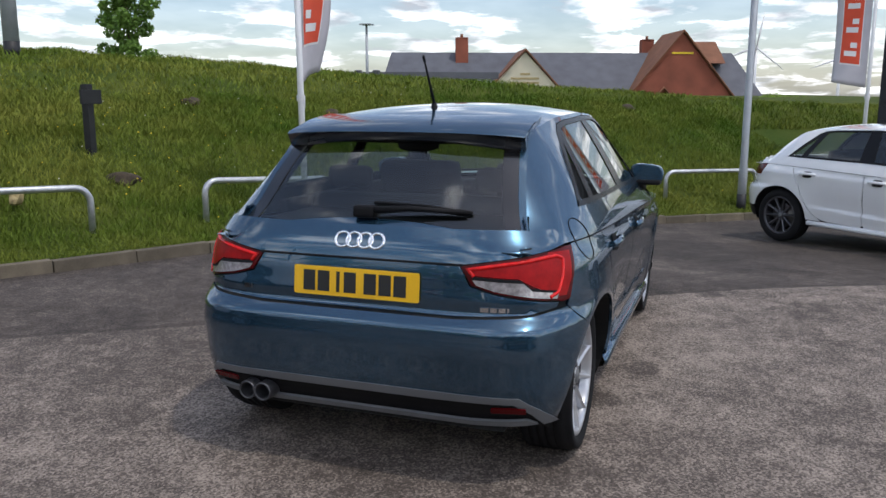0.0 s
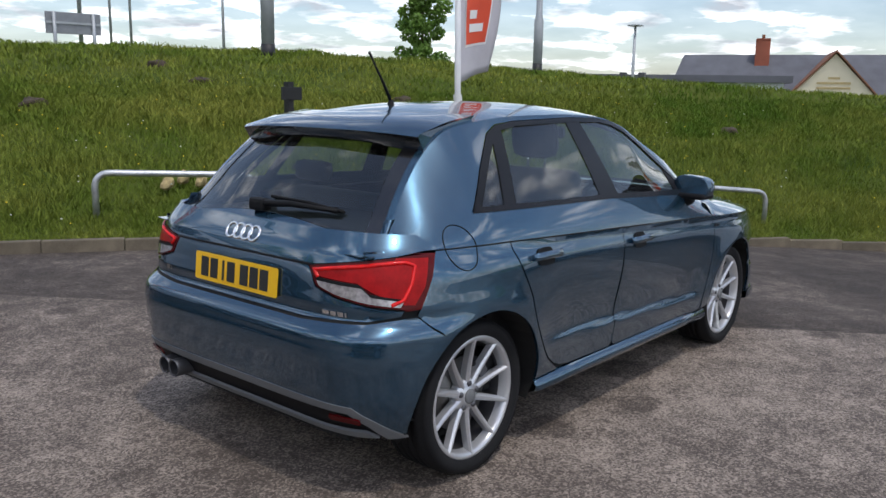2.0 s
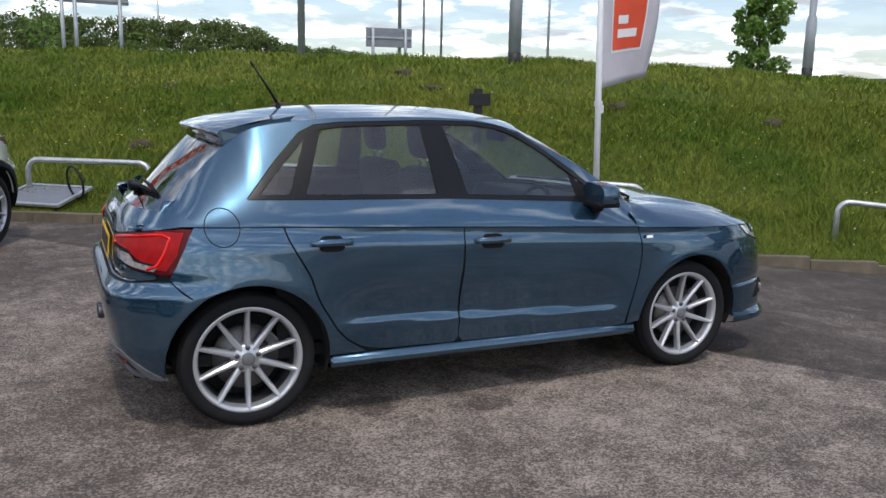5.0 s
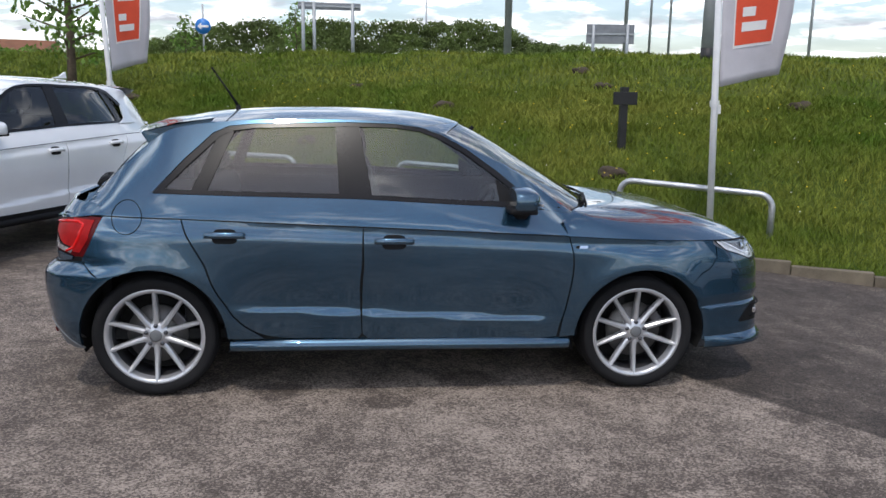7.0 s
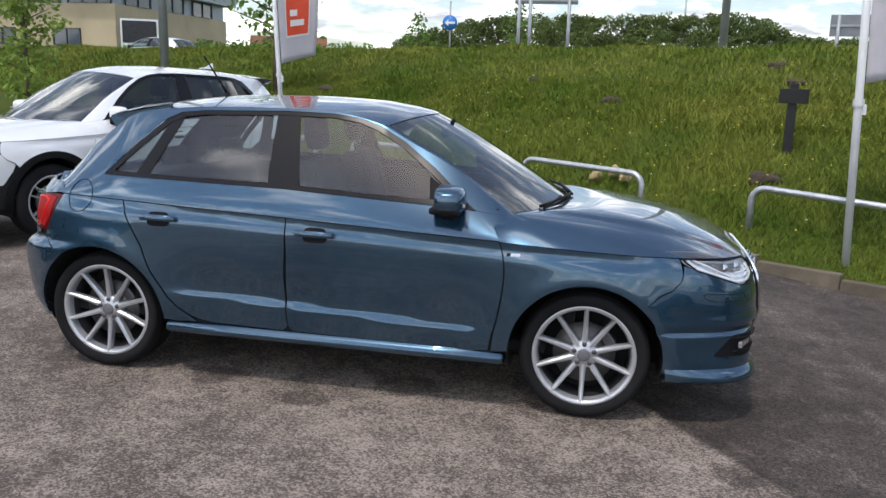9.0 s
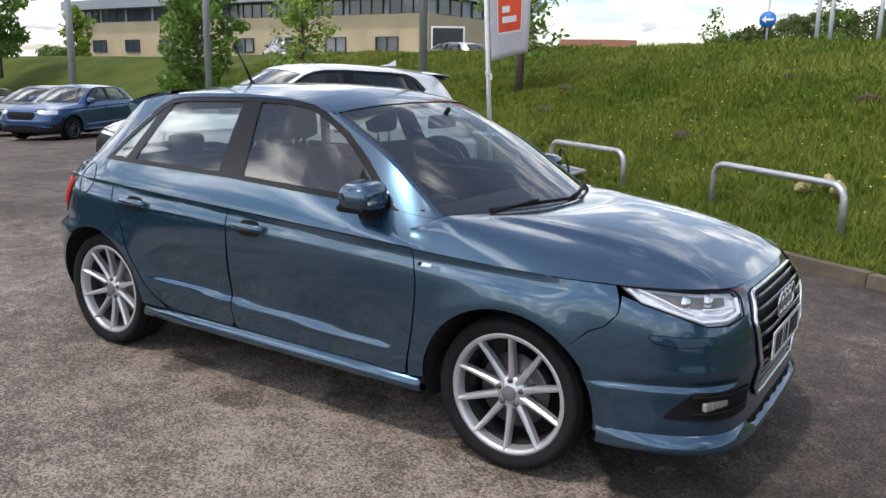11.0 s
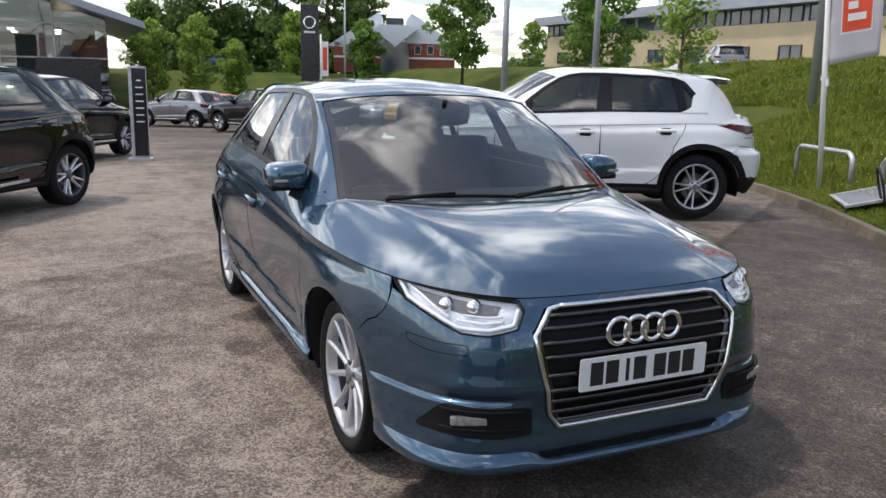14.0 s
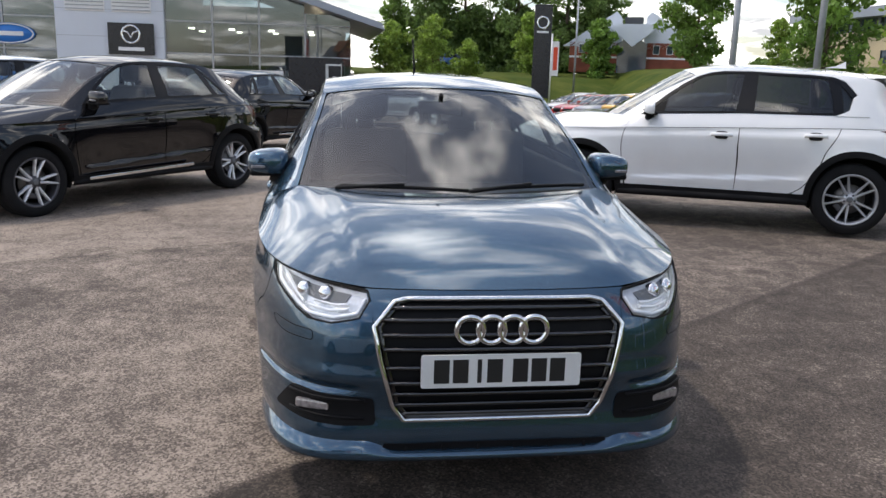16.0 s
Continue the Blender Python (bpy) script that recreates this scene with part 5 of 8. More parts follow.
        part("washer_cover_seam", tubem(pts, 0.0016, 5), M_BLACK, root)
        # badge on the wing, fuel flap, handles
        m = surf_frame(lower, low_side(0.885, 0.778), 0.001)
        for k, (a, b, mt) in enumerate(((-0.030, -0.014, M_BLACK), (-0.012, 0.030, M_CHROME))):
            bm = prismm([(a, -0.007), (b, -0.007), (b + 0.003, 0.007), (a + 0.003, 0.007)], 0.002, m)
            if mirror:
                bmesh.ops.scale(bm, vec=(1, -1, 1), verts=bm.verts[:])
                bmesh.ops.reverse_faces(bm, faces=bm.faces[:])
            part("wing_badge", bm, mt, root)
        fd, rd = doors[mirror]
        handle(fd, -0.065, 0.803, s, M_PAINT, keyhole=(s > 0))
        handle(rd, -0.878, 0.826, s, M_PAINT)
        # a black line paints in the shade of the crease above the handles
        pts = [Vector(lower(*low_side(x, float(shoulder_z(x)) + 0.001))) + Vector((0, -0.0005, 0)) for x in np.linspace(0.80, -1.44, 50)]
        pts = [Vector((q.x, s * q.y, q.z)) for q in pts]
        part("crease_groove", tubem(pts, 0.0028, 5), M_BLACK, root)
        door_mirror(root, M_PAINT, s)
    fp = []
    for k in range(41):
        a = 2 * pi * k / 40
        x, z = -1.342 + 0.072 * math.cos(a), 0.905 + 0.078 * math.sin(a)
        q = Vector(lower(*low_side(x, z))) if z < float(shoulder_z(x)) else Vector(side(x, z))
        fp.append(q + Vector((0, -0.001, 0)))
    part("fuel_flap_seam", tubem(fp, 0.0018, 5), M_BLACK, root)
    # tailgate with lamps either side
    lamp_in = [R(-0.412, 0.842), R(-0.455, 0.776), R(-0.54, 0.750), R(-0.66, 0.728), R(-0.745, 0.714)]
    tail = [(pi, 0.968), R(-0.55, 0.968), R(-0.70, 0.960), R(-0.755, 0.915), R(-0.70, 0.893), R(-0.55, 0.868), R(-0.405, 0.846), R(-0.448, 0.770), R(-0.54, 0.744), R(-0.66, 0.722), R(-0.745, 0.708), R(-0.74, 0.690), R(-0.66, 0.672), R(-0.40, 0.660), (pi, 0.655)]
    tg = patch("tailgate", lower, mirrored(tail[1:-1], pi), M_PAINT, root, d=(0.02, 0.02))
    for mirror in (False, True):
        s = -1 if mirror else 1
        side_edge = [low_side(-1.552, 0.712), low_side(-1.538, 0.735), low_side(-1.497, 0.82), low_side(-1.460, 0.898)]
        outline = lamp_in + [low_side(-1.60, 0.708)] + side_edge + [low_side(-1.55, 0.900), R(-0.745, 0.897), R(-0.70, 0.889), R(-0.55, 0.864)]
        lamp = patch("tail_lamp", lower, outline, M_REDDARK, root, d=(0.03, 0.02), lift=0.002, rim=0.012, mirror=mirror, label="red tail lamp with clear lower strip")
        red = [R(-0.428, 0.836), R(-0.55, 0.856), R(-0.70, 0.880), low_side(-1.60, 0.887), low_side(-1.495, 0.884), low_side(-1.528, 0.79), low_side(-1.570, 0.728), R(-0.745, 0.730), R(-0.67, 0.772), R(-0.62, 0.802), R(-0.45, 0.812)]
        patch("red_segment", lower, red, M_REDMID, lamp, d=(0.02, 0.02), lift=0.0045, rim=0.002, mirror=mirror)
        loop = [R(-0.462, 0.808), R(-0.440, 0.832), R(-0.55, 0.850), R(-0.70, 0.872), low_side(-1.575, 0.874), low_side(-1.548, 0.862), low_side(-1.572, 0.80), low_side(-1.60, 0.748), low_side(-1.64, 0.730)]
        pts = [Vector(lower(*q)) + Vector((-0.003, -0.002, 0)) for q in along(loop)]
        part("light_loop", tubem([Vector((q.x, s * q.y, q.z)) for q in pts], 0.0075, 8), M_RED, lamp)
        notch = [R(-0.455, 0.807), R(-0.625, 0.798), R(-0.66, 0.768), R(-0.74, 0.750), R(-0.74, 0.742), R(-0.665, 0.758), R(-0.635, 0.786), R(-0.458, 0.797)]
        patch("dark_notch", lower, notch, M_BLACK, lamp, d=(0.02, 0.02), lift=0.007, rim=0.002, mirror=mirror)
        clear = [R(-0.458, 0.796), R(-0.635, 0.786), R(-0.665, 0.757), R(-0.742, 0.742), R(-0.738, 0.722), R(-0.66, 0.735), R(-0.54, 0.757), R(-0.472, 0.777)]
        patch("clear_segment", lower, clear, M_LAMPCLEAR, lamp, d=(0.02, 0.02), lift=0.0055, rim=0.002, mirror=mirror)
    for k in range(4):
        y = (k - 1.5) * 0.047
        rr = bmesh.new()
        ring_bm(rr, surf_frame(lower, R(-y, 0.912), 0.001), 0.0300, 0.0055)
        part("badge_ring", rr, M_CHROME, tg)
    for y0, y1, z in ((0.495, 0.470, 0.708), (0.462, 0.456, 0.708), (-0.490, -0.520, 0.690), (-0.526, -0.550, 0.690), (-0.556, -0.580, 0.690), (-0.586, -0.592, 0.690)):
        m = surf_frame(lower, R((y0 + y1) / 2, z), 0.001)
        hw = abs(y1 - y0) / 2
        part("badge_bar", prismm([(-hw, -0.009), (hw, -0.009), (hw, 0.009), (-hw, 0.009)], 0.003, m), M_CHROME, tg)
    m = surf_frame(lower, (pi, 0.752), 0.008)
    plate(tg, m, M_YELLOWPLATE)
    # thin black bar stands for the shadow line of the crease above the plate
    lip = [Vector(lower(*R(y, 0.846))) + Vector((-0.001, 0, 0)) for y in np.linspace(-0.42, 0.42, 25)]
    part("tailgate_groove", tubem(lip, 0.005, 6), M_BLACK, tg)
    # rear bumper and its lower insert
    rbp = [(pi, 0.646), R(-0.40, 0.651), R(-0.66, 0.663), R(-0.75, 0.682), low_side(-1.575, 0.684), low_side(-1.55, 0.660), low_side(-1.478, 0.617)] \
        + sides(arc_pts(-WHEEL_X, HUB_Z, ARCH_R, 126, 188, 12)) + [low_side(-1.60, 0.250), R(-0.74, 0.258), R(-0.70, 0.315), R(-0.64, 0.372), R(-0.3, 0.360), (pi, 0.357)]
    rbm = patch("rear_bumper", lower, mirrored(rbp[1:-1], pi), M_PAINT, root, d=(0.02, 0.02))
    ins = [R(-0.60, 0.366), R(-0.64, 0.366), R(-0.695, 0.315), R(-0.735, 0.255), R(-0.60, 0.252), R(-0.4, 0.235)]
    patch("lower_bumper_insert", lower, mirrored(ins, pi), M_BLACK, root, lift=-0.010, rim=0.0)
    fr = [R(-0.60, 0.372), R(-0.64, 0.372), R(-0.70, 0.318), R(-0.742, 0.245), R(-0.705, 0.245), R(-0.675, 0.300), R(-0.62, 0.345), R(-0.3, 0.338)]
    patch("insert_frame", lower, mirrored(fr, pi), M_GREYPL, root, lift=0.004, rim=0.012)
    patch("insert_lip", lower, mirrored([R(-0.45, 0.258), R(-0.66, 0.275), R(-0.69, 0.252), R(-0.45, 0.236)], pi), M_GREYPL, root, lift=0.006, rim=0.012)
    for s in (-1, 1):
        m = surf_frame(lower, R(s * 0.60, 0.318), 0.0)
        part("reflector", prismm(rounded([(-0.065, -0.012), (0.065, -0.012), (0.065, 0.012), (-0.065, 0.012)], 0.008), 0.006, m), M_REDDARK, root)
    for y in (0.405, 0.475):
        e = bmesh.new()
        lathe(e, [(0.031, 0.02), (0.036, 0.024), (0.038, 0.018), (0.038, -0.14)], 28, Matrix.Translation((-1.775, y, 0.282)) @ Matrix.Rotation(radians(-90), 4, 'Y'))
        lathe(e, [(0.031, 0.02), (0.030, -0.10), (0.0005, -0.10)], 28, Matrix.Translation((-1.775, y, 0.282)) @ Matrix.Rotation(radians(-90), 4, 'Y'))
        part("exhaust_tip", e, M_ALLOYDARK, root, "dark chrome exhaust tip")
    # roof spoiler
    n = 25
    ys = np.linspace(-0.535, 0.535, n)
    a = np.array([rear_point(y, 1.345) for y in np.clip(ys, -0.50, 0.50)])
    a[:, 1] = ys
    bulge = 1 - (np.abs(ys) / 0.575)**3
    t0 = np.stack([a[:, 0] + 0.10, ys * 0.97, a[:, 2] + 0.030], -1)
    t1 = np.stack([-1.285 - 0.085 * bulge, ys, 1.298 + 0.022 * bulge], -1)
    t2 = t1 + np.array([-0.012, 0, -0.012])
    t3 = t1 + np.stack([0.030 + 0 * ys, 0 * ys, -0.050 - 0.030 * (np.abs(ys) / 0.535)**2], -1)
    t4 = np.stack([a[:, 0] - 0.01, ys * 0.97, a[:, 2] - 0.090], -1)
    strip("roof_spoiler", [t0, t0 * 0.5 + t1 * 0.5 + np.array([0, 0, 0.010]), t1, t2], M_PAINT, root)
    strip("spoiler_underside", [t2, t3, t4], M_GLOSSBLACK, root)
    for s in (0, -1):
        ends = bmesh.new()
        ends.faces.new([ends.verts.new(Vector(r[s])) for r in (t0, t1, t2, t3, t4)])
        part("spoiler_end", ends, M_PAINT, root)
    # wipers, aerial
    rw = bmesh.new()
    def onrear(y, z, k=0.02):
        return rear_point(y, z) + Vector((-k, 0, 0.004))
    box(rw, onrear(0.02, 1.005, 0.025), (0.05, 0.09, 0.05), 0.014)
    tube(rw, [onrear(0.02, 1.01, 0.04), onrear(-0.16, 1.022, 0.035), onrear(-0.38, 1.012, 0.02)], [0.016, 0.012, 0.007], 8)
    tube(rw, [onrear(0.0, 1.035, 0.008), onrear(-0.2, 1.030, 0.008), onrear(-0.40, 1.010, 0.008)], 0.007, 6)
    part("rear_wiper", rw, M_BLACK, root)
    for y0, y1, dz in ((-0.50, 0.04, 0.0), (0.06, 0.60, 0.008)):
        fw = bmesh.new()
        pts = []
        for t in np.linspace(0, 1, 9):
            y = y0 + (y1 - y0) * t
            q = Vector(top(front_x(1.082 - 0.012 * math.sin(t * 3) - dz, y), y))
            pts.append(q + Vector((0.012, 0, 0.010)))
        tube(fw, pts, 0.008, 6)
        tube(fw, [pts[4] + Vector((0.0, 0, 0.012)), pts[0] + Vector((0.02, -0.02, -0.006))], 0.008, 6)
        part("front_wiper", fw, M_BLACK, root)
    scuttle = [[top(front_x(xs, y), y) + np.array([0, 0, dz]) for y in np.linspace(-0.70, 0.70, 31)] for xs, dz in ((1.145, 0.006), (1.10, 0.002))]
    strip("scuttle_panel", scuttle, M_BLACK, root)
    ae = bmesh.new()
    lathe(ae, [(0.0005, 0.045), (0.010, 0.042), (0.020, 0.012), (0.034, 0.0), (0.034, -0.03)], 20, Matrix.Translation((-0.905, 0, 1.385)))
    tube(ae, [(-0.905, 0, 1.42), (-0.955, 0, 1.50), (-1.035, 0, 1.615)], [0.008, 0.006, 0.004], 8)
    tube(ae, [(-1.028, 0, 1.605), (-1.045, 0, 1.63)], 0.006, 8)
    part("aerial", ae, M_BLACK, root)
    cabin(root)
    proto = make_wheel("wheel", 10, 0.240, TYRE_R)
    add_wheels(root, proto, WHEEL_X, -WHEEL_X, 0.782, TYRE_R, turns=(0, 0, 18, 9))
    forget(proto)
    return root


hero = blue_hatchback()
hero.rotation_euler.y = 0.0096


# ---- other cars ----
def make_warp(xa, za, ky, lean=0.0):
    ax, bx = zip(*xa)
    az, bz = zip(*za)

    def f(p):
        p = np.asarray(p, float)
        back = lean * np.clip((p[..., 2] - 0.92) / 0.40, 0, 1) * step(0.45, 1.30, -p[..., 0])
        return np.stack([np.interp(p[..., 0], ax, bx) - back, p[..., 1] * ky, np.interp(p[..., 2], az, bz)], -1)
    return f


def plain_car(name, label, paint, xa, za, ky, wheel, cladding=None, side_glass=None, category="car", tall=False):
    root = tagged(empty(name), label, category)
    warp = make_warp(xa, za, ky, 0.26 if tall else 0.0)
    F, R = (lambda y, z: low_end(y, z, True)), (lambda y, z: low_end(y, z, False))
    pi = math.pi
    doors = car_shell(root, paint, cladding, warp, side_glass)
    bonnet(root, paint, warp)
    lampb = [F(-0.425, 0.742), F(-0.470, 0.700), F(-0.56, 0.680), F(-0.66, 0.680), low_side(1.735, 0.684), low_side(1.70, 0.688), low_side(1.655, 0.715)]
    base = cladding or M_BLACK
    fb = [F(-0.30, 0.40), F(-0.62, 0.36), low_side(1.70, 0.36), low_side(1.56, 0.36)] + sides(arc_pts(WHEEL_X, HUB_Z, ARCH_R, 12, 46, 8)) \
        + [low_side(1.558, 0.628), low_side(1.606, 0.650), low_side(1.648, 0.700)] + lampb[::-1][1:] + [F(-0.412, 0.755), F(-0.2, 0.765)]
    patch("front_bumper", lower, mirrored(fb, 0.0), paint, root, d=(0.04, 0.04), warp=warp)
    patch("grille", lower, rounded(mirrored([F(-0.36, 0.735), F(-0.40, 0.66), F(-0.34, 0.56), F(-0.2, 0.54)], 0.0), 0.03), M_BLACK, root, d=(0.04, 0.04), lift=0.006, rim=0.01, warp=warp)
    patch("front_skirt", lower, mirrored([F(-0.30, 0.398), F(-0.62, 0.358), low_side(1.70, 0.358), low_side(1.585, 0.358), low_side(1.575, 0.25), F(-0.60, 0.22)], 0.0), base, root, d=(0.05, 0.05), warp=warp)
    tail = [R(-0.55, 0.968), R(-0.70, 0.960), R(-0.755, 0.915), R(-0.60, 0.87), R(-0.50, 0.846), R(-0.54, 0.77), R(-0.745, 0.765), R(-0.74, 0.690), R(-0.66, 0.672), R(-0.40, 0.660)]
    patch("tailgate", lower, mirrored(tail, pi), paint, root, d=(0.04, 0.04), warp=warp)
    rbp = [R(-0.40, 0.651), R(-0.66, 0.663), R(-0.75, 0.682), low_side(-1.575, 0.684), low_side(-1.55, 0.660), low_side(-1.478, 0.617)] \
        + sides(arc_pts(-WHEEL_X, HUB_Z, ARCH_R, 126, 165, 8)) + [low_side(-1.60, 0.39), R(-0.74, 0.39), R(-0.3, 0.40)]
    patch("rear_bumper", lower, mirrored(rbp, pi), paint, root, d=(0.04, 0.04), warp=warp)
    patch("rear_skirt", lower, mirrored([R(-0.3, 0.398), R(-0.74, 0.388), low_side(-1.60, 0.388), low_side(-1.572, 0.385), low_side(-1.57, 0.27), R(-0.7, 0.24)], pi), base, root, d=(0.05, 0.05), warp=warp)
    for mirror in (False, True):
        s = -1 if mirror else 1
        outline = [low_side(1.640, 0.797), low_side(1.72, 0.793), low_side(1.80, 0.789), F(-0.60, 0.783), F(-0.50, 0.776), F(-0.425, 0.768)] + lampb
        patch("headlamp", lower, outline, M_SILVERLAMP, root, d=(0.04, 0.04), lift=0.0, rim=0.01, mirror=mirror, warp=warp)
        outline = [R(-0.50, 0.840), R(-0.55, 0.776), R(-0.745, 0.772), low_side(-1.60, 0.770), low_side(-1.525, 0.775), low_side(-1.505, 0.815), low_side(-1.463, 0.898), low_side(-1.55, 0.900), R(-0.745, 0.897), R(-0.60, 0.864)]
        around = outline[:2] + [R(-0.74, 0.772), R(-0.735, 0.688), low_side(-1.60, 0.688), low_side(-1.568, 0.693), low_side(-1.543, 0.728)] + outline[5:]
        patch("lamp_surround", lower, around, paint, root, d=(0.04, 0.03), lift=-0.001, rim=0.006, mirror=mirror, warp=warp)
        if tall:
            outline = [R(-0.50, 0.830), R(-0.745, 0.805), low_side(-1.64, 0.803), low_side(-1.52, 0.838), low_side(-1.37, 0.892), low_side(-1.50, 0.897), R(-0.745, 0.893), R(-0.56, 0.872)]
        patch("tail_lamp", lower, outline, M_REDDARK, root, d=(0.03, 0.02), lift=0.004 if tall else 0.002, rim=0.012, mirror=mirror, warp=warp)
        if tall:
            kick = [(-0.985, 1.008), (-1.255, 1.008), (-1.085, 1.195), (-1.058, 1.165), (-1.075, 1.060), (-1.045, 1.036)]
            patch("window_kick_up", side, kick, paint, root, d=(0.03, 0.03), lift=0.008, rim=0.010, mirror=mirror, warp=warp)
            flap = rounded(sides([(-1.26, 0.845), (-1.40, 0.840), (-1.40, 0.745), (-1.27, 0.745)]), 0.02)
            flap = [Vector(p) for p in warp(np.array([lower(*q) for q in densify(flap, (0.02, 0.02))]))]
            flap = [Vector((p.x, s * p.y, p.z)) for p in flap + flap[:1]]
            if not mirror:
                part("fuel_flap_seam", tubem(flap, 0.003, 5), M_GREYPL, root)
            red = sides([(-1.70, 0.402), (-1.56, 0.398), (-1.57, 0.372), (-1.70, 0.372)])
            patch("rear_reflector", lower, red, M_REDDARK, root, d=(0.03, 0.02), lift=0.006, rim=0.006, mirror=mirror, warp=warp)
        inner = sides(shoulder_line(1.60, -1.50, 30, 0.01)) + [R(-0.6, 0.90), (pi, 0.90), (pi, 0.30), R(-0.6, 0.30)] \
            + sides([(-1.56, 0.30)] + arc_pts(-WHEEL_X, HUB_Z, ARCH_R + 0.01, 176, 4, 20) + [(-0.85, 0.29), (0.85, 0.29)] + arc_pts(WHEEL_X, HUB_Z, ARCH_R + 0.01, 176, 4, 20) + [(1.62, 0.28)]) \
            + [F(-0.6, 0.25), (0.0, 0.27), (0.0, 0.73), F(-0.45, 0.74)]
        patch("inner_shell", lower, inner, M_DARK, root, d=(0.06, 0.06), lift=-0.013, rim=0.0, mirror=mirror, warp=warp)
        fd, rd = doors[mirror]
        handle(fd, -0.065, 0.803, s, paint, warp=warp)
        handle(rd, -0.878, 0.826, s, paint, warp=warp)
        c = warp(np.array([[0.585, 0.86, 1.015]]))[0]
        door_mirror(root, paint, s, tuple(c), (0.13, 0.19, 0.15))
        if cladding:
            for wx in (WHEEL_X, -WHEEL_X):
                ring = arc_pts(wx, HUB_Z, ARCH_R - 0.004, -4, 184, 26) + arc_pts(wx, HUB_Z, ARCH_R + 0.052, 184, -4, 26)
                patch("arch_cladding", lower, sides(ring), cladding, root, d=(0.04, 0.03), lift=0.008, rim=0.015, mirror=mirror, warp=warp)
            low = sides([(-0.86, 0.325), (0.86, 0.325), (0.87, 0.24), (-0.87, 0.24)])
            patch("sill_cladding", lower, low, cladding, root, d=(0.05, 0.03), lift=0.010, rim=0.015, mirror=mirror, warp=warp)
    fl = bmesh.new()
    box(fl, (0, 0, float(warp(np.array([[0, 0, 0.28]]))[0][2])), (3.4, 1.2, 0.10), 0.02)
    part("underbody", fl, M_DARK, root)
    for sx, sy in ((0.12, -0.36), (0.12, 0.36)):
        seat(root, sx, sy)
    for o in list(root.children):
        if o.name.startswith(("seat", "headrest")):
            o.location.z += float(warp(np.array([[0, 0, 1.0]]))[0][2]) - 1.0
    d = bmesh.new()
    dz = float(warp(np.array([[0, 0, 0.86]]))[0][2])
    box(d, (0.84, 0, dz), (0.50, 1.30, 0.16), 0.06)
    box(d, (-0.85, 0, dz + 0.02), (0.20, 1.20, 0.45), 0.06)
    part("dashboard", d, M_BLACK, root, smooth=True)
    m = surf_frame(lower, (pi, 0.730), 0.004)
    c = warp(np.array([m.translation]))[0]
    m.translation = Vector(c)
    plate(root, m, M_YELLOWPLATE)
    if tall:
        ys = np.linspace(-0.53, 0.53, 19)
        a = np.array([rear_point(y, 1.345) for y in np.clip(ys, -0.50, 0.50)])
        arch_y = 1 - (np.abs(ys) / 0.57)**3
        t0 = np.array([top(-1.10, y * 0.98) + np.array([0, 0, 0.002]) for y in ys])
        t1 = np.stack([-1.30 - 0.09 * arch_y, ys, 1.320 + 0.022 * arch_y], -1)
        t2, t3 = t1 + np.array([-0.010, 0, -0.014]), t1 + np.array([0.02, 0, -0.045])
        t4 = np.stack([a[:, 0] - 0.01, ys * 0.98, a[:, 2] - 0.065], -1)
        strip("roof_spoiler", [t0, (t0 + t1) / 2 + np.array([0, 0, 0.010]), t1, t2, t3, t4], paint, root, warp=warp)
    hub = warp(np.array([[WHEEL_X, -0.815, HUB_Z], [-WHEEL_X, -0.815, HUB_Z]]))
    add_wheels(root, wheel, hub[0][0], hub[1][0], -hub[0][1], hub[0][2])
    return root


def place_car(root, rear, front, near_left, x_rear, half):
    """Stands a car so that the wheels of its near side touch the ground at two points."""
    d = Vector((front[0] - rear[0], front[1] - rear[1], 0)).normalized()
    left = Vector((-d.y, d.x, 0))
    mid = (Vector((*rear, 0)) + Vector((*front, 0))) / 2 - left * half * (1 if near_left else -1)
    root.matrix_world = Matrix.Translation((mid.x, mid.y, float(lot_z(mid.x)))) @ Matrix.Rotation(math.atan2(d.y, d.x), 4, 'Z')


def recoloured(src, old, paint, m, label, name="parked_car"):
    """A copy of a car in another paint."""
    ob = copy_thing(src, m)
    ob.name = name
    tagged(ob, label, "car", "cars parked in rows")
    for o in ob.children_recursive:
        if o.type == 'MESH' and o.material_slots and o.material_slots[0].material == old:
            o.material_slots[0].link = 'OBJECT'
            o.material_slots[0].material = paint
    return ob


w_suv = make_wheel("wheel", 10, 0.255, 0.360, M_ALLOY, 0.225, twin=True, slim=0.9)
suv = plain_car("white_suv", "white sport utility car with black wheel arch cladding", M_WHITE,
                ((-1.83, -2.20), (-1.2345, -1.35), (1.2345, 1.35), (2.08, 2.26)),
                ((0.18, 0.21), (0.30, 0.36), (0.645, 0.775), (0.90, 1.06), (1.02, 1.19), (1.45, 1.69)), 1.075, w_suv, M_BLACK, M_GLASSDARK, tall=True)
suv.matrix_world = Matrix.Translation((-3.76, 3.47, 0.03)) @ Matrix.Rotation(radians(-114), 4, 'Z') @ Matrix.Diagonal((0.94, 0.94, 0.94, 1))
fin = bmesh.new()
prism(fin, [(-0.10, 0), (0.12, 0), (0.0, 0.022), (-0.09, 0.07)], 0.03, Matrix.Translation((-1.20, 0.015, 1.655)) @ Matrix.Rotation(radians(90), 4, 'X'))
part("roof_aerial", fin, M_WHITE, suv)

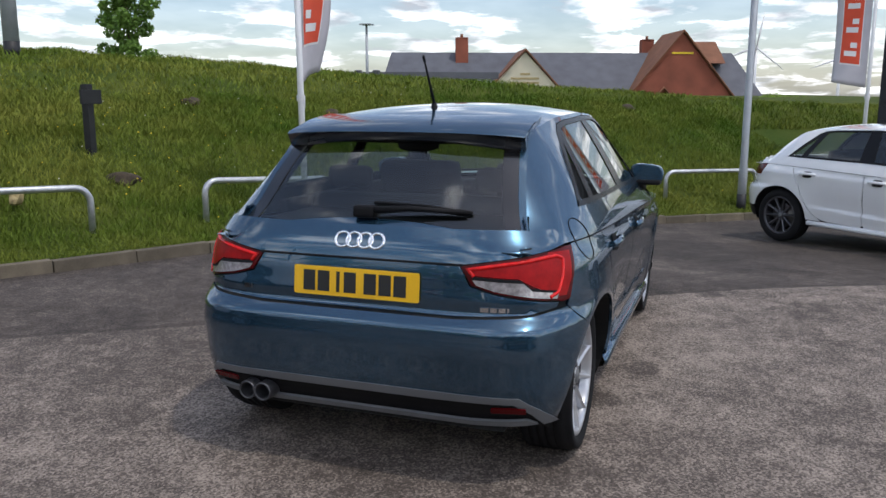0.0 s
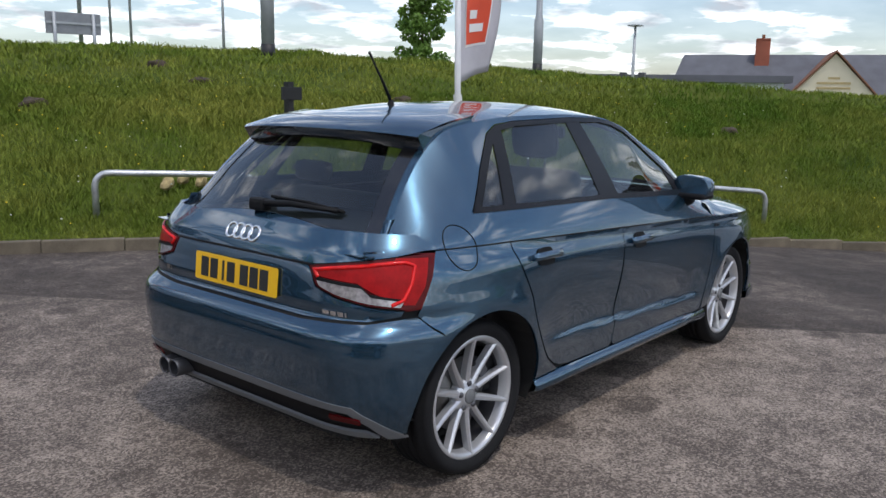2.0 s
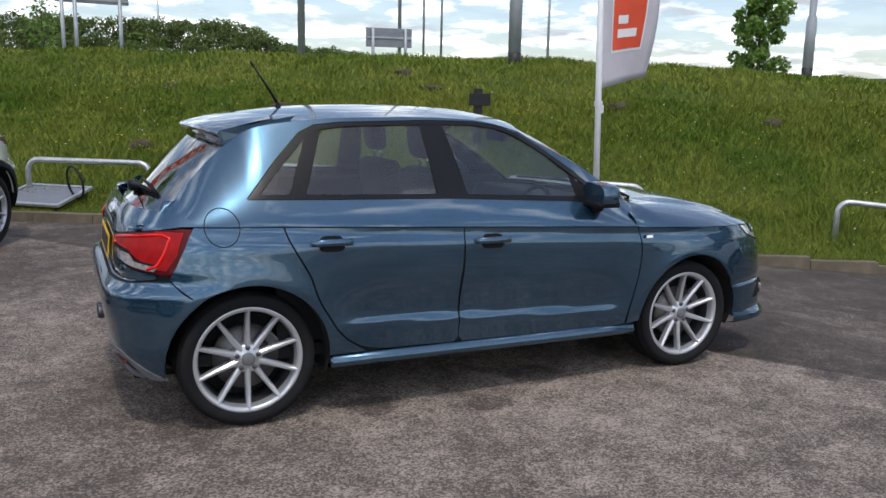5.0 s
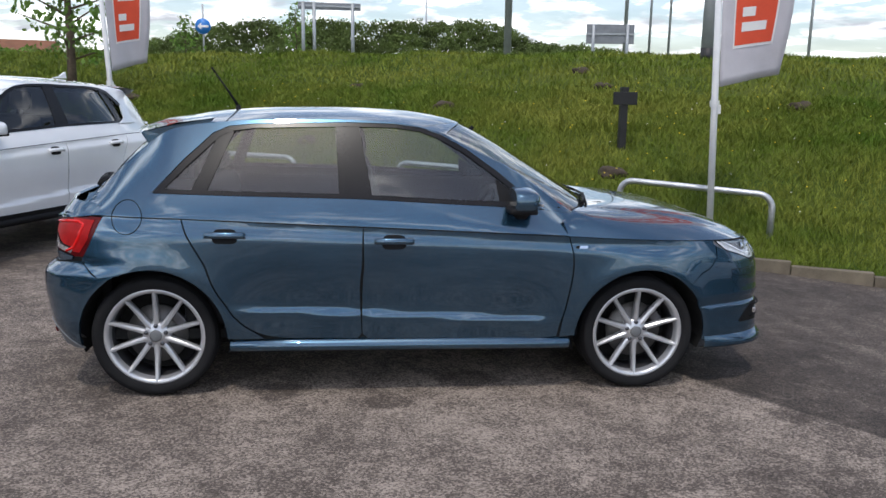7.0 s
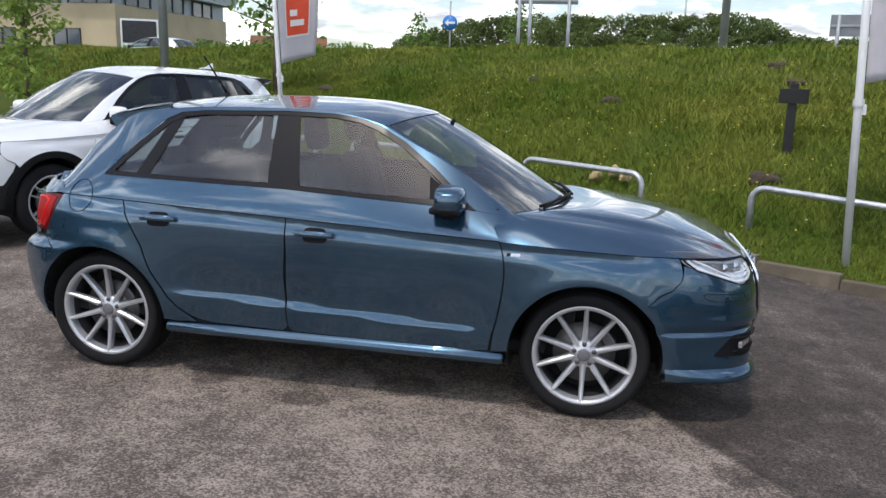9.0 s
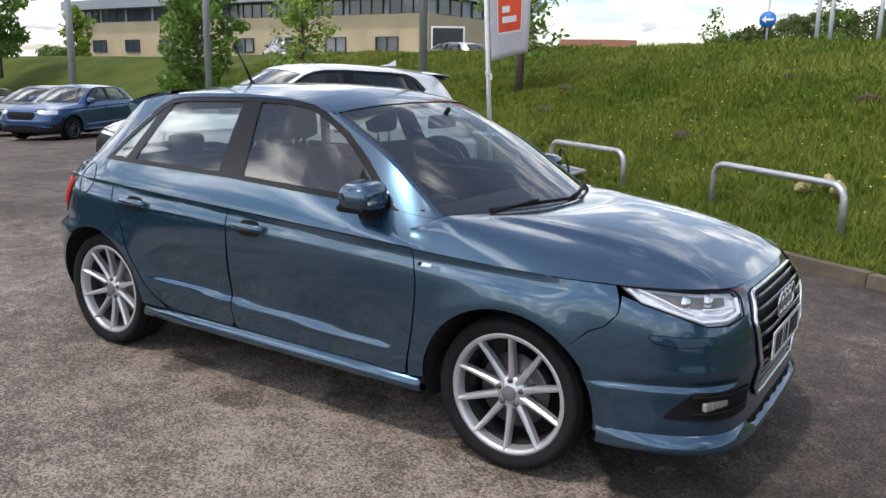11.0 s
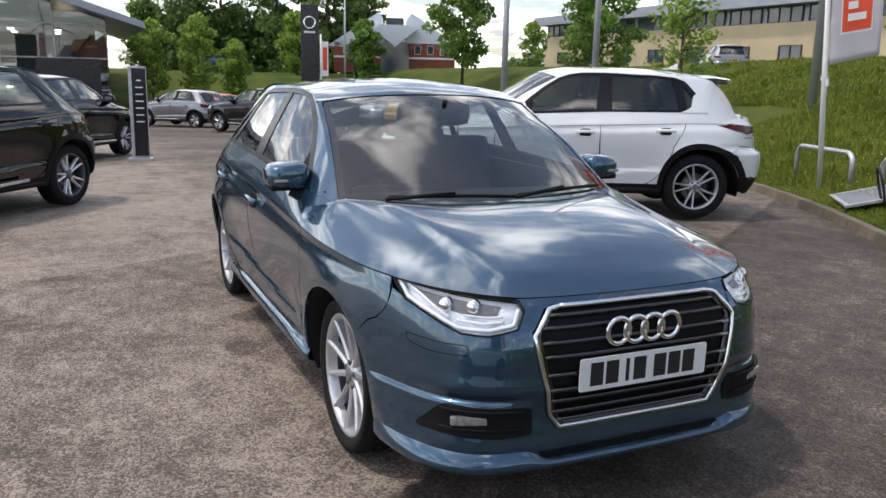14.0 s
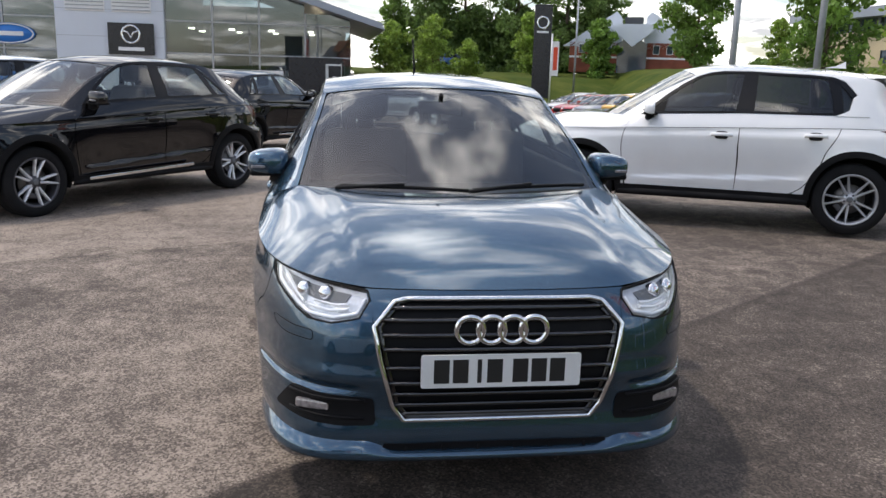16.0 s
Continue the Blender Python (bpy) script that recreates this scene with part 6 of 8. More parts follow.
w_cross = make_wheel("wheel", 10, 0.232, 0.330, M_ALLOYDARK, 0.215, twin=True)
for o in w_cross.children:
    if o.name.startswith("spoke"):
        o.data.materials[0] = M_SILVERLAMP
crossover = plain_car("black_crossover", "glossy black crossover car with a chrome sill strip", M_BLACKPAINT,
                      ((-1.83, -2.00), (-1.2345, -1.294), (1.2345, 1.294), (2.08, 2.15)),
                      ((0.18, 0.21), (0.30, 0.33), (0.645, 0.71), (0.90, 0.98), (1.02, 1.10), (1.45, 1.54)), 1.06, w_cross, M_BLACK)
place_car(crossover, (-5.55, -1.68), (-3.52, -3.24), True, -1.294, 0.85)
for s in (-1, 1):
    part("sill_strip", boxm((0.10, s * 0.922, 0.345), (1.35, 0.012, 0.030), 0.004, Matrix.Rotation(radians(1.5), 3, 'Y')), M_CHROME, crossover)

w_hatch = make_wheel("wheel", 10, 0.225, 0.320, M_ALLOYDARK, 0.205)
hatch = plain_car("white_hatchback", "white family hatchback with dark alloy wheels", M_WHITE,
                  ((-1.83, -2.05), (-1.2345, -1.35), (1.2345, 1.35), (2.08, 2.28)),
                  ((0.18, 0.20), (0.30, 0.32), (0.645, 0.67), (0.90, 0.93), (1.02, 1.04), (1.45, 1.46)), 1.05, w_hatch)
place_car(hatch, (6.22, -1.87), (4.38, -3.85), False, -1.35, 0.84)
hatch.location.z = float(lot_z(6.1))

# rows of parked cars farther off
LOT = (
    (crossover, M_BLACKPAINT, M_BLACKPAINT, -24.2, 4.6, 215, "black small hatchback parked across the car park"),
    (hatch, M_WHITE, M_GREYPAINT, -31.4, 12.2, -60, "grey metallic saloon parked by the bank"),
    (hatch, M_WHITE, M_REDPAINT, -34.1, 12.5, -62, "red car parked by the bank"),
    (hatch, M_WHITE, M_REDPAINT, -36.8, 12.8, -62, "dark red car parked by the bank"),
    (suv, M_WHITE, M_WHITE, -39.4, 13.0, -62, "white car parked by the bank"),
    (hatch, M_WHITE, M_WHITE, -42.3, 13.4, -62, "white car parked by the bank"),
    (hatch, M_WHITE, M_GOLDPAINT, -25.1, 11.5, 102, "golden yellow hatchback with its tail to the lane"),
    (hatch, M_WHITE, M_GREYPAINT, -21.6, 11.2, -70, "grey hatchback beside the yellow one"),
    (hatch, M_WHITE, M_BLUEPAINT, -18.6, 10.4, -70, "blue hatchback in the row by the bank"),
    (crossover, M_BLACKPAINT, M_BLACKPAINT, -12.2, -2.0, 150, "black low car beside the information board"),
    (crossover, M_BLACKPAINT, M_GREYPAINT, -31.0, 2.9, 218, "dark grey crossover parked near the showroom"),
    (suv, M_WHITE, M_SILVERPAINT, -19.6, -2.2, 18, "silver car facing out near the showroom"),
    (hatch, M_WHITE, M_SILVERPAINT, -20.5, -5.0, 15, "silver estate car facing out near the showroom"),
    (hatch, M_WHITE, M_REDPAINT, -38.0, 5.2, 200, "red car far across the car park"),
    (suv, M_WHITE, M_GREYPAINT, -29.5, -6.5, 20, "grey car near the showroom"),
    (crossover, M_BLACKPAINT, M_SILVERPAINT, -7.4, -5.3, -39, "silver car beside the black crossover"),
)
for src, old, paint, x, y, az, label in LOT:
    recoloured(src, old, paint, Matrix.Translation((x, y, float(lot_z(x)))) @ Matrix.Rotation(radians(az), 4, 'Z'), label)
for w in (w_suv, w_cross, w_hatch):
    forget(w)


# ---- along the kerb: hoops, post, flags, lamp posts ----
def at_sn(s, n):
    p = SD * s + ND * n
    return Vector((p.x, p.y, float(bank_z(p.x, p.y))))


for s0, s1 in ((-8.35, -6.85), (-6.10, -4.60), (-3.10, -1.55), (-0.40, 1.15), (3.30, 5.10), (7.05, 8.70)):
    a, b = at_sn(s0, float(kerb_n(s0)) + 0.82), at_sn(s1, float(kerb_n(s1)) + 0.82)
    root = tagged(empty("hoop_barrier", Matrix.Translation((a + b) / 2)), "galvanised steel hoop barrier set in the grass", "barrier", "hoop barriers along the kerb")
    o = (a + b) / 2
    d = (b - a).normalized()
    h = 0.44
    pts = [a - o + Vector((0, 0, -0.15)), a - o + Vector((0, 0, h - 0.14))]
    for k in range(1, 7):
        t = radians(90 * k / 6)
        pts.append(a - o + Vector((0, 0, h - 0.14)) + d * 0.14 * (1 - math.cos(t)) + Vector((0, 0, 0.14 * math.sin(t))))
    for k in range(0, 7):
        t = radians(90 - 90 * k / 6)
        pts.append(b - o + Vector((0, 0, h - 0.14)) - d * 0.14 * (1 - math.cos(t)) + Vector((0, 0, 0.14 * math.sin(t))))
    pts.append(b - o + Vector((0, 0, -0.15)))
    part("bent_tube", tubem(pts, 0.033, 14), M_GALV, root)

# black marker post with a short board
post = tagged(empty("marker_post", Matrix.Translation((3.46, 6.05, float(bank_z(3.46, 6.05))))), "black wooden marker post with a small board", "post")
part("post", boxm((0, 0, 0.38), (0.095, 0.095, 0.90), 0.006), M_POSTBLACK, post)
part("board", boxm((0, -0.055, 0.68), (0.33, 0.03, 0.17), 0.006), M_POSTBLACK, post)


def flag_on_pole(x, y, az, width, wave, label, lean=(0, 0)):
    z = float(bank_z(x, y))
    root = tagged(empty("advertising_flag", Matrix.Translation((x, y, z)) @ Matrix.Rotation(radians(lean[0]), 4, 'Y') @ Matrix.Rotation(radians(-lean[1]), 4, 'X')), label, "flag", "flags along the kerb")
    part("pole", tubem([(0, 0, -0.1), (0, 0, 1.55), (0, 0, 5.2)], [0.034, 0.034, 0.026], 14), M_POLEWHITE, root)
    r = Matrix.Rotation(radians(az), 4, 'Z')
    part("cross_arm", tubem([r @ Vector((0, 0, 5.15)), r @ Vector((width, 0, 5.15))], 0.014, 8), M_POLEWHITE, root)
    cl = bmesh.new()
    lathe(cl, [(0.045, -0.03), (0.048, 0.03)], 16, Matrix.Translation((0, 0, 1.42)))
    box(cl, (0.04, 0, 1.36), (0.05, 0.03, 0.09), 0.008)
    part("clamp", cl, M_POLEWHITE, root)

    def cloth(u, v, lift=0.0):
        """u across 0..1, v upwards 0..1."""
        zz = 1.58 + 3.5 * v + 0.10 * (1 - v)**3 * u
        sway = wave * math.sin(2.6 * u + 5 * v) * u * (0.4 + 0.6 * (1 - v)) + 0.05 * math.sin(9 * v + 3 * u) * u
        return r @ Vector((0.045 + width * u * (1 - 0.10 * (1 - v)), sway + lift, zz))
    nu, nv = 12, 40
    def sheet(u0, u1, v0, v1, lift):
        vs = [cloth(u0 + (u1 - u0) * i / nu, v0 + (v1 - v0) * j / nv, lift) for j in range(nv + 1) for i in range(nu + 1)]
        fs = [(j * (nu + 1) + i, j * (nu + 1) + i + 1, (j + 1) * (nu + 1) + i + 1, (j + 1) * (nu + 1) + i) for j in range(nv) for i in range(nu)]
        return vs, fs
    v, f = sheet(0, 1, 0, 1, 0)
    fl = raw("cloth", v, f, M_FLAG, root, smooth=True)
    sol = fl.modifiers.new("thickness", 'SOLIDIFY')
    sol.thickness = 0.003
    for lift in (-0.006, 0.006):
        v, f = sheet(0.20, 0.82, 0.10, 0.86, lift)
        raw("white_border", v, f, M_FLAGWHITE, fl, smooth=True)
        v, f = sheet(0.225, 0.795, 0.108, 0.852, lift * 1.6)
        raw("red_panel", v, f, M_FLAGRED, fl, smooth=True)
        for k in range(6):
            b0 = 0.145 + k * 0.117
            v, f = sheet(0.33, 0.69, b0, b0 + 0.026, lift * 2.2)
            raw("letter_bar", v, f, M_FLAGWHITE, fl, smooth=True)
            v, f = sheet(0.33, 0.52, b0 + 0.042, b0 + 0.068, lift * 2.2)
            raw("letter_bar", v, f, M_FLAGWHITE, fl, smooth=True)
    return root


flag_on_pole(3.44, 3.12, 8, 0.80, 0.10, "grey flag with an orange-red panel on a white pole", (-2.8, -1.0))
flag_on_pole(-3.45, 7.25, 38, 0.62, 0.16, "grey flag with a red panel on a pole by the kerb", (-1.8, -3.4))
flag_on_pole(11.5, -3.4, 75, 0.60, 0.12, "grey flag on a white pole beyond the white hatchback")


def lamp_post(x, y, h, r0, r1, label, z=None, head=True, sleeve=0.0, az=0):
    z = float(bank_z(x, y)) if z is None else z
    root = tagged(empty("lamp_post", Matrix.Translation((x, y, z))), label, "lamp post", "lamp posts")
    pts, rad = [(0, 0, -0.2)], [r0]
    if sleeve:
        pts += [(0, 0, sleeve), (0, 0, sleeve + 0.15)]
        rad += [r0, r1 * 1.15]
    pts.append((0, 0, h)); rad.append(r1)
    part("column", tubem(pts, rad, 14), M_POLEGREY, root)
    if sleeve:
        part("dark_base", tubem([(0, 0, -0.1), (0, 0, 0.22)], r0 + 0.004, 14), M_POSTBLACK, root)
    if head:
        m = Matrix.Rotation(radians(az), 3, 'Z')
        part("lamp_arm", tubem([(0, 0, h), m @ Vector((0.5, 0, h + 0.12))], 0.03, 8), M_POLEGREY, root)
        part("lantern", boxm(m @ Vector((0.75, 0, h + 0.14)), (0.6, 0.22, 0.10), 0.04, m), M_POLEGREY, root)
    return root


lamp_post(9.25, -1.45, 6.0, 0.068, 0.050, "grey steel lamp post behind the kerb", sleeve=0.55)
lamp_post(6.6, 10.5, 7.0, 0.13, 0.10, "thick grey lamp column on the bank", head=True, sleeve=1.6)
lamp_post(11.6, 7.6, 7.0, 0.10, 0.06, "grey lamp column on the bank", sleeve=1.1)
lamp_post(-24.3, 14.0, 8.0, 0.13, 0.10, "grey lamp column with a camera box")
lamp_post(-13.3, 10.5, 8.0, 0.085, 0.07, "grey lamp post on the bank")
lamp_post(-8.4, 12.6, 8.0, 0.10, 0.085, "thick grey lamp column on the bank")
lamp_post(24.1, 36.9, 10.0, 0.09, 0.05, "tall thin street lamp by the road", z=1.6)
lamp_post(10.0, 100.0, 11.0, 0.15, 0.09, "distant street lamp by the road", z=2.4)
lamp_post(4.0, 17.0, 9.0, 0.10, 0.08, "street lamp column on the verge")
lamp_post(9.6, 24.0, 9.0, 0.07, 0.06, "street lamp column by the road sign", z=2.3)
lamp_post(-44, 40, 10.0, 0.12, 0.08, "street lamp by the office", z=2.2)
lamp_post(-46, 14.6, 6.0, 0.07, 0.05, "thin lamp post near the dealer totem", z=0.6)


# ---- trees and bushes ----
def leaf_mass(name, centres, count, leaf, material, parent, seed, label="", kind=""):
    """Many small leaves scattered about clump centres (x, y, z, radius)."""
    rng = np.random.default_rng(seed)
    C = np.array(centres)
    pick = rng.choice(len(C), count, p=C[:, 3]**2 / np.sum(C[:, 3]**2))
    d = rng.normal(0, 1, (count, 3))
    d /= np.linalg.norm(d, axis=1, keepdims=True)
    r = rng.uniform(0.35, 1.0, (count, 1))**0.6
    P = C[pick, :3] + d * r * C[pick, 3:4] * np.array([1, 1, 0.8])
    a = rng.normal(0, 1, (count, 3)); a /= np.linalg.norm(a, axis=1, keepdims=True)
    b = np.cross(a, rng.normal(0, 1, (count, 3))); b /= np.maximum(np.linalg.norm(b, axis=1, keepdims=True), 1e-6)
    s = leaf * rng.uniform(0.6, 1.3, (count, 1))
    V = np.stack([P - a * s, P + b * s * 0.55, P + a * s, P - b * s * 0.55], 1).reshape(-1, 3)
    me = bpy.data.meshes.new(name)
    me.vertices.add(count * 4)
    me.vertices.foreach_set("co", V.ravel())
    me.loops.add(count * 4)
    me.loops.foreach_set("vertex_index", np.arange(count * 4, dtype=np.int32))
    me.polygons.add(count)
    me.polygons.foreach_set("loop_start", np.arange(0, count * 4, 4, dtype=np.int32))
    me.materials.append(material)
    me.update(calc_edges=True)
    ob = new(name, me)
    if parent is not None:
        ob.parent = parent
    return ob


def tree(x, y, z, h, spread, leaves, material, seed, label, leaf=0.09, bare=0.22, cone=False, thick=0.012):
    rng = random.Random(seed)
    root = tagged(empty("tree", Matrix.Translation((x, y, z))), label, "tree")
    bm = bmesh.new()
    tube(bm, [(0, 0, -0.2), (0.03 * h * 0.2, 0, h * 0.3), (0, 0.02 * h * 0.3, h * 0.62), (0.0, 0, h * 0.92)], [h * thick * 1.3, h * thick, h * thick * 0.6, h * thick * 0.2], 8)
    cl = []
    n = 26
    for i in range(n):
        t = bare + (0.97 - bare) * (i + rng.random() * 0.6) / n
        az = i * 2.4 + rng.uniform(-0.4, 0.4)
        prof = (1.05 - t) * 1.25 if cone else math.sin(math.pi * min(1, 0.18 + 0.86 * (t - bare) / (1 - bare)))**0.7
        ln = spread * prof * rng.uniform(0.35, 0.85)
        e = Vector((math.cos(az) * ln, math.sin(az) * ln, h * t + ln * 0.28))
        tube(bm, [(0, 0, h * t * 0.94), e * 0.5 + Vector((0, 0, h * t * 0.47)), e], [h * thick * 0.35, h * thick * 0.22, h * thick * 0.08], 5)
        for k in (0.45, 0.75, 1.0):
            q = Vector((0, 0, h * t * 0.94)) * (1 - k) + e * k
            cl.append((q.x + rng.uniform(-0.1, 0.1) * spread, q.y + rng.uniform(-0.1, 0.1) * spread, q.z + rng.uniform(-0.05, 0.1) * spread, spread * rng.uniform(0.14, 0.30)))
    part("trunk", bm, M_BARK, root)
    leaf_mass("crown", cl, leaves, leaf, material, root, seed)
    return root


def hedge(name, x0, y0, x1, y1, z, h, deep, count, leaf, material, seed, label):
    rng = random.Random(seed)
    cl = []
    n = int(Vector((x1 - x0, y1 - y0)).length / (deep * 0.09)) + 2
    for i in range(n):
        t = i / (n - 1)
        u = t * Vector((x1 - x0, y1 - y0)).length / deep
        hh = h * (0.72 + 0.13 * noise.noise(Vector((u * 0.35, seed, 0))) + 0.13 * noise.noise(Vector((u * 1.3, seed, 5))) + rng.uniform(-0.03, 0.06))
        for k in range(8):
            q = (k + rng.random()) / 8
            cl.append((x0 + (x1 - x0) * t + rng.uniform(-1, 1) * deep * 0.25, y0 + (y1 - y0) * t + rng.uniform(-1, 1) * deep * 0.45, z + hh * q, deep * rng.uniform(0.14, 0.24)))
    ob = leaf_mass(name, cl, count, leaf, material, None, seed)
    return tagged(ob, label, "bushes", kind="stuff")


RIDGE_X = (-14.5, -13, -11.2, -8.5, -5.3, -2, 3.5, 6.5, 9.6, 12.4, 13.6, 15, 17, 21.5, 24)
RIDGE_Z = (4.6, 5.0, 5.5, 6.15, 6.4, 6.5, 6.5, 6.6, 6.9, 6.3, 5.5, 5.2, 5.2, 4.8, 4.5)


def ridge(name, count, seed, label):
    """Low wood whose crest rises in the middle and falls away to both ends."""
    rng = random.Random(seed)
    cl = []
    for i in range(4200):
        x = rng.uniform(-14.5, 24)
        q = rng.random()
        top_z = float(np.interp(x, RIDGE_X, RIDGE_Z)) - 0.35 + 0.28 * noise.noise(Vector((x * 0.9, 3.0, 0))) + 0.22 * noise.noise(Vector((x * 2.3, 8.0, 0)))
        cl.append((x, 56 + 2.6 * (q - 0.5) + rng.uniform(-0.5, 0.5), 1.6 + (top_z - 1.6) * (0.12 + 0.88 * q), rng.uniform(0.22, 0.50)))
    ob = leaf_mass(name, cl, count, 0.10, M_RIDGE, None, seed)
    return tagged(ob, label, "trees", kind="stuff")


tree(38, 34.5, 1.4, 9.0, 2.3, 9000, M_LEAF, 11, "tall leafy green tree beyond the bank", 0.15, 0.06)
tree(-5.4, 11.7, float(bank_z(-5.4, 11.7)), 4.2, 1.5, 1300, M_LEAF, 13, "thin young tree on top of the bank", 0.075, 0.2, thick=0.018)
tree(-10.5, 10.8, float(bank_z(-10.5, 10.8)), 3.6, 1.0, 1700, M_LEAF2, 14, "slender young tree in light green leaf", 0.07, 0.12)
tree(-15.3, 11.9, float(bank_z(-15.3, 11.9)), 5.0, 1.45, 6500, M_LEAF, 15, "young green tree on the bank", 0.085, 0.12)
tree(-35.4, 17.6, 1.2, 6.2, 2.1, 8000, M_LEAF, 16, "round green tree on the bank", 0.12, 0.14)
tree(-41.5, 25.5, 1.6, 3.4, 1.2, 1800, M_LEAF2, 17, "small green tree beside the mast", 0.12, 0.1)
tree(-2.1, 28.0, 2.2, 2.4, 0.9, 350, M_LEAF, 18, "thin sapling on the skyline", 0.08, 0.15)
tree(-6.6, 30.0, 2.2, 2.0, 0.8, 400, M_LEAF, 19, "thin sapling on the skyline", 0.08, 0.1)
for i, (x, y, h, sp, mt) in enumerate(((-78, 9.5, 11, 3.4, M_LEAF3), (-80, 13.0, 15, 4.4, M_LEAF3), (-78, 18.0, 16, 4.4, M_LEAF3), (-76, 22.5, 15, 4.2, M_LEAF3), (-74, 25.5, 12, 3.2, M_LEAF3), (-82, 6.0, 8, 2.8, M_LEAF), (-62, 15.8, 5.2, 2.2, M_LEAF2), (-58.5, 20.3, 4.6, 1.8, M_LEAF))):
    tree(x, y, 1.0, h, sp, 6000, mt, 30 + i, "tall leafy tree behind the car park" if h > 10 else "young leafy tree beside the brick building", 0.24 if h > 10 else 0.15, 0.05)
for i, (x, y, h, sp) in enumerate(((-45.6, 3.1, 4.4, 1.5), (-45.3, 5.6, 4.8, 1.6), (-48.0, 8.2, 3.6, 1.3))):
    tree(x, y, -0.2, h, sp, 4500, M_LEAF2, 50 + i, "young tree in light green leaf beside the showroom", 0.11, 0.10)
ridge("wooded_ridge", 150000, 5, "continuous bank of mixed olive green trees and scrub beyond the road")
hedge("wooded_ridge", -82, 7, -75, 28, 0.5, 8.5, 5.0, 40000, 0.26, M_LEAF3, 15, "dense dark green wood behind the totem sign")
hedge("bushes", 20, 112, 75, 78, 2.0, 3.2, 4.0, 8000, 0.32, M_LEAF3, 7, "distant dark hedge and conifers")
hedge("bushes", -24, 44, -13, 46, 1.9, 2.0, 1.6, 4500, 0.14, M_LEAF, 8, "low shrubs on the skyline")
hedge("bushes", 24, 24, 30, 20, 0.9, 1.0, 1.0, 1500, 0.10, M_LEAF3, 9, "small dark shrub near the low building")
hedge("bushes", 66, -3, 71, -6, 0.0, 1.9, 1.8, 3200, 0.14, M_LEAF2, 10, "shrubs beside the inn")
hedge("bushes", -52, 30, -46, 28, 1.6, 1.5, 1.4, 2600, 0.14, M_LEAF3, 12, "shrubs below the office")

# the grass rises behind the far row of cars
xs_, ys_ = np.concatenate([np.linspace(-44.6, -57, 26), np.linspace(-60, -110, 12)]), np.linspace(1.2, 34, 60)
vs_ = [(x - 1.2 * math.sin(0.35 * y), y, float(np.interp(-x, (44.6, 47, 56, 70, 110), (-1.35, -1.0, 1.2, 1.5, 1.6))) + 0.07 * math.sin(1.1 * x + 0.5 * y) * math.sin(0.8 * y)) for x in xs_ for y in ys_]
k_ = len(ys_)
fs2 = [(i * k_ + j, (i + 1) * k_ + j, (i + 1) * k_ + j + 1, i * k_ + j + 1) for i in range(len(xs_) - 1) for j in range(k_ - 1)]
tagged(raw("far_grass_bank", vs_, fs2, M_TURF, smooth=True), "mown green bank behind the far parked cars", "grass bank", kind="structure")

# bare molehills, flower heads, litter on the bank
rng = random.Random(8)
for s, d in ((-9.5, 3.2), (-7.0, 5.6), (-4.6, 4.4), (-2.6, 6.0), (-1.0, 2.2), (0.6, 5.2), (3.0, 4.8), (6.2, 4.0), (-5.8, 2.6), (-10.8, 4.6), (-3.4, 7.0), (9.5, 5.0)):
    p = at_sn(s, float(kerb_n(s)) + d)
    bm = bmesh.new()
    bmesh.ops.create_icosphere(bm, subdivisions=3, radius=0.15)
    for v in bm.verts:
        k = 1 + 0.35 * noise.noise(v.co * 9 + Vector((s, d, 0)))
        v.co = Vector((v.co.x * k * 1.25, v.co.y * k * 1.1, max(v.co.z * k * 0.62, -0.05)))
    ob = tagged(part("molehill", bm, M_MOLE, smooth=True), "small heap of bare brown earth in the grass", "molehill", "molehills on the bank")
    ob.location = p
for nm, mt, cnt, r, seed, lab in (("dandelions", M_DANDELION, 170, 0.013, 21, "scattered yellow flower heads in the grass"), ("seed_heads", M_DAISY, 90, 0.012, 22, "scattered pale flower heads in the grass")):
    rg = np.random.default_rng(seed)
    vs, fs = [], []
    for i in range(cnt):
        c = rg.normal(0, 1.0, 2) if i % 3 else rg.uniform(-1, 1, 2) * 3
        s = rg.choice((-8.0, -6.2, -3.5, -1.0, 2.0, 5.0)) + c[0]
        dd_ = abs(rg.choice((1.5, 3.0, 4.5, 2.2)) + c[1]) + 0.2
        p = at_sn(s, float(kerb_n(s)) + dd_) + Vector((0, 0, rg.uniform(0.10, 0.2)))
        k = len(vs)
        vs += [p + Vector((r, 0, 0)), p + Vector((0, r, 0)), p + Vector((-r, 0, 0)), p + Vector((0, -r, 0)), p + Vector((0, 0, r * 0.7)), p + Vector((0, 0, -r * 0.7))]
        fs += [(k, k + 1, k + 4), (k + 1, k + 2, k + 4), (k + 2, k + 3, k + 4), (k + 3, k, k + 4), (k + 1, k, k + 5), (k + 2, k + 1, k + 5), (k + 3, k + 2, k + 5), (k, k + 3, k + 5)]
    tagged(raw(nm, vs, fs, mt), lab, "flowers", kind="stuff")
for s, d in ((-2.35, 1.5), (-2.15, 1.42), (-2.5, 1.36)):
    p = at_sn(s, float(kerb_n(s)) + d)
    bm = bmesh.new()
    bmesh.ops.create_icosphere(bm, subdivisions=2, radius=0.07)
    for v in bm.verts:
        v.co = v.co * (1 + 0.7 * noise.noise(v.co * 14 + p))
    ob = tagged(part("dry_litter", bm, M_STRAW), "crumpled straw-coloured litter lying in the grass", "litter")
    ob.location = p + Vector((0, 0, 0.12))

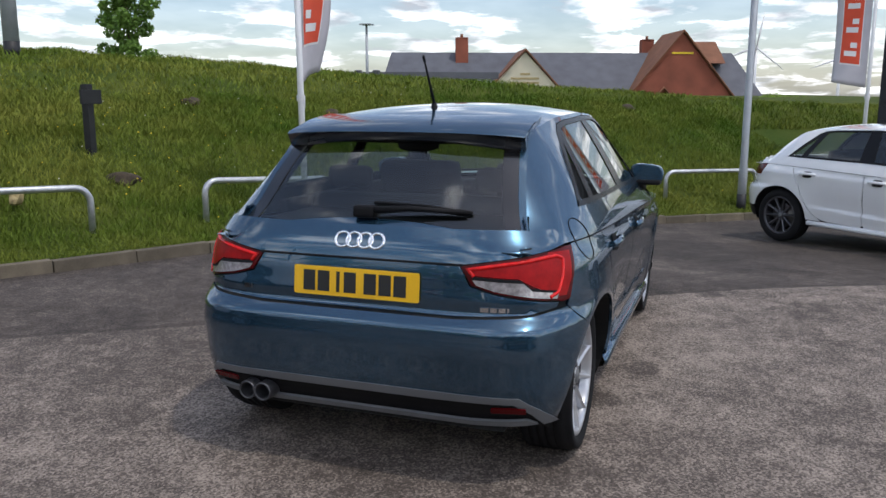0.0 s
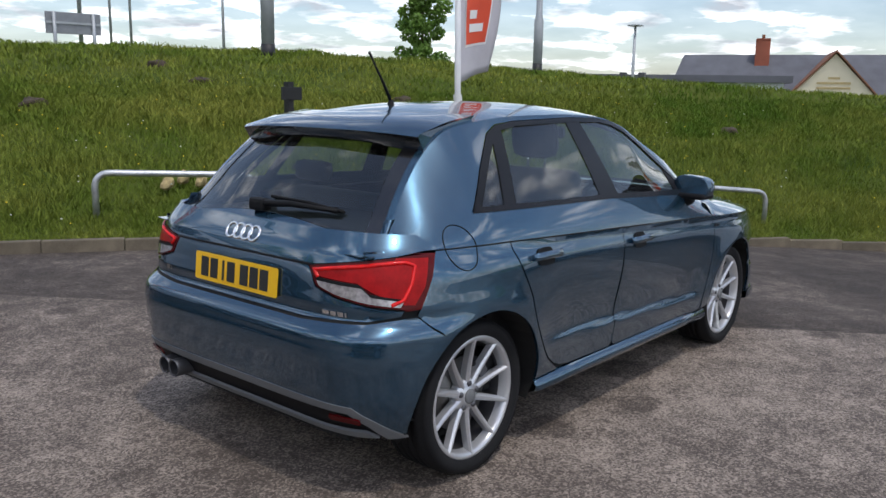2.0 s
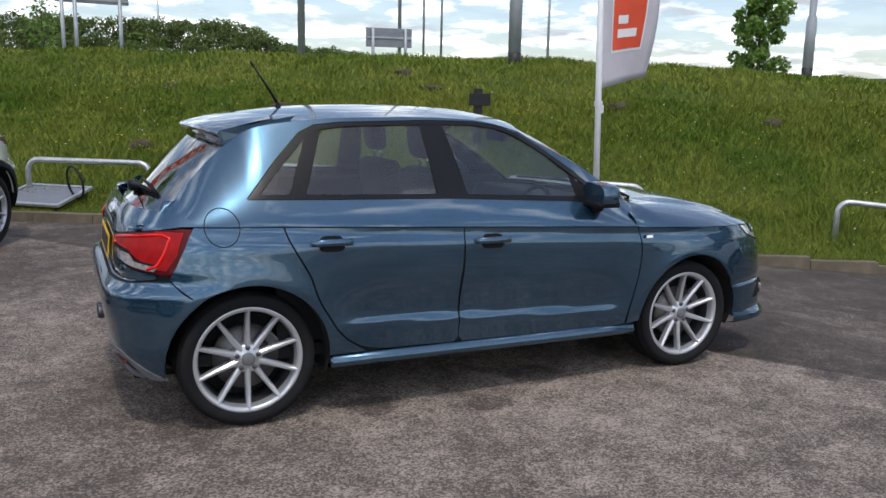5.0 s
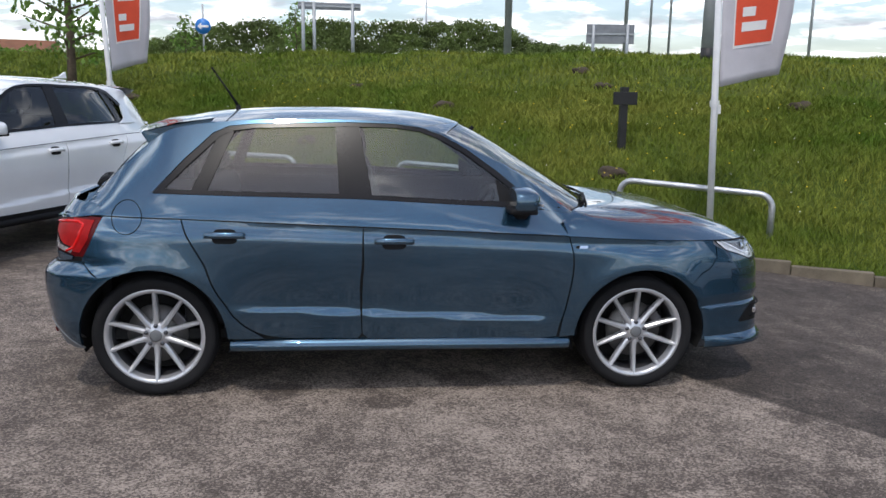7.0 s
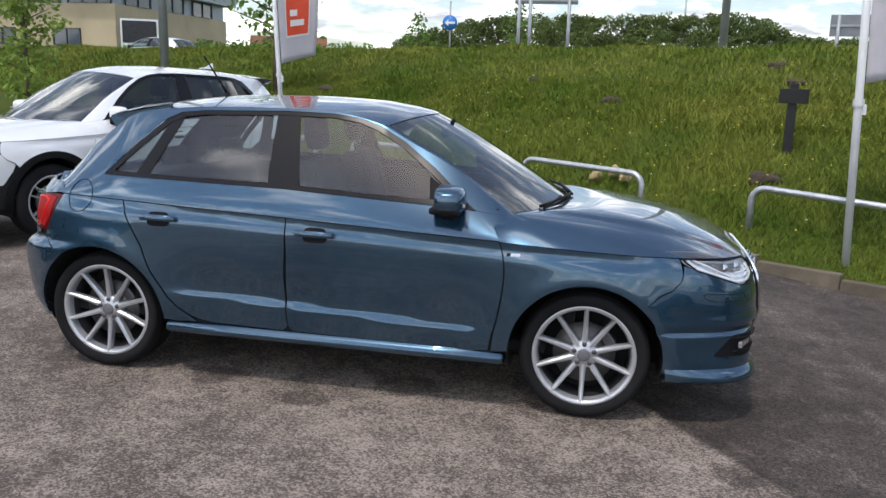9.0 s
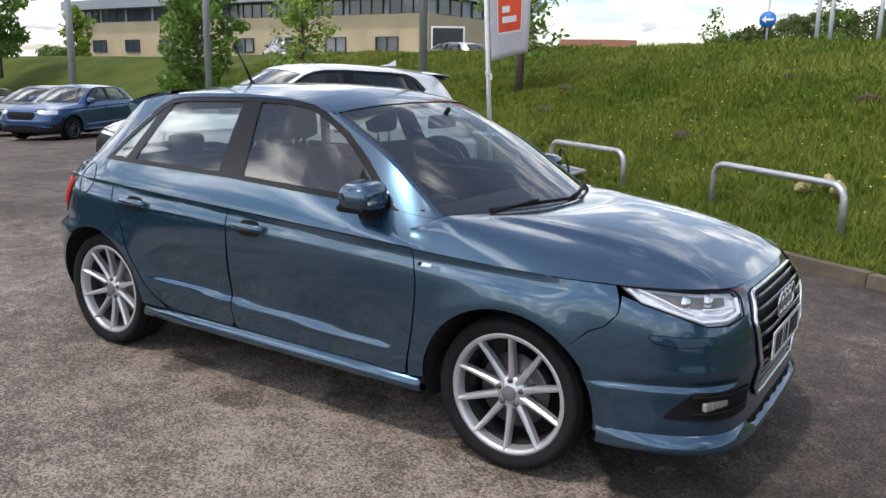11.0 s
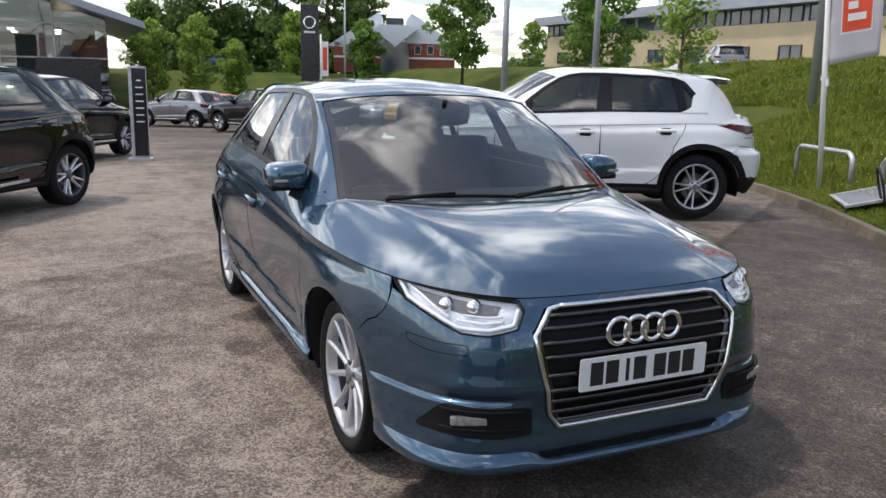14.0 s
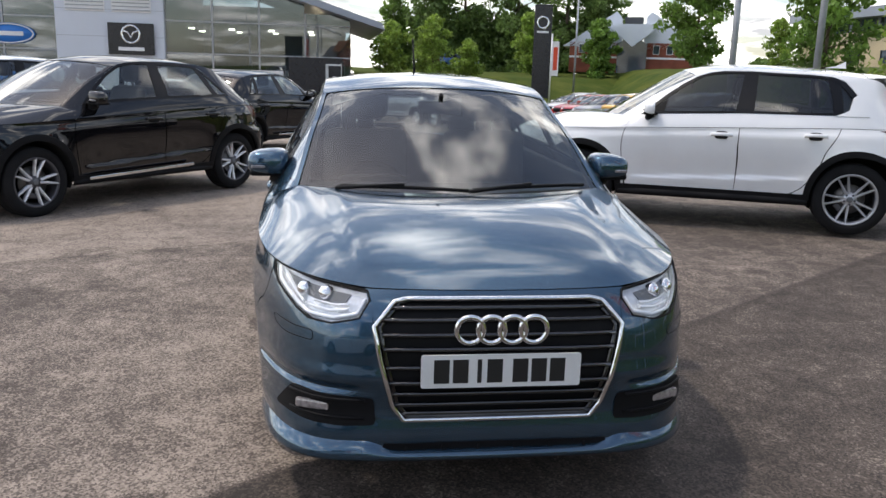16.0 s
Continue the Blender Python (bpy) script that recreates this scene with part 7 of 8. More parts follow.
# fallen swing sign beside a hoop
fs_ = tagged(empty("fallen_sign"), "grey metal pavement sign fallen over on the grass", "sign")
p = at_sn(-5.75, float(kerb_n(-5.75)) + 0.55)
fs_.matrix_world = Matrix.Translation(p + Vector((0, 0, 0.09))) @ Matrix.Rotation(math.atan2(SD.y, SD.x), 4, 'Z') @ Matrix.Rotation(radians(14), 4, 'X')
fr = bmesh.new()
for c, sz in (((0, 0.30, 0), (0.92, 0.05, 0.035)), ((0, -0.30, 0), (0.92, 0.05, 0.035)), ((0.435, 0, 0), (0.05, 0.55, 0.035)), ((-0.435, 0, 0), (0.05, 0.55, 0.035))):
    box(fr, c, sz, 0.006)
part("frame", fr, M_GALV, fs_)
part("panel", boxm((0, 0, 0.0), (0.80, 0.54, 0.012), 0.003), M_SIGNGREY, fs_)
hp = bmesh.new()
tube(hp, [(0.45 + 0.10 * math.cos(a), 0.05, 0.16 + 0.20 * math.sin(a)) for a in np.linspace(0, 2 * math.pi, 25)], 0.014, 8, caps=False)
part("handle_loop", hp, M_POSTBLACK, fs_)


# ---- buildings ----
def wall_box(root, name, x0, x1, y0, y1, z0, z1, material, label=""):
    return part(name, boxm(((x0 + x1) / 2, (y0 + y1) / 2, (z0 + z1) / 2), (x1 - x0, y1 - y0, z1 - z0)), material, root, label)


def gable_roof(root, x0, x1, y0, y1, z0, z1, material, along='x', hip=0.0, thick=0.15):
    bm = bmesh.new()
    if along == 'x':
        m = (y0 + y1) / 2
        pts = [(x0, y0, z0), (x1, y0, z0), (x1, y1, z0), (x0, y1, z0), (x0 + hip, m, z1), (x1 - hip, m, z1)]
        faces = [(0, 1, 5, 4), (2, 3, 4, 5), (1, 2, 5), (3, 0, 4), (3, 2, 1, 0)]
    else:
        m = (x0 + x1) / 2
        pts = [(x0, y0, z0), (x1, y0, z0), (x1, y1, z0), (x0, y1, z0), (m, y0 + hip, z1), (m, y1 - hip, z1)]
        faces = [(1, 2, 5, 4), (3, 0, 4, 5), (0, 1, 4), (2, 3, 5), (3, 2, 1, 0)]
    vs = [bm.verts.new(p) for p in pts]
    for fc in faces:
        bm.faces.new([vs[i] for i in fc])
    return part("roof", bm, material, root)


def window(root, x, y, z, w, h, nx=1, frame_mat=M_DARKFRAME, face='y', sgn=-1):
    """A window whose frame stands proud of a wall that faces y or x."""
    f = bmesh.new()
    t = 0.06
    def put(bm, cx, cz, sx, sz, dep, off):
        if face == 'y':
            box(bm, (x + cx, y + sgn * off, z + cz), (sx, dep, sz))
        else:
            box(bm, (x + sgn * off, y + cx, z + cz), (dep, sx, sz))
    put(f, 0, h / 2, w, t, 0.10, 0.05); put(f, 0, -h / 2, w, t, 0.10, 0.05)
    for i in range(nx + 1):
        put(f, -w / 2 + w * i / nx, 0, t, h, 0.10, 0.05)
    win = part("window", f, frame_mat, root)
    for i in range(nx):
        g = bmesh.new()
        put(g, -w / 2 + w * (i + 0.5) / nx, 0, w / nx - t, h - t, 0.02, 0.025)
        part("pane", g, M_BLDGLASS, win)
    return win


# the inn: long slate roof, cream gable and brick gable
inn = tagged(empty("inn", Matrix.Translation((72.0, 13.3, -0.6)) @ Matrix.Rotation(radians(-68), 4, 'Z')), "low inn with slate roof, cream gable and red brick gable", "building")
wall_box(inn, "wall", -17, 17, 0.6, 10, -1, 2.2, M_BRICK)
gable_roof(inn, -18, 18, 0.0, 10.6, 2.1, 6.3, M_SLATE, 'x', 1.2)
def gable_front(root, cx, w, depth, zb, ze, zt, wallm, roofm):
    bm = bmesh.new()
    out = [(-w / 2, zb), (w / 2, zb), (w / 2, ze), (0, zt), (-w / 2, ze)]
    prism(bm, out, depth, Matrix.Translation((cx, 0.2, 0)) @ Matrix.Rotation(radians(90), 4, 'X') @ Matrix.Translation((0, 0, -depth + 0.6)))
    part("gable_wall", bm, wallm, root)
    for s in (-1, 1):
        rb = bmesh.new()
        e = Vector((s * (w / 2 + 0.35), 0, ze - 0.30)); t = Vector((0, 0, zt + 0.12))
        y0, y1 = -0.75, depth
        q = [Vector((cx + e.x, y0, e.z)), Vector((cx + t.x, y0, t.z)), Vector((cx + t.x, y1, t.z)), Vector((cx + e.x, y1, e.z))]
        a = [rb.verts.new(v) for v in q]
        b = [rb.verts.new(v + Vector((0, 0, 0.16))) for v in q]
        rb.faces.new(a); rb.faces.new(b[::-1])
        for i in range(4):
            rb.faces.new((a[i], b[i], b[(i + 1) % 4], a[(i + 1) % 4]))
        bmesh.ops.recalc_face_normals(rb, faces=rb.faces[:])
        part("gable_roof_slope", rb, roofm, root)
gable_front(inn, -4.5, 6.6, 5.0, -1.0, 2.6, 6.1, M_CREAM, M_TILE)
gable_front(inn, 10.0, 9.4, 6.0, -1.0, 2.2, 7.8, M_BRICK, M_TILE)
gable_roof(inn, 10.5, 15.2, 2.5, 8.5, 5.2, 7.4, M_TILE, 'x')
gable_front(inn, 8.4, 3.4, 0.6, -1.0, 0.9, 2.7, M_BRICK, M_TILE)
for cx, cy in ((-10.0, 4.5), (8.6, 6.5)):
    ch = bmesh.new()
    box(ch, (cx, cy, 6.2), (1.2, 1.0, 2.8)); box(ch, (cx, cy, 7.55), (1.15, 1.0, 0.22))
    c_ = part("chimney", ch, M_BRICK, inn)
    part("chimney_pot", tubem([(cx, cy, 7.6), (cx, cy, 8.0)], 0.14, 8), M_TILE, c_)
for k in range(3):
    part("sign_bar", boxm((-4.5, -0.45, 3.9 - 0.4 * k + 0.2), (0.9 if k == 0 else 2.6, 0.04, 0.18)), M_STRAW, inn)
part("sign_bar", boxm((10.0, -0.45, 6.0), (2.0, 0.04, 0.16)), M_DANDELION, inn)

# low shed behind the bank
shed = tagged(empty("low_shed", Matrix.Translation((40, 24, 0.2)) @ Matrix.Rotation(radians(-62), 4, 'Z')), "long low building with a flat dark roof", "building")
wall_box(shed, "wall", -12, 12, 0, 8, -1, 2.35, M_CLAD)
wall_box(shed, "roof", -12.4, 12.4, -0.4, 8.4, 2.35, 2.75, M_SLATE)
wall_box(shed, "brick_wall", -18, -4, -1.2, -0.9, -1, 2.2, M_BRICK)
flood = tagged(empty("floodlight_mast", Matrix.Translation((26.0, 12.8, 0.9))), "thin mast with a tee head and two floodlights", "lamp post")
part("mast", tubem([(0, 0, -0.3), (0, 0, 3.35)], [0.08, 0.045], 10), M_POLEGREY, flood)
part("tee_head", boxm((0, 0, 3.38), (0.45, 0.45, 0.05), 0.01), M_POLEGREY, flood)
for s in (-1, 1):
    part("floodlight", boxm((0.25 * s * 0.4, -0.35 * s, 1.5), (0.22, 0.25, 0.22), 0.03), M_ALLOYDARK, flood)

# wind turbines far away
for x, y, h in ((620, -10, 62), (760, -78, 58)):
    wt = tagged(empty("wind_turbine", Matrix.Translation((x, y, -2))), "white wind turbine on the horizon", "wind turbine", "wind turbines")
    part("tower", tubem([(0, 0, -10), (0, 0, h * 0.6)], [1.5, 0.9], 10), M_POLEWHITE, wt)
    part("nacelle", boxm((0, 0, h * 0.6), (5, 2.2, 2.2), 0.3), M_POLEWHITE, wt)
    for k in range(3):
        a = radians(100 + 120 * k)
        part("blade", tubem([(-3, 0, h * 0.6), (-3, math.cos(a) * 10, h * 0.6 + math.sin(a) * 10), (-3, math.cos(a) * 24, h * 0.6 + math.sin(a) * 24)], [0.5, 0.8, 0.15], 6), M_POLEWHITE, wt)

# road signs along the top road
def road_sign(x, y, z, az, w, h, zc, legs, material, label):
    root = tagged(empty("road_sign", Matrix.Translation((x, y, z)) @ Matrix.Rotation(radians(az), 4, 'Z')), label, "road sign")
    part("panel", boxm((0, 0, zc), (w, 0.05, h), 0.01), material, root)
    part("panel_rib", boxm((0, -0.045, zc), (w * 0.98, 0.03, 0.06)), M_POLEGREY, root)
    for lx in legs:
        part("leg", tubem([(lx, -0.09, -0.3), (lx, -0.09, zc + h / 2)], 0.055, 10), M_POLEGREY, root)
    return root
road_sign(-0.72, 22.0, 2.2, 3, 1.95, 0.22, 1.82, (-0.82, -0.48, 0.72), M_SIGNGREY, "back of a wide grey road sign on posts")
road_sign(8.4, 22.0, 2.2, -12, 1.55, 0.62, 1.20, (-0.55, 0.55), M_SIGNGREY, "back of a grey direction sign on two posts")
ks = tagged(empty("keep_left_sign", Matrix.Translation((-9.4, 52.0, 2.4))), "round blue arrow sign on a post", "road sign")
part("post", tubem([(0, 0, -0.3), (0, 0, 4.3)], 0.06, 10), M_POLEGREY, ks)
dm = bmesh.new()
lathe(dm, [(0.0005, 0.03), (0.50, 0.03), (0.50, -0.03), (0.0005, -0.03)], 32, Matrix.Translation((0, -0.10, 2.9)) @ Matrix.Rotation(radians(90), 4, 'X'))
part("disc", dm, M_SIGNBLUE, ks)
part("arrow", prismm([(-0.36, 0), (-0.10, 0.22), (-0.10, 0.07), (0.36, 0.07), (0.36, -0.07), (-0.10, -0.07), (-0.10, -0.22)], 0.02, Matrix.Translation((0, -0.14, 2.9)) @ Matrix.Rotation(radians(90), 4, 'X')), M_SIGNWHITE, ks)
cs = tagged(empty("low_sign_board", Matrix.Translation((-8.6, 50.0, 2.2))), "low stone sign board with pale lettering bars", "sign")
part("board", boxm((0, 0, 0.65), (2.1, 0.25, 0.62), 0.03), M_BUFF, cs)
for k in range(5):
    part("letter_bar", boxm((-0.6 + 0.3 * k, -0.14, 0.65), (0.2, 0.03, 0.3)), M_SIGNWHITE, cs)
tw = tagged(empty("tall_mast", Matrix.Translation((10.2, 23.2, 2.2))), "pair of slim masts by the direction sign", "mast")
for dx in (0.0, 0.7):
    part("mast_pole", tubem([(dx, 0, -0.3), (dx, 0, 7)], [0.05, 0.03], 8), M_POLEGREY, tw)
bx = tagged(empty("roadside_cabinet", Matrix.Translation((14.2, 17.2, 2.0))), "small grey roadside cabinet on the verge", "cabinet")
part("cabinet_body", boxm((0, 0, 0.18), (0.35, 0.3, 0.5), 0.02), M_POLEGREY, bx)

# cars on the top road
recoloured(hatch, M_WHITE, M_WHITE, Matrix.Translation((-13.5, 38, 1.6)) @ Matrix.Rotation(radians(185), 4, 'Z'), "white car on the road above the bank")
recoloured(hatch, M_WHITE, M_SILVERPAINT, Matrix.Translation((-17.5, 28, 1.5)) @ Matrix.Rotation(radians(170), 4, 'Z'), "silver car on the road above the bank")
recoloured(suv, M_WHITE, M_GREYPAINT, Matrix.Translation((-27, 27.5, 1.7)) @ Matrix.Rotation(radians(150), 4, 'Z'), "dark grey estate car on the road above the bank")
recoloured(suv, M_WHITE, M_BLACKPAINT, Matrix.Translation((-66, 27, 1.6)) @ Matrix.Rotation(radians(150), 4, 'Z'), "dark car on the far road")
recoloured(hatch, M_WHITE, M_BLUEPAINT, Matrix.Translation((-72, 11, 1.6)) @ Matrix.Rotation(radians(100), 4, 'Z'), "dark blue car on the far road")
recoloured(hatch, M_WHITE, M_SILVERPAINT, Matrix.Translation((-70, 31, 1.6)) @ Matrix.Rotation(radians(120), 4, 'Z'), "silver car by the brick building")

# office: buff brick below, glazed band and grey eaves above
off = tagged(empty("office_building", Matrix.Translation((-44.1, 38.9, -0.2))), "two-storey buff brick office with a glazed upper band", "building")
wall_box(off, "wall", -17.9, 17.9, 0, 14, 0, 5.4, M_BUFF)
wall_box(off, "upper_wall", -17.8, 17.8, 0.25, 13.8, 5.4, 6.4, M_ROOFMETAL)
wall_box(off, "roof", -18.5, 18.5, -0.8, 14.5, 6.4, 7.1, M_ROOFMETAL)
wall_box(off, "plant_room", -6, 6, 3, 10, 7.1, 8.3, M_CLAD)
for k in range(11):
    window(off, -16.2 + 3.24 * k, 0.22, 5.9, 2.7, 0.95, 3)
for k in range(8):
    window(off, -14.6 + 4.2 * k, -0.01, 3.55, 1.7, 0.9, 2)
for k in range(3):
    window(off, 17.82, 2.5 + 4 * k, 5.9, 2.7, 0.95, 2, face='x', sgn=1)
sg = tagged(empty("green_sign_board", Matrix.Translation((-24.5, 38.5, 1.9)) @ Matrix.Rotation(radians(28), 4, 'Z')), "white framed board with dark and green panels", "sign")
part("frame", boxm((0, 0, 1.2), (2.0, 0.12, 2.5), 0.02), M_SIGNWHITE, sg)
part("dark_panel", boxm((0, -0.08, 1.75), (1.8, 0.03, 1.2)), M_SIGNDARK, sg)
part("green_panel", boxm((0, -0.08, 0.55), (1.8, 0.03, 0.95)), M_SIGNGREEN, sg)
house = tagged(empty("low_house", Matrix.Translation((-25, 62, 2.0)) @ Matrix.Rotation(radians(20), 4, 'Z') @ Matrix.Diagonal((0.6, 0.6, 0.6, 1))), "low house roof beyond the hedge", "building")
wall_box(house, "wall", -5, 5, 0, 8, 0, 2.4, M_BRICK)
gable_roof(house, -5.4, 5.4, -0.4, 8.4, 2.4, 4.6, M_TILE, 'x')

# brick and white building with the winged roof
rb_ = tagged(empty("brick_pavilion", Matrix.Translation((-61.1, 23.85, 1.7)) @ Matrix.Rotation(radians(69), 4, 'Z') @ Matrix.Diagonal((0.53, 0.53, 0.53, 1))), "red brick building with two white winged roofs", "building")
wall_box(rb_, "wall", -9.5, -2.2, 0, 9, 0, 4.6, M_BRICK)
wall_box(rb_, "wall", 2.2, 9.5, 0, 9, 0, 4.6, M_BRICK)
for s in (-1, 1):
    wing = bmesh.new()
    prism(wing, [(s * 1.6, 3.6), (s * 10.6, 3.9), (s * 2.6, 9.2), (s * 1.9, 8.4)], 9.0, Matrix.Rotation(radians(90), 4, 'X') @ Matrix.Translation((0, 0, -9)))
    bmesh.ops.recalc_face_normals(wing, faces=wing.faces[:])
    part("wing_gable", wing, M_CLAD, rb_)
    wall_box(rb_, "white_band", min(s * 2.2, s * 9.5), max(s * 2.2, s * 9.5), -0.05, 0.0, 2.2, 2.5, M_SIGNWHITE)
    for k in range(3):
        window(rb_, s * (3.6 + 2.0 * k), -0.02, 3.6, 0.9, 1.3, 1, M_SIGNWHITE)
ent = bmesh.new()
prism(ent, [(-2.2, 0), (2.2, 0), (2.2, 4.4), (0, 5.6), (-2.2, 4.4)], 3.0, Matrix.Rotation(radians(90), 4, 'X') @ Matrix.Translation((0, 0, -1.5)))
bmesh.ops.recalc_face_normals(ent, faces=ent.faces[:])
part("glazed_entrance", ent, M_BLDGLASS, rb_)
cn = bmesh.new()
prism(cn, [(-3.4, 6.6), (0, 3.9), (3.4, 6.6), (2.4, 7.2), (-2.4, 7.2)], 5.0, Matrix.Rotation(radians(90), 4, 'X') @ Matrix.Translation((0, 0, -2.0)))
bmesh.ops.recalc_face_normals(cn, faces=cn.faces[:])
part("entrance_canopy", cn, M_CLAD, rb_)
wall_box(rb_, "roof_light", -1.4, 1.4, 3, 6, 7.2, 8.6, M_DARKFRAME)

# dealer totem, banner, board and showroom
tt = tagged(empty("totem_sign", Matrix.Translation((-49.9, 13.45, 0.6)) @ Matrix.Rotation(radians(74), 4, 'Z')), "tall dark totem sign with a silver ring emblem", "sign")
part("slab", boxm((0, 0, 2.2), (1.16, 0.30, 6.2), 0.02), M_SIGNDARK, tt)
em = bmesh.new()
ring_bm(em, Matrix.Translation((0, -0.17, 4.15)) @ Matrix.Rotation(radians(90), 4, 'X'), 0.36, 0.06)
part("emblem", em, M_CHROME, tt)
part("letter_bar", boxm((0, -0.17, 3.55), (0.75, 0.03, 0.13)), M_SIGNWHITE, tt)
bn = tagged(empty("pale_banner", Matrix.Translation((-46.5, 13.2, 0.3)) @ Matrix.Rotation(radians(75), 4, 'Z')), "pale banner on a white pole", "flag")
part("pole", tubem([(0, 0, -0.6), (0, 0, 3.6)], 0.05, 8), M_POLEWHITE, bn)
part("banner", boxm((0.25, 0, 2.1), (0.42, 0.02, 2.1), 0.005), M_FLAGWHITE, bn)
part("banner_panel", boxm((0.25, -0.015, 2.1), (0.26, 0.012, 1.4), 0.003), M_FLAGRED, bn)
sb = tagged(empty("information_board", Matrix.Translation((-11.5, -0.46, float(lot_z(-11.5)))) @ Matrix.Rotation(radians(80), 4, 'Z')), "dark upright information board with a silver edge", "sign")
part("frame", boxm((0, 0, 0.86), (0.30, 0.09, 1.60), 0.008), M_GALV, sb)
part("panel", boxm((0.025, -0.05, 0.86), (0.235, 0.012, 1.54), 0.003), M_SIGNDARK, sb)
part("foot", boxm((0, 0, 0.03), (0.42, 0.36, 0.05), 0.008), M_GALV, sb)
for k in range(7):
    part("letter_bar", boxm((0.025, -0.060, 1.42 - 0.12 * k), (0.13 if k else 0.08, 0.006, 0.022)), M_SIGNWHITE, sb)

show = tagged(empty("car_showroom", Matrix.Translation((-41.5, 0.0, -1.15)) @ Matrix.Rotation(radians(90), 4, 'Z')), "glass-fronted car showroom with a curved grey roof", "building")
# local x runs along the front, which faces -y; the glazed hall ends at the right
wall_box(show, "white_wall", -14.5, -9.1, -0.25, 14, 0, 9.0, M_CLAD)
for k in range(5):
    wall_box(show, "panel_joint", -14.5, -9.1, -0.256, -0.251, 1.15 + 1.35 * k, 1.17 + 1.35 * k, M_POLEGREY)
wall_box(show, "back_wall", -26, 0.6, 13.5, 14, 0, 6.5, M_CLAD)
wall_box(show, "floor", -26, 0.6, 0, 13.5, 0, 0.12, M_CONC)
rfb = bmesh.new()
prof = [(-26, 9.9), (-18, 9.6), (-11, 8.8), (-6, 7.55), (-2.7, 6.5), (2.2, 4.95), (2.35, 4.6), (-2.7, 6.1), (-6, 7.15), (-11, 8.4), (-18, 9.2), (-26, 9.5)]
prism(rfb, prof, 17.0, Matrix.Rotation(radians(90), 4, 'X') @ Matrix.Translation((0, 0, -15.2)))
bmesh.ops.recalc_face_normals(rfb, faces=rfb.faces[:])
part("curved_roof", rfb, M_ROOFMETAL, show)
for x0, x1, n in ((-9.1, 0.6, 4), (-25.0, -14.5, 4)):
    for i in range(n):
        xa, xb = x0 + (x1 - x0) * i / n, x0 + (x1 - x0) * (i + 1) / n
        tp = float(np.interp((xa + xb) / 2, (-26, -18, -11, -6, -2.7, 0.6), (9.4, 9.1, 8.3, 7.05, 6.0, 5.0)))
        for z0, z1 in ((0.1, 1.55), (1.60, 3.1), (3.15, 4.75), (4.80, 6.4), (6.45, 9.4)):
            if z0 < tp - 0.2:
                part("pane", boxm(((xa + xb) / 2, 0.0, (z0 + min(z1, tp)) / 2), (xb - xa - 0.08, 0.03, min(z1, tp) - z0)), M_SHOWGLASS, show)
        part("mullion", boxm((xa, -0.03, tp / 2), (0.09, 0.12, tp)), M_POLEGREY, show)
        for z in (1.57, 3.12, 4.77, 6.42):
            if z < tp:
                part("transom", boxm(((xa + xb) / 2, -0.03, z), (xb - xa, 0.10, 0.07)), M_POLEGREY, show)
part("end_glazing", boxm((0.6, 6.5, 2.2), (0.04, 13, 4.4)), M_SHOWGLASS, show)
for i in range(4):
    for j in range(2):
        lp = part("ceiling_lamp", boxm((-8.2 + 2.2 * i, 3 + 4 * j, 4.55), (0.32, 0.32, 0.10), 0.02), M_LAMPGLOW, show)
for x in (-13.0, -10.7):
    lv = part("louvre", boxm((x, -0.28, 6.1), (1.95, 0.06, 2.0)), M_SIGNWHITE, show)
    for k in range(11):
        part("louvre_slat", boxm((x, -0.33, 5.2 + 0.18 * k), (1.85, 0.06, 0.05)), M_POLEGREY, lv)
sp = part("sign_panel", boxm((-10.75, -0.36, 3.76), (2.3, 0.14, 1.6), 0.02), M_SIGNDARK, show)
em = bmesh.new()
ring_bm(em, Matrix.Translation((-10.75, -0.45, 4.0)) @ Matrix.Rotation(radians(90), 4, 'X'), 0.44, 0.055)
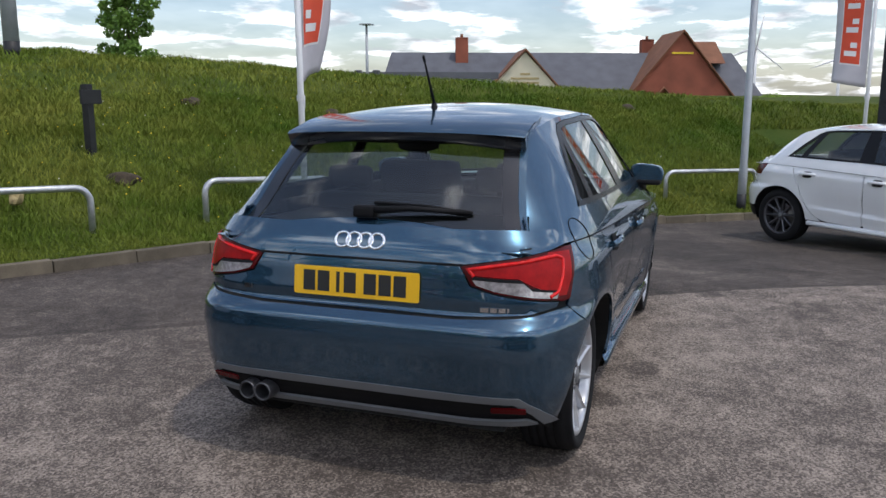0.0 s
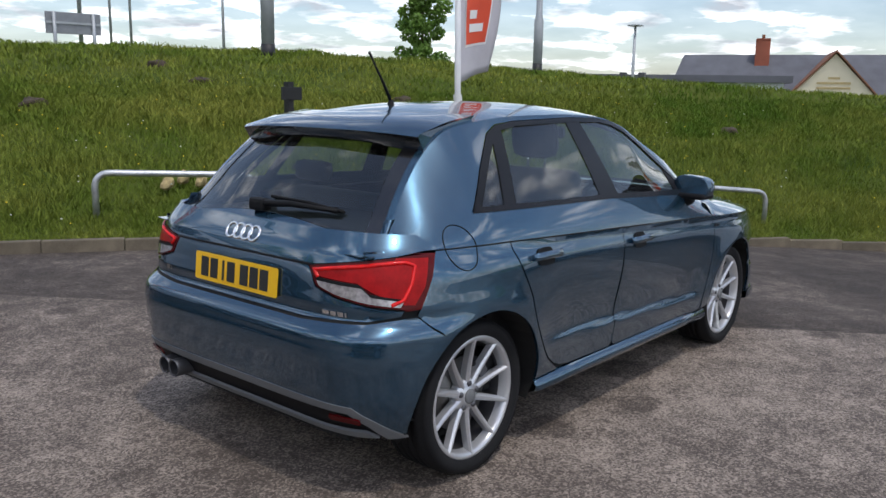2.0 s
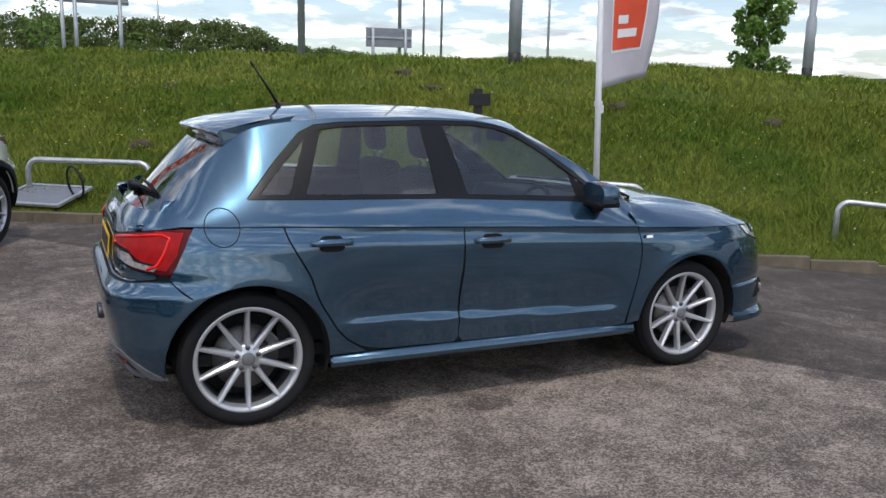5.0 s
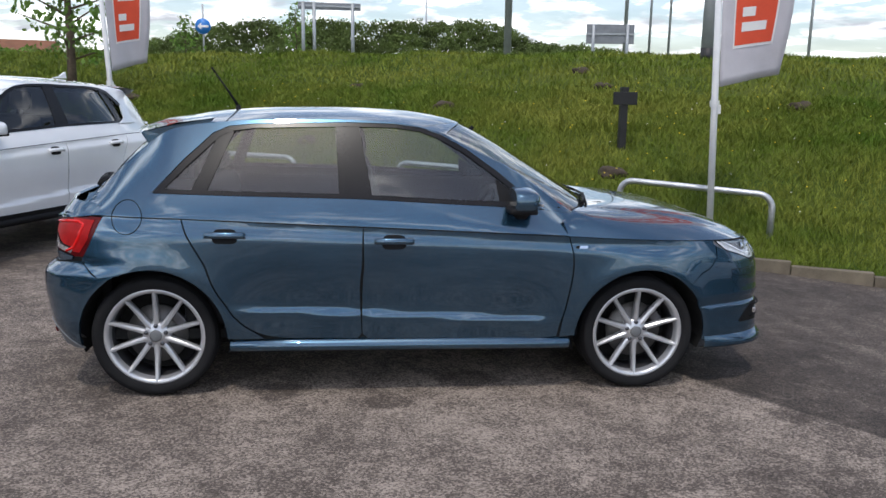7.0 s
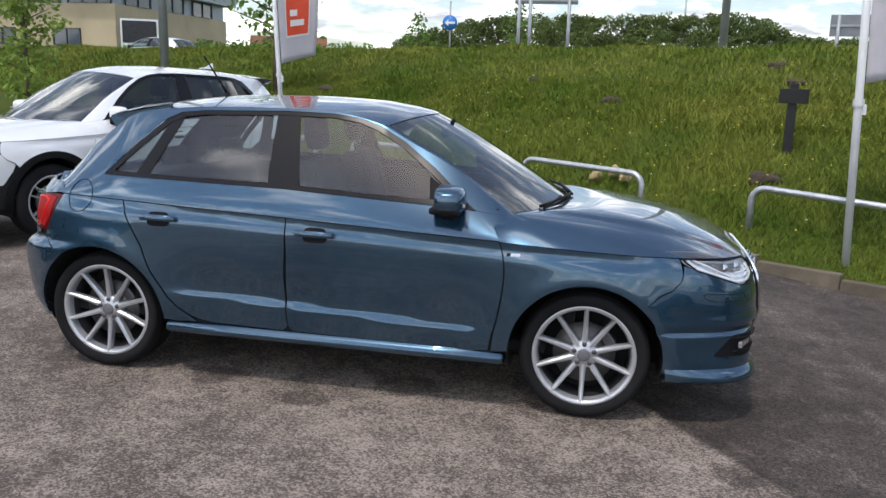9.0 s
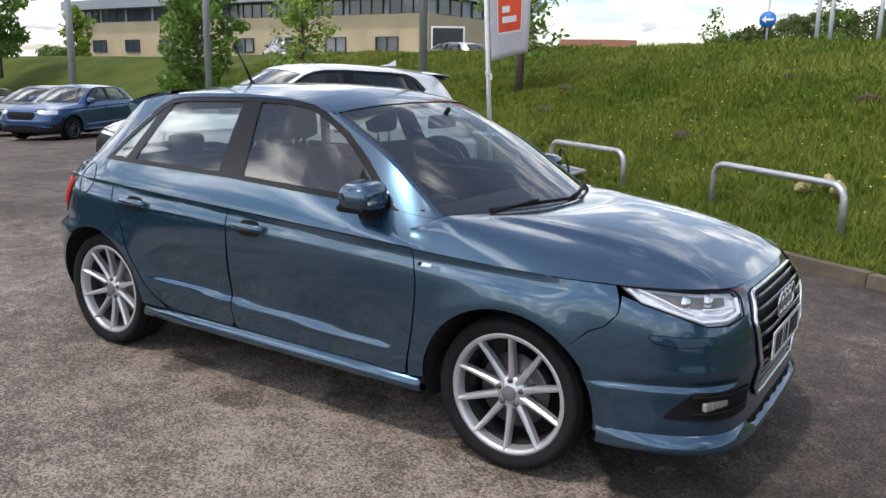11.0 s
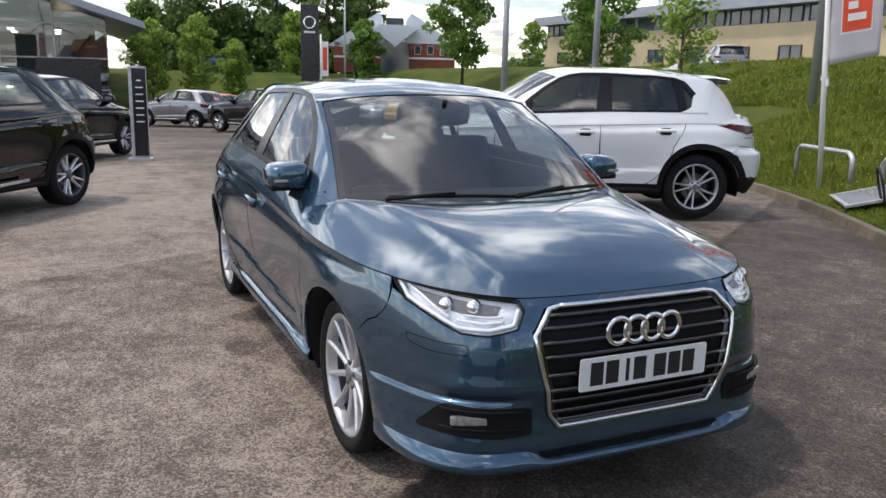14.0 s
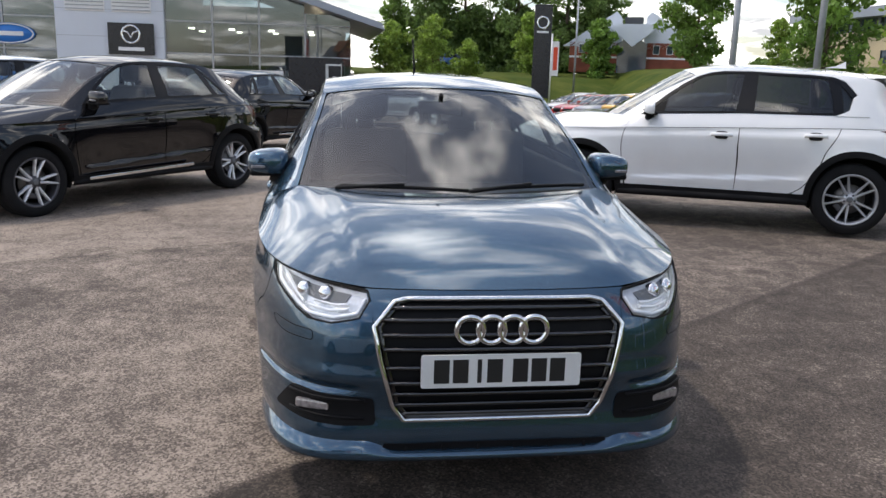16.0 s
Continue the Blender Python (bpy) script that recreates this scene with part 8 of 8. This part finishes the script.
tube(em, [(-11.13, -0.46, 4.17), (-10.89, -0.46, 4.08), (-10.75, -0.46, 3.80), (-10.61, -0.46, 4.08), (-10.37, -0.46, 4.17)], 0.045, 6)
part("emblem", em, M_CHROME, sp)
part("letter_bar", boxm((-10.75, -0.44, 3.25), (1.3, 0.03, 0.18)), M_SIGNWHITE, sp)
ov = bmesh.new()
lathe(ov, [(0.0005, 0.05), (1.0, 0.05), (1.0, -0.02)], 40, Matrix.Translation((-16.85, -0.12, 3.85)) @ Matrix.Rotation(radians(90), 4, 'X') @ Matrix.Diagonal((1.3, 0.52, 1, 1)))
ovo = part("oval_sign", ov, M_SIGNBLUE, show)
ring = bmesh.new()
tube(ring, [(-16.85 + 1.22 * math.cos(a), -0.19, 3.85 + 0.47 * math.sin(a)) for a in np.linspace(0, 2 * math.pi, 41)], 0.035, 6, caps=False)
part("oval_rim", ring, M_SIGNWHITE, ovo)
part("letter_bar", boxm((-16.85, -0.19, 3.85), (1.5, 0.03, 0.22), 0.05), M_SIGNWHITE, ovo)
wall_box(show, "blue_portal", -18.8, -16.0, -0.7, -0.1, 1.0, 1.95, M_SIGNBLUE)
wall_box(show, "small_white_sign", -15.7, -14.6, -0.33, -0.26, 1.3, 2.0, M_SIGNWHITE)
wall_box(show, "dark_portal", -2.7, 0.2, -0.5, 0.05, 0.1, 3.1, M_SIGNDARK)
bd = bmesh.new()
lathe(bd, [(0.0005, 0.05), (0.36, 0.05), (0.36, -0.02)], 32, Matrix.Translation((-8.2, -0.10, 2.2)) @ Matrix.Rotation(radians(90), 4, 'X'))
part("round_sign", bd, M_SIGNDARK, show)
wall_box(show, "sign_band", -7.6, -3.0, -0.12, -0.06, 2.1, 2.35, M_SIGNWHITE)

# dark panel beside the far flag
dp = tagged(empty("dark_totem", Matrix.Translation((11.9, -3.75, -0.4)) @ Matrix.Rotation(radians(80), 4, 'Z')), "tall black totem panel standing behind the flag", "sign")
part("slab", boxm((-0.9, 0, 2.6), (2.0, 0.35, 5.4), 0.02), M_SIGNDARK, dp)
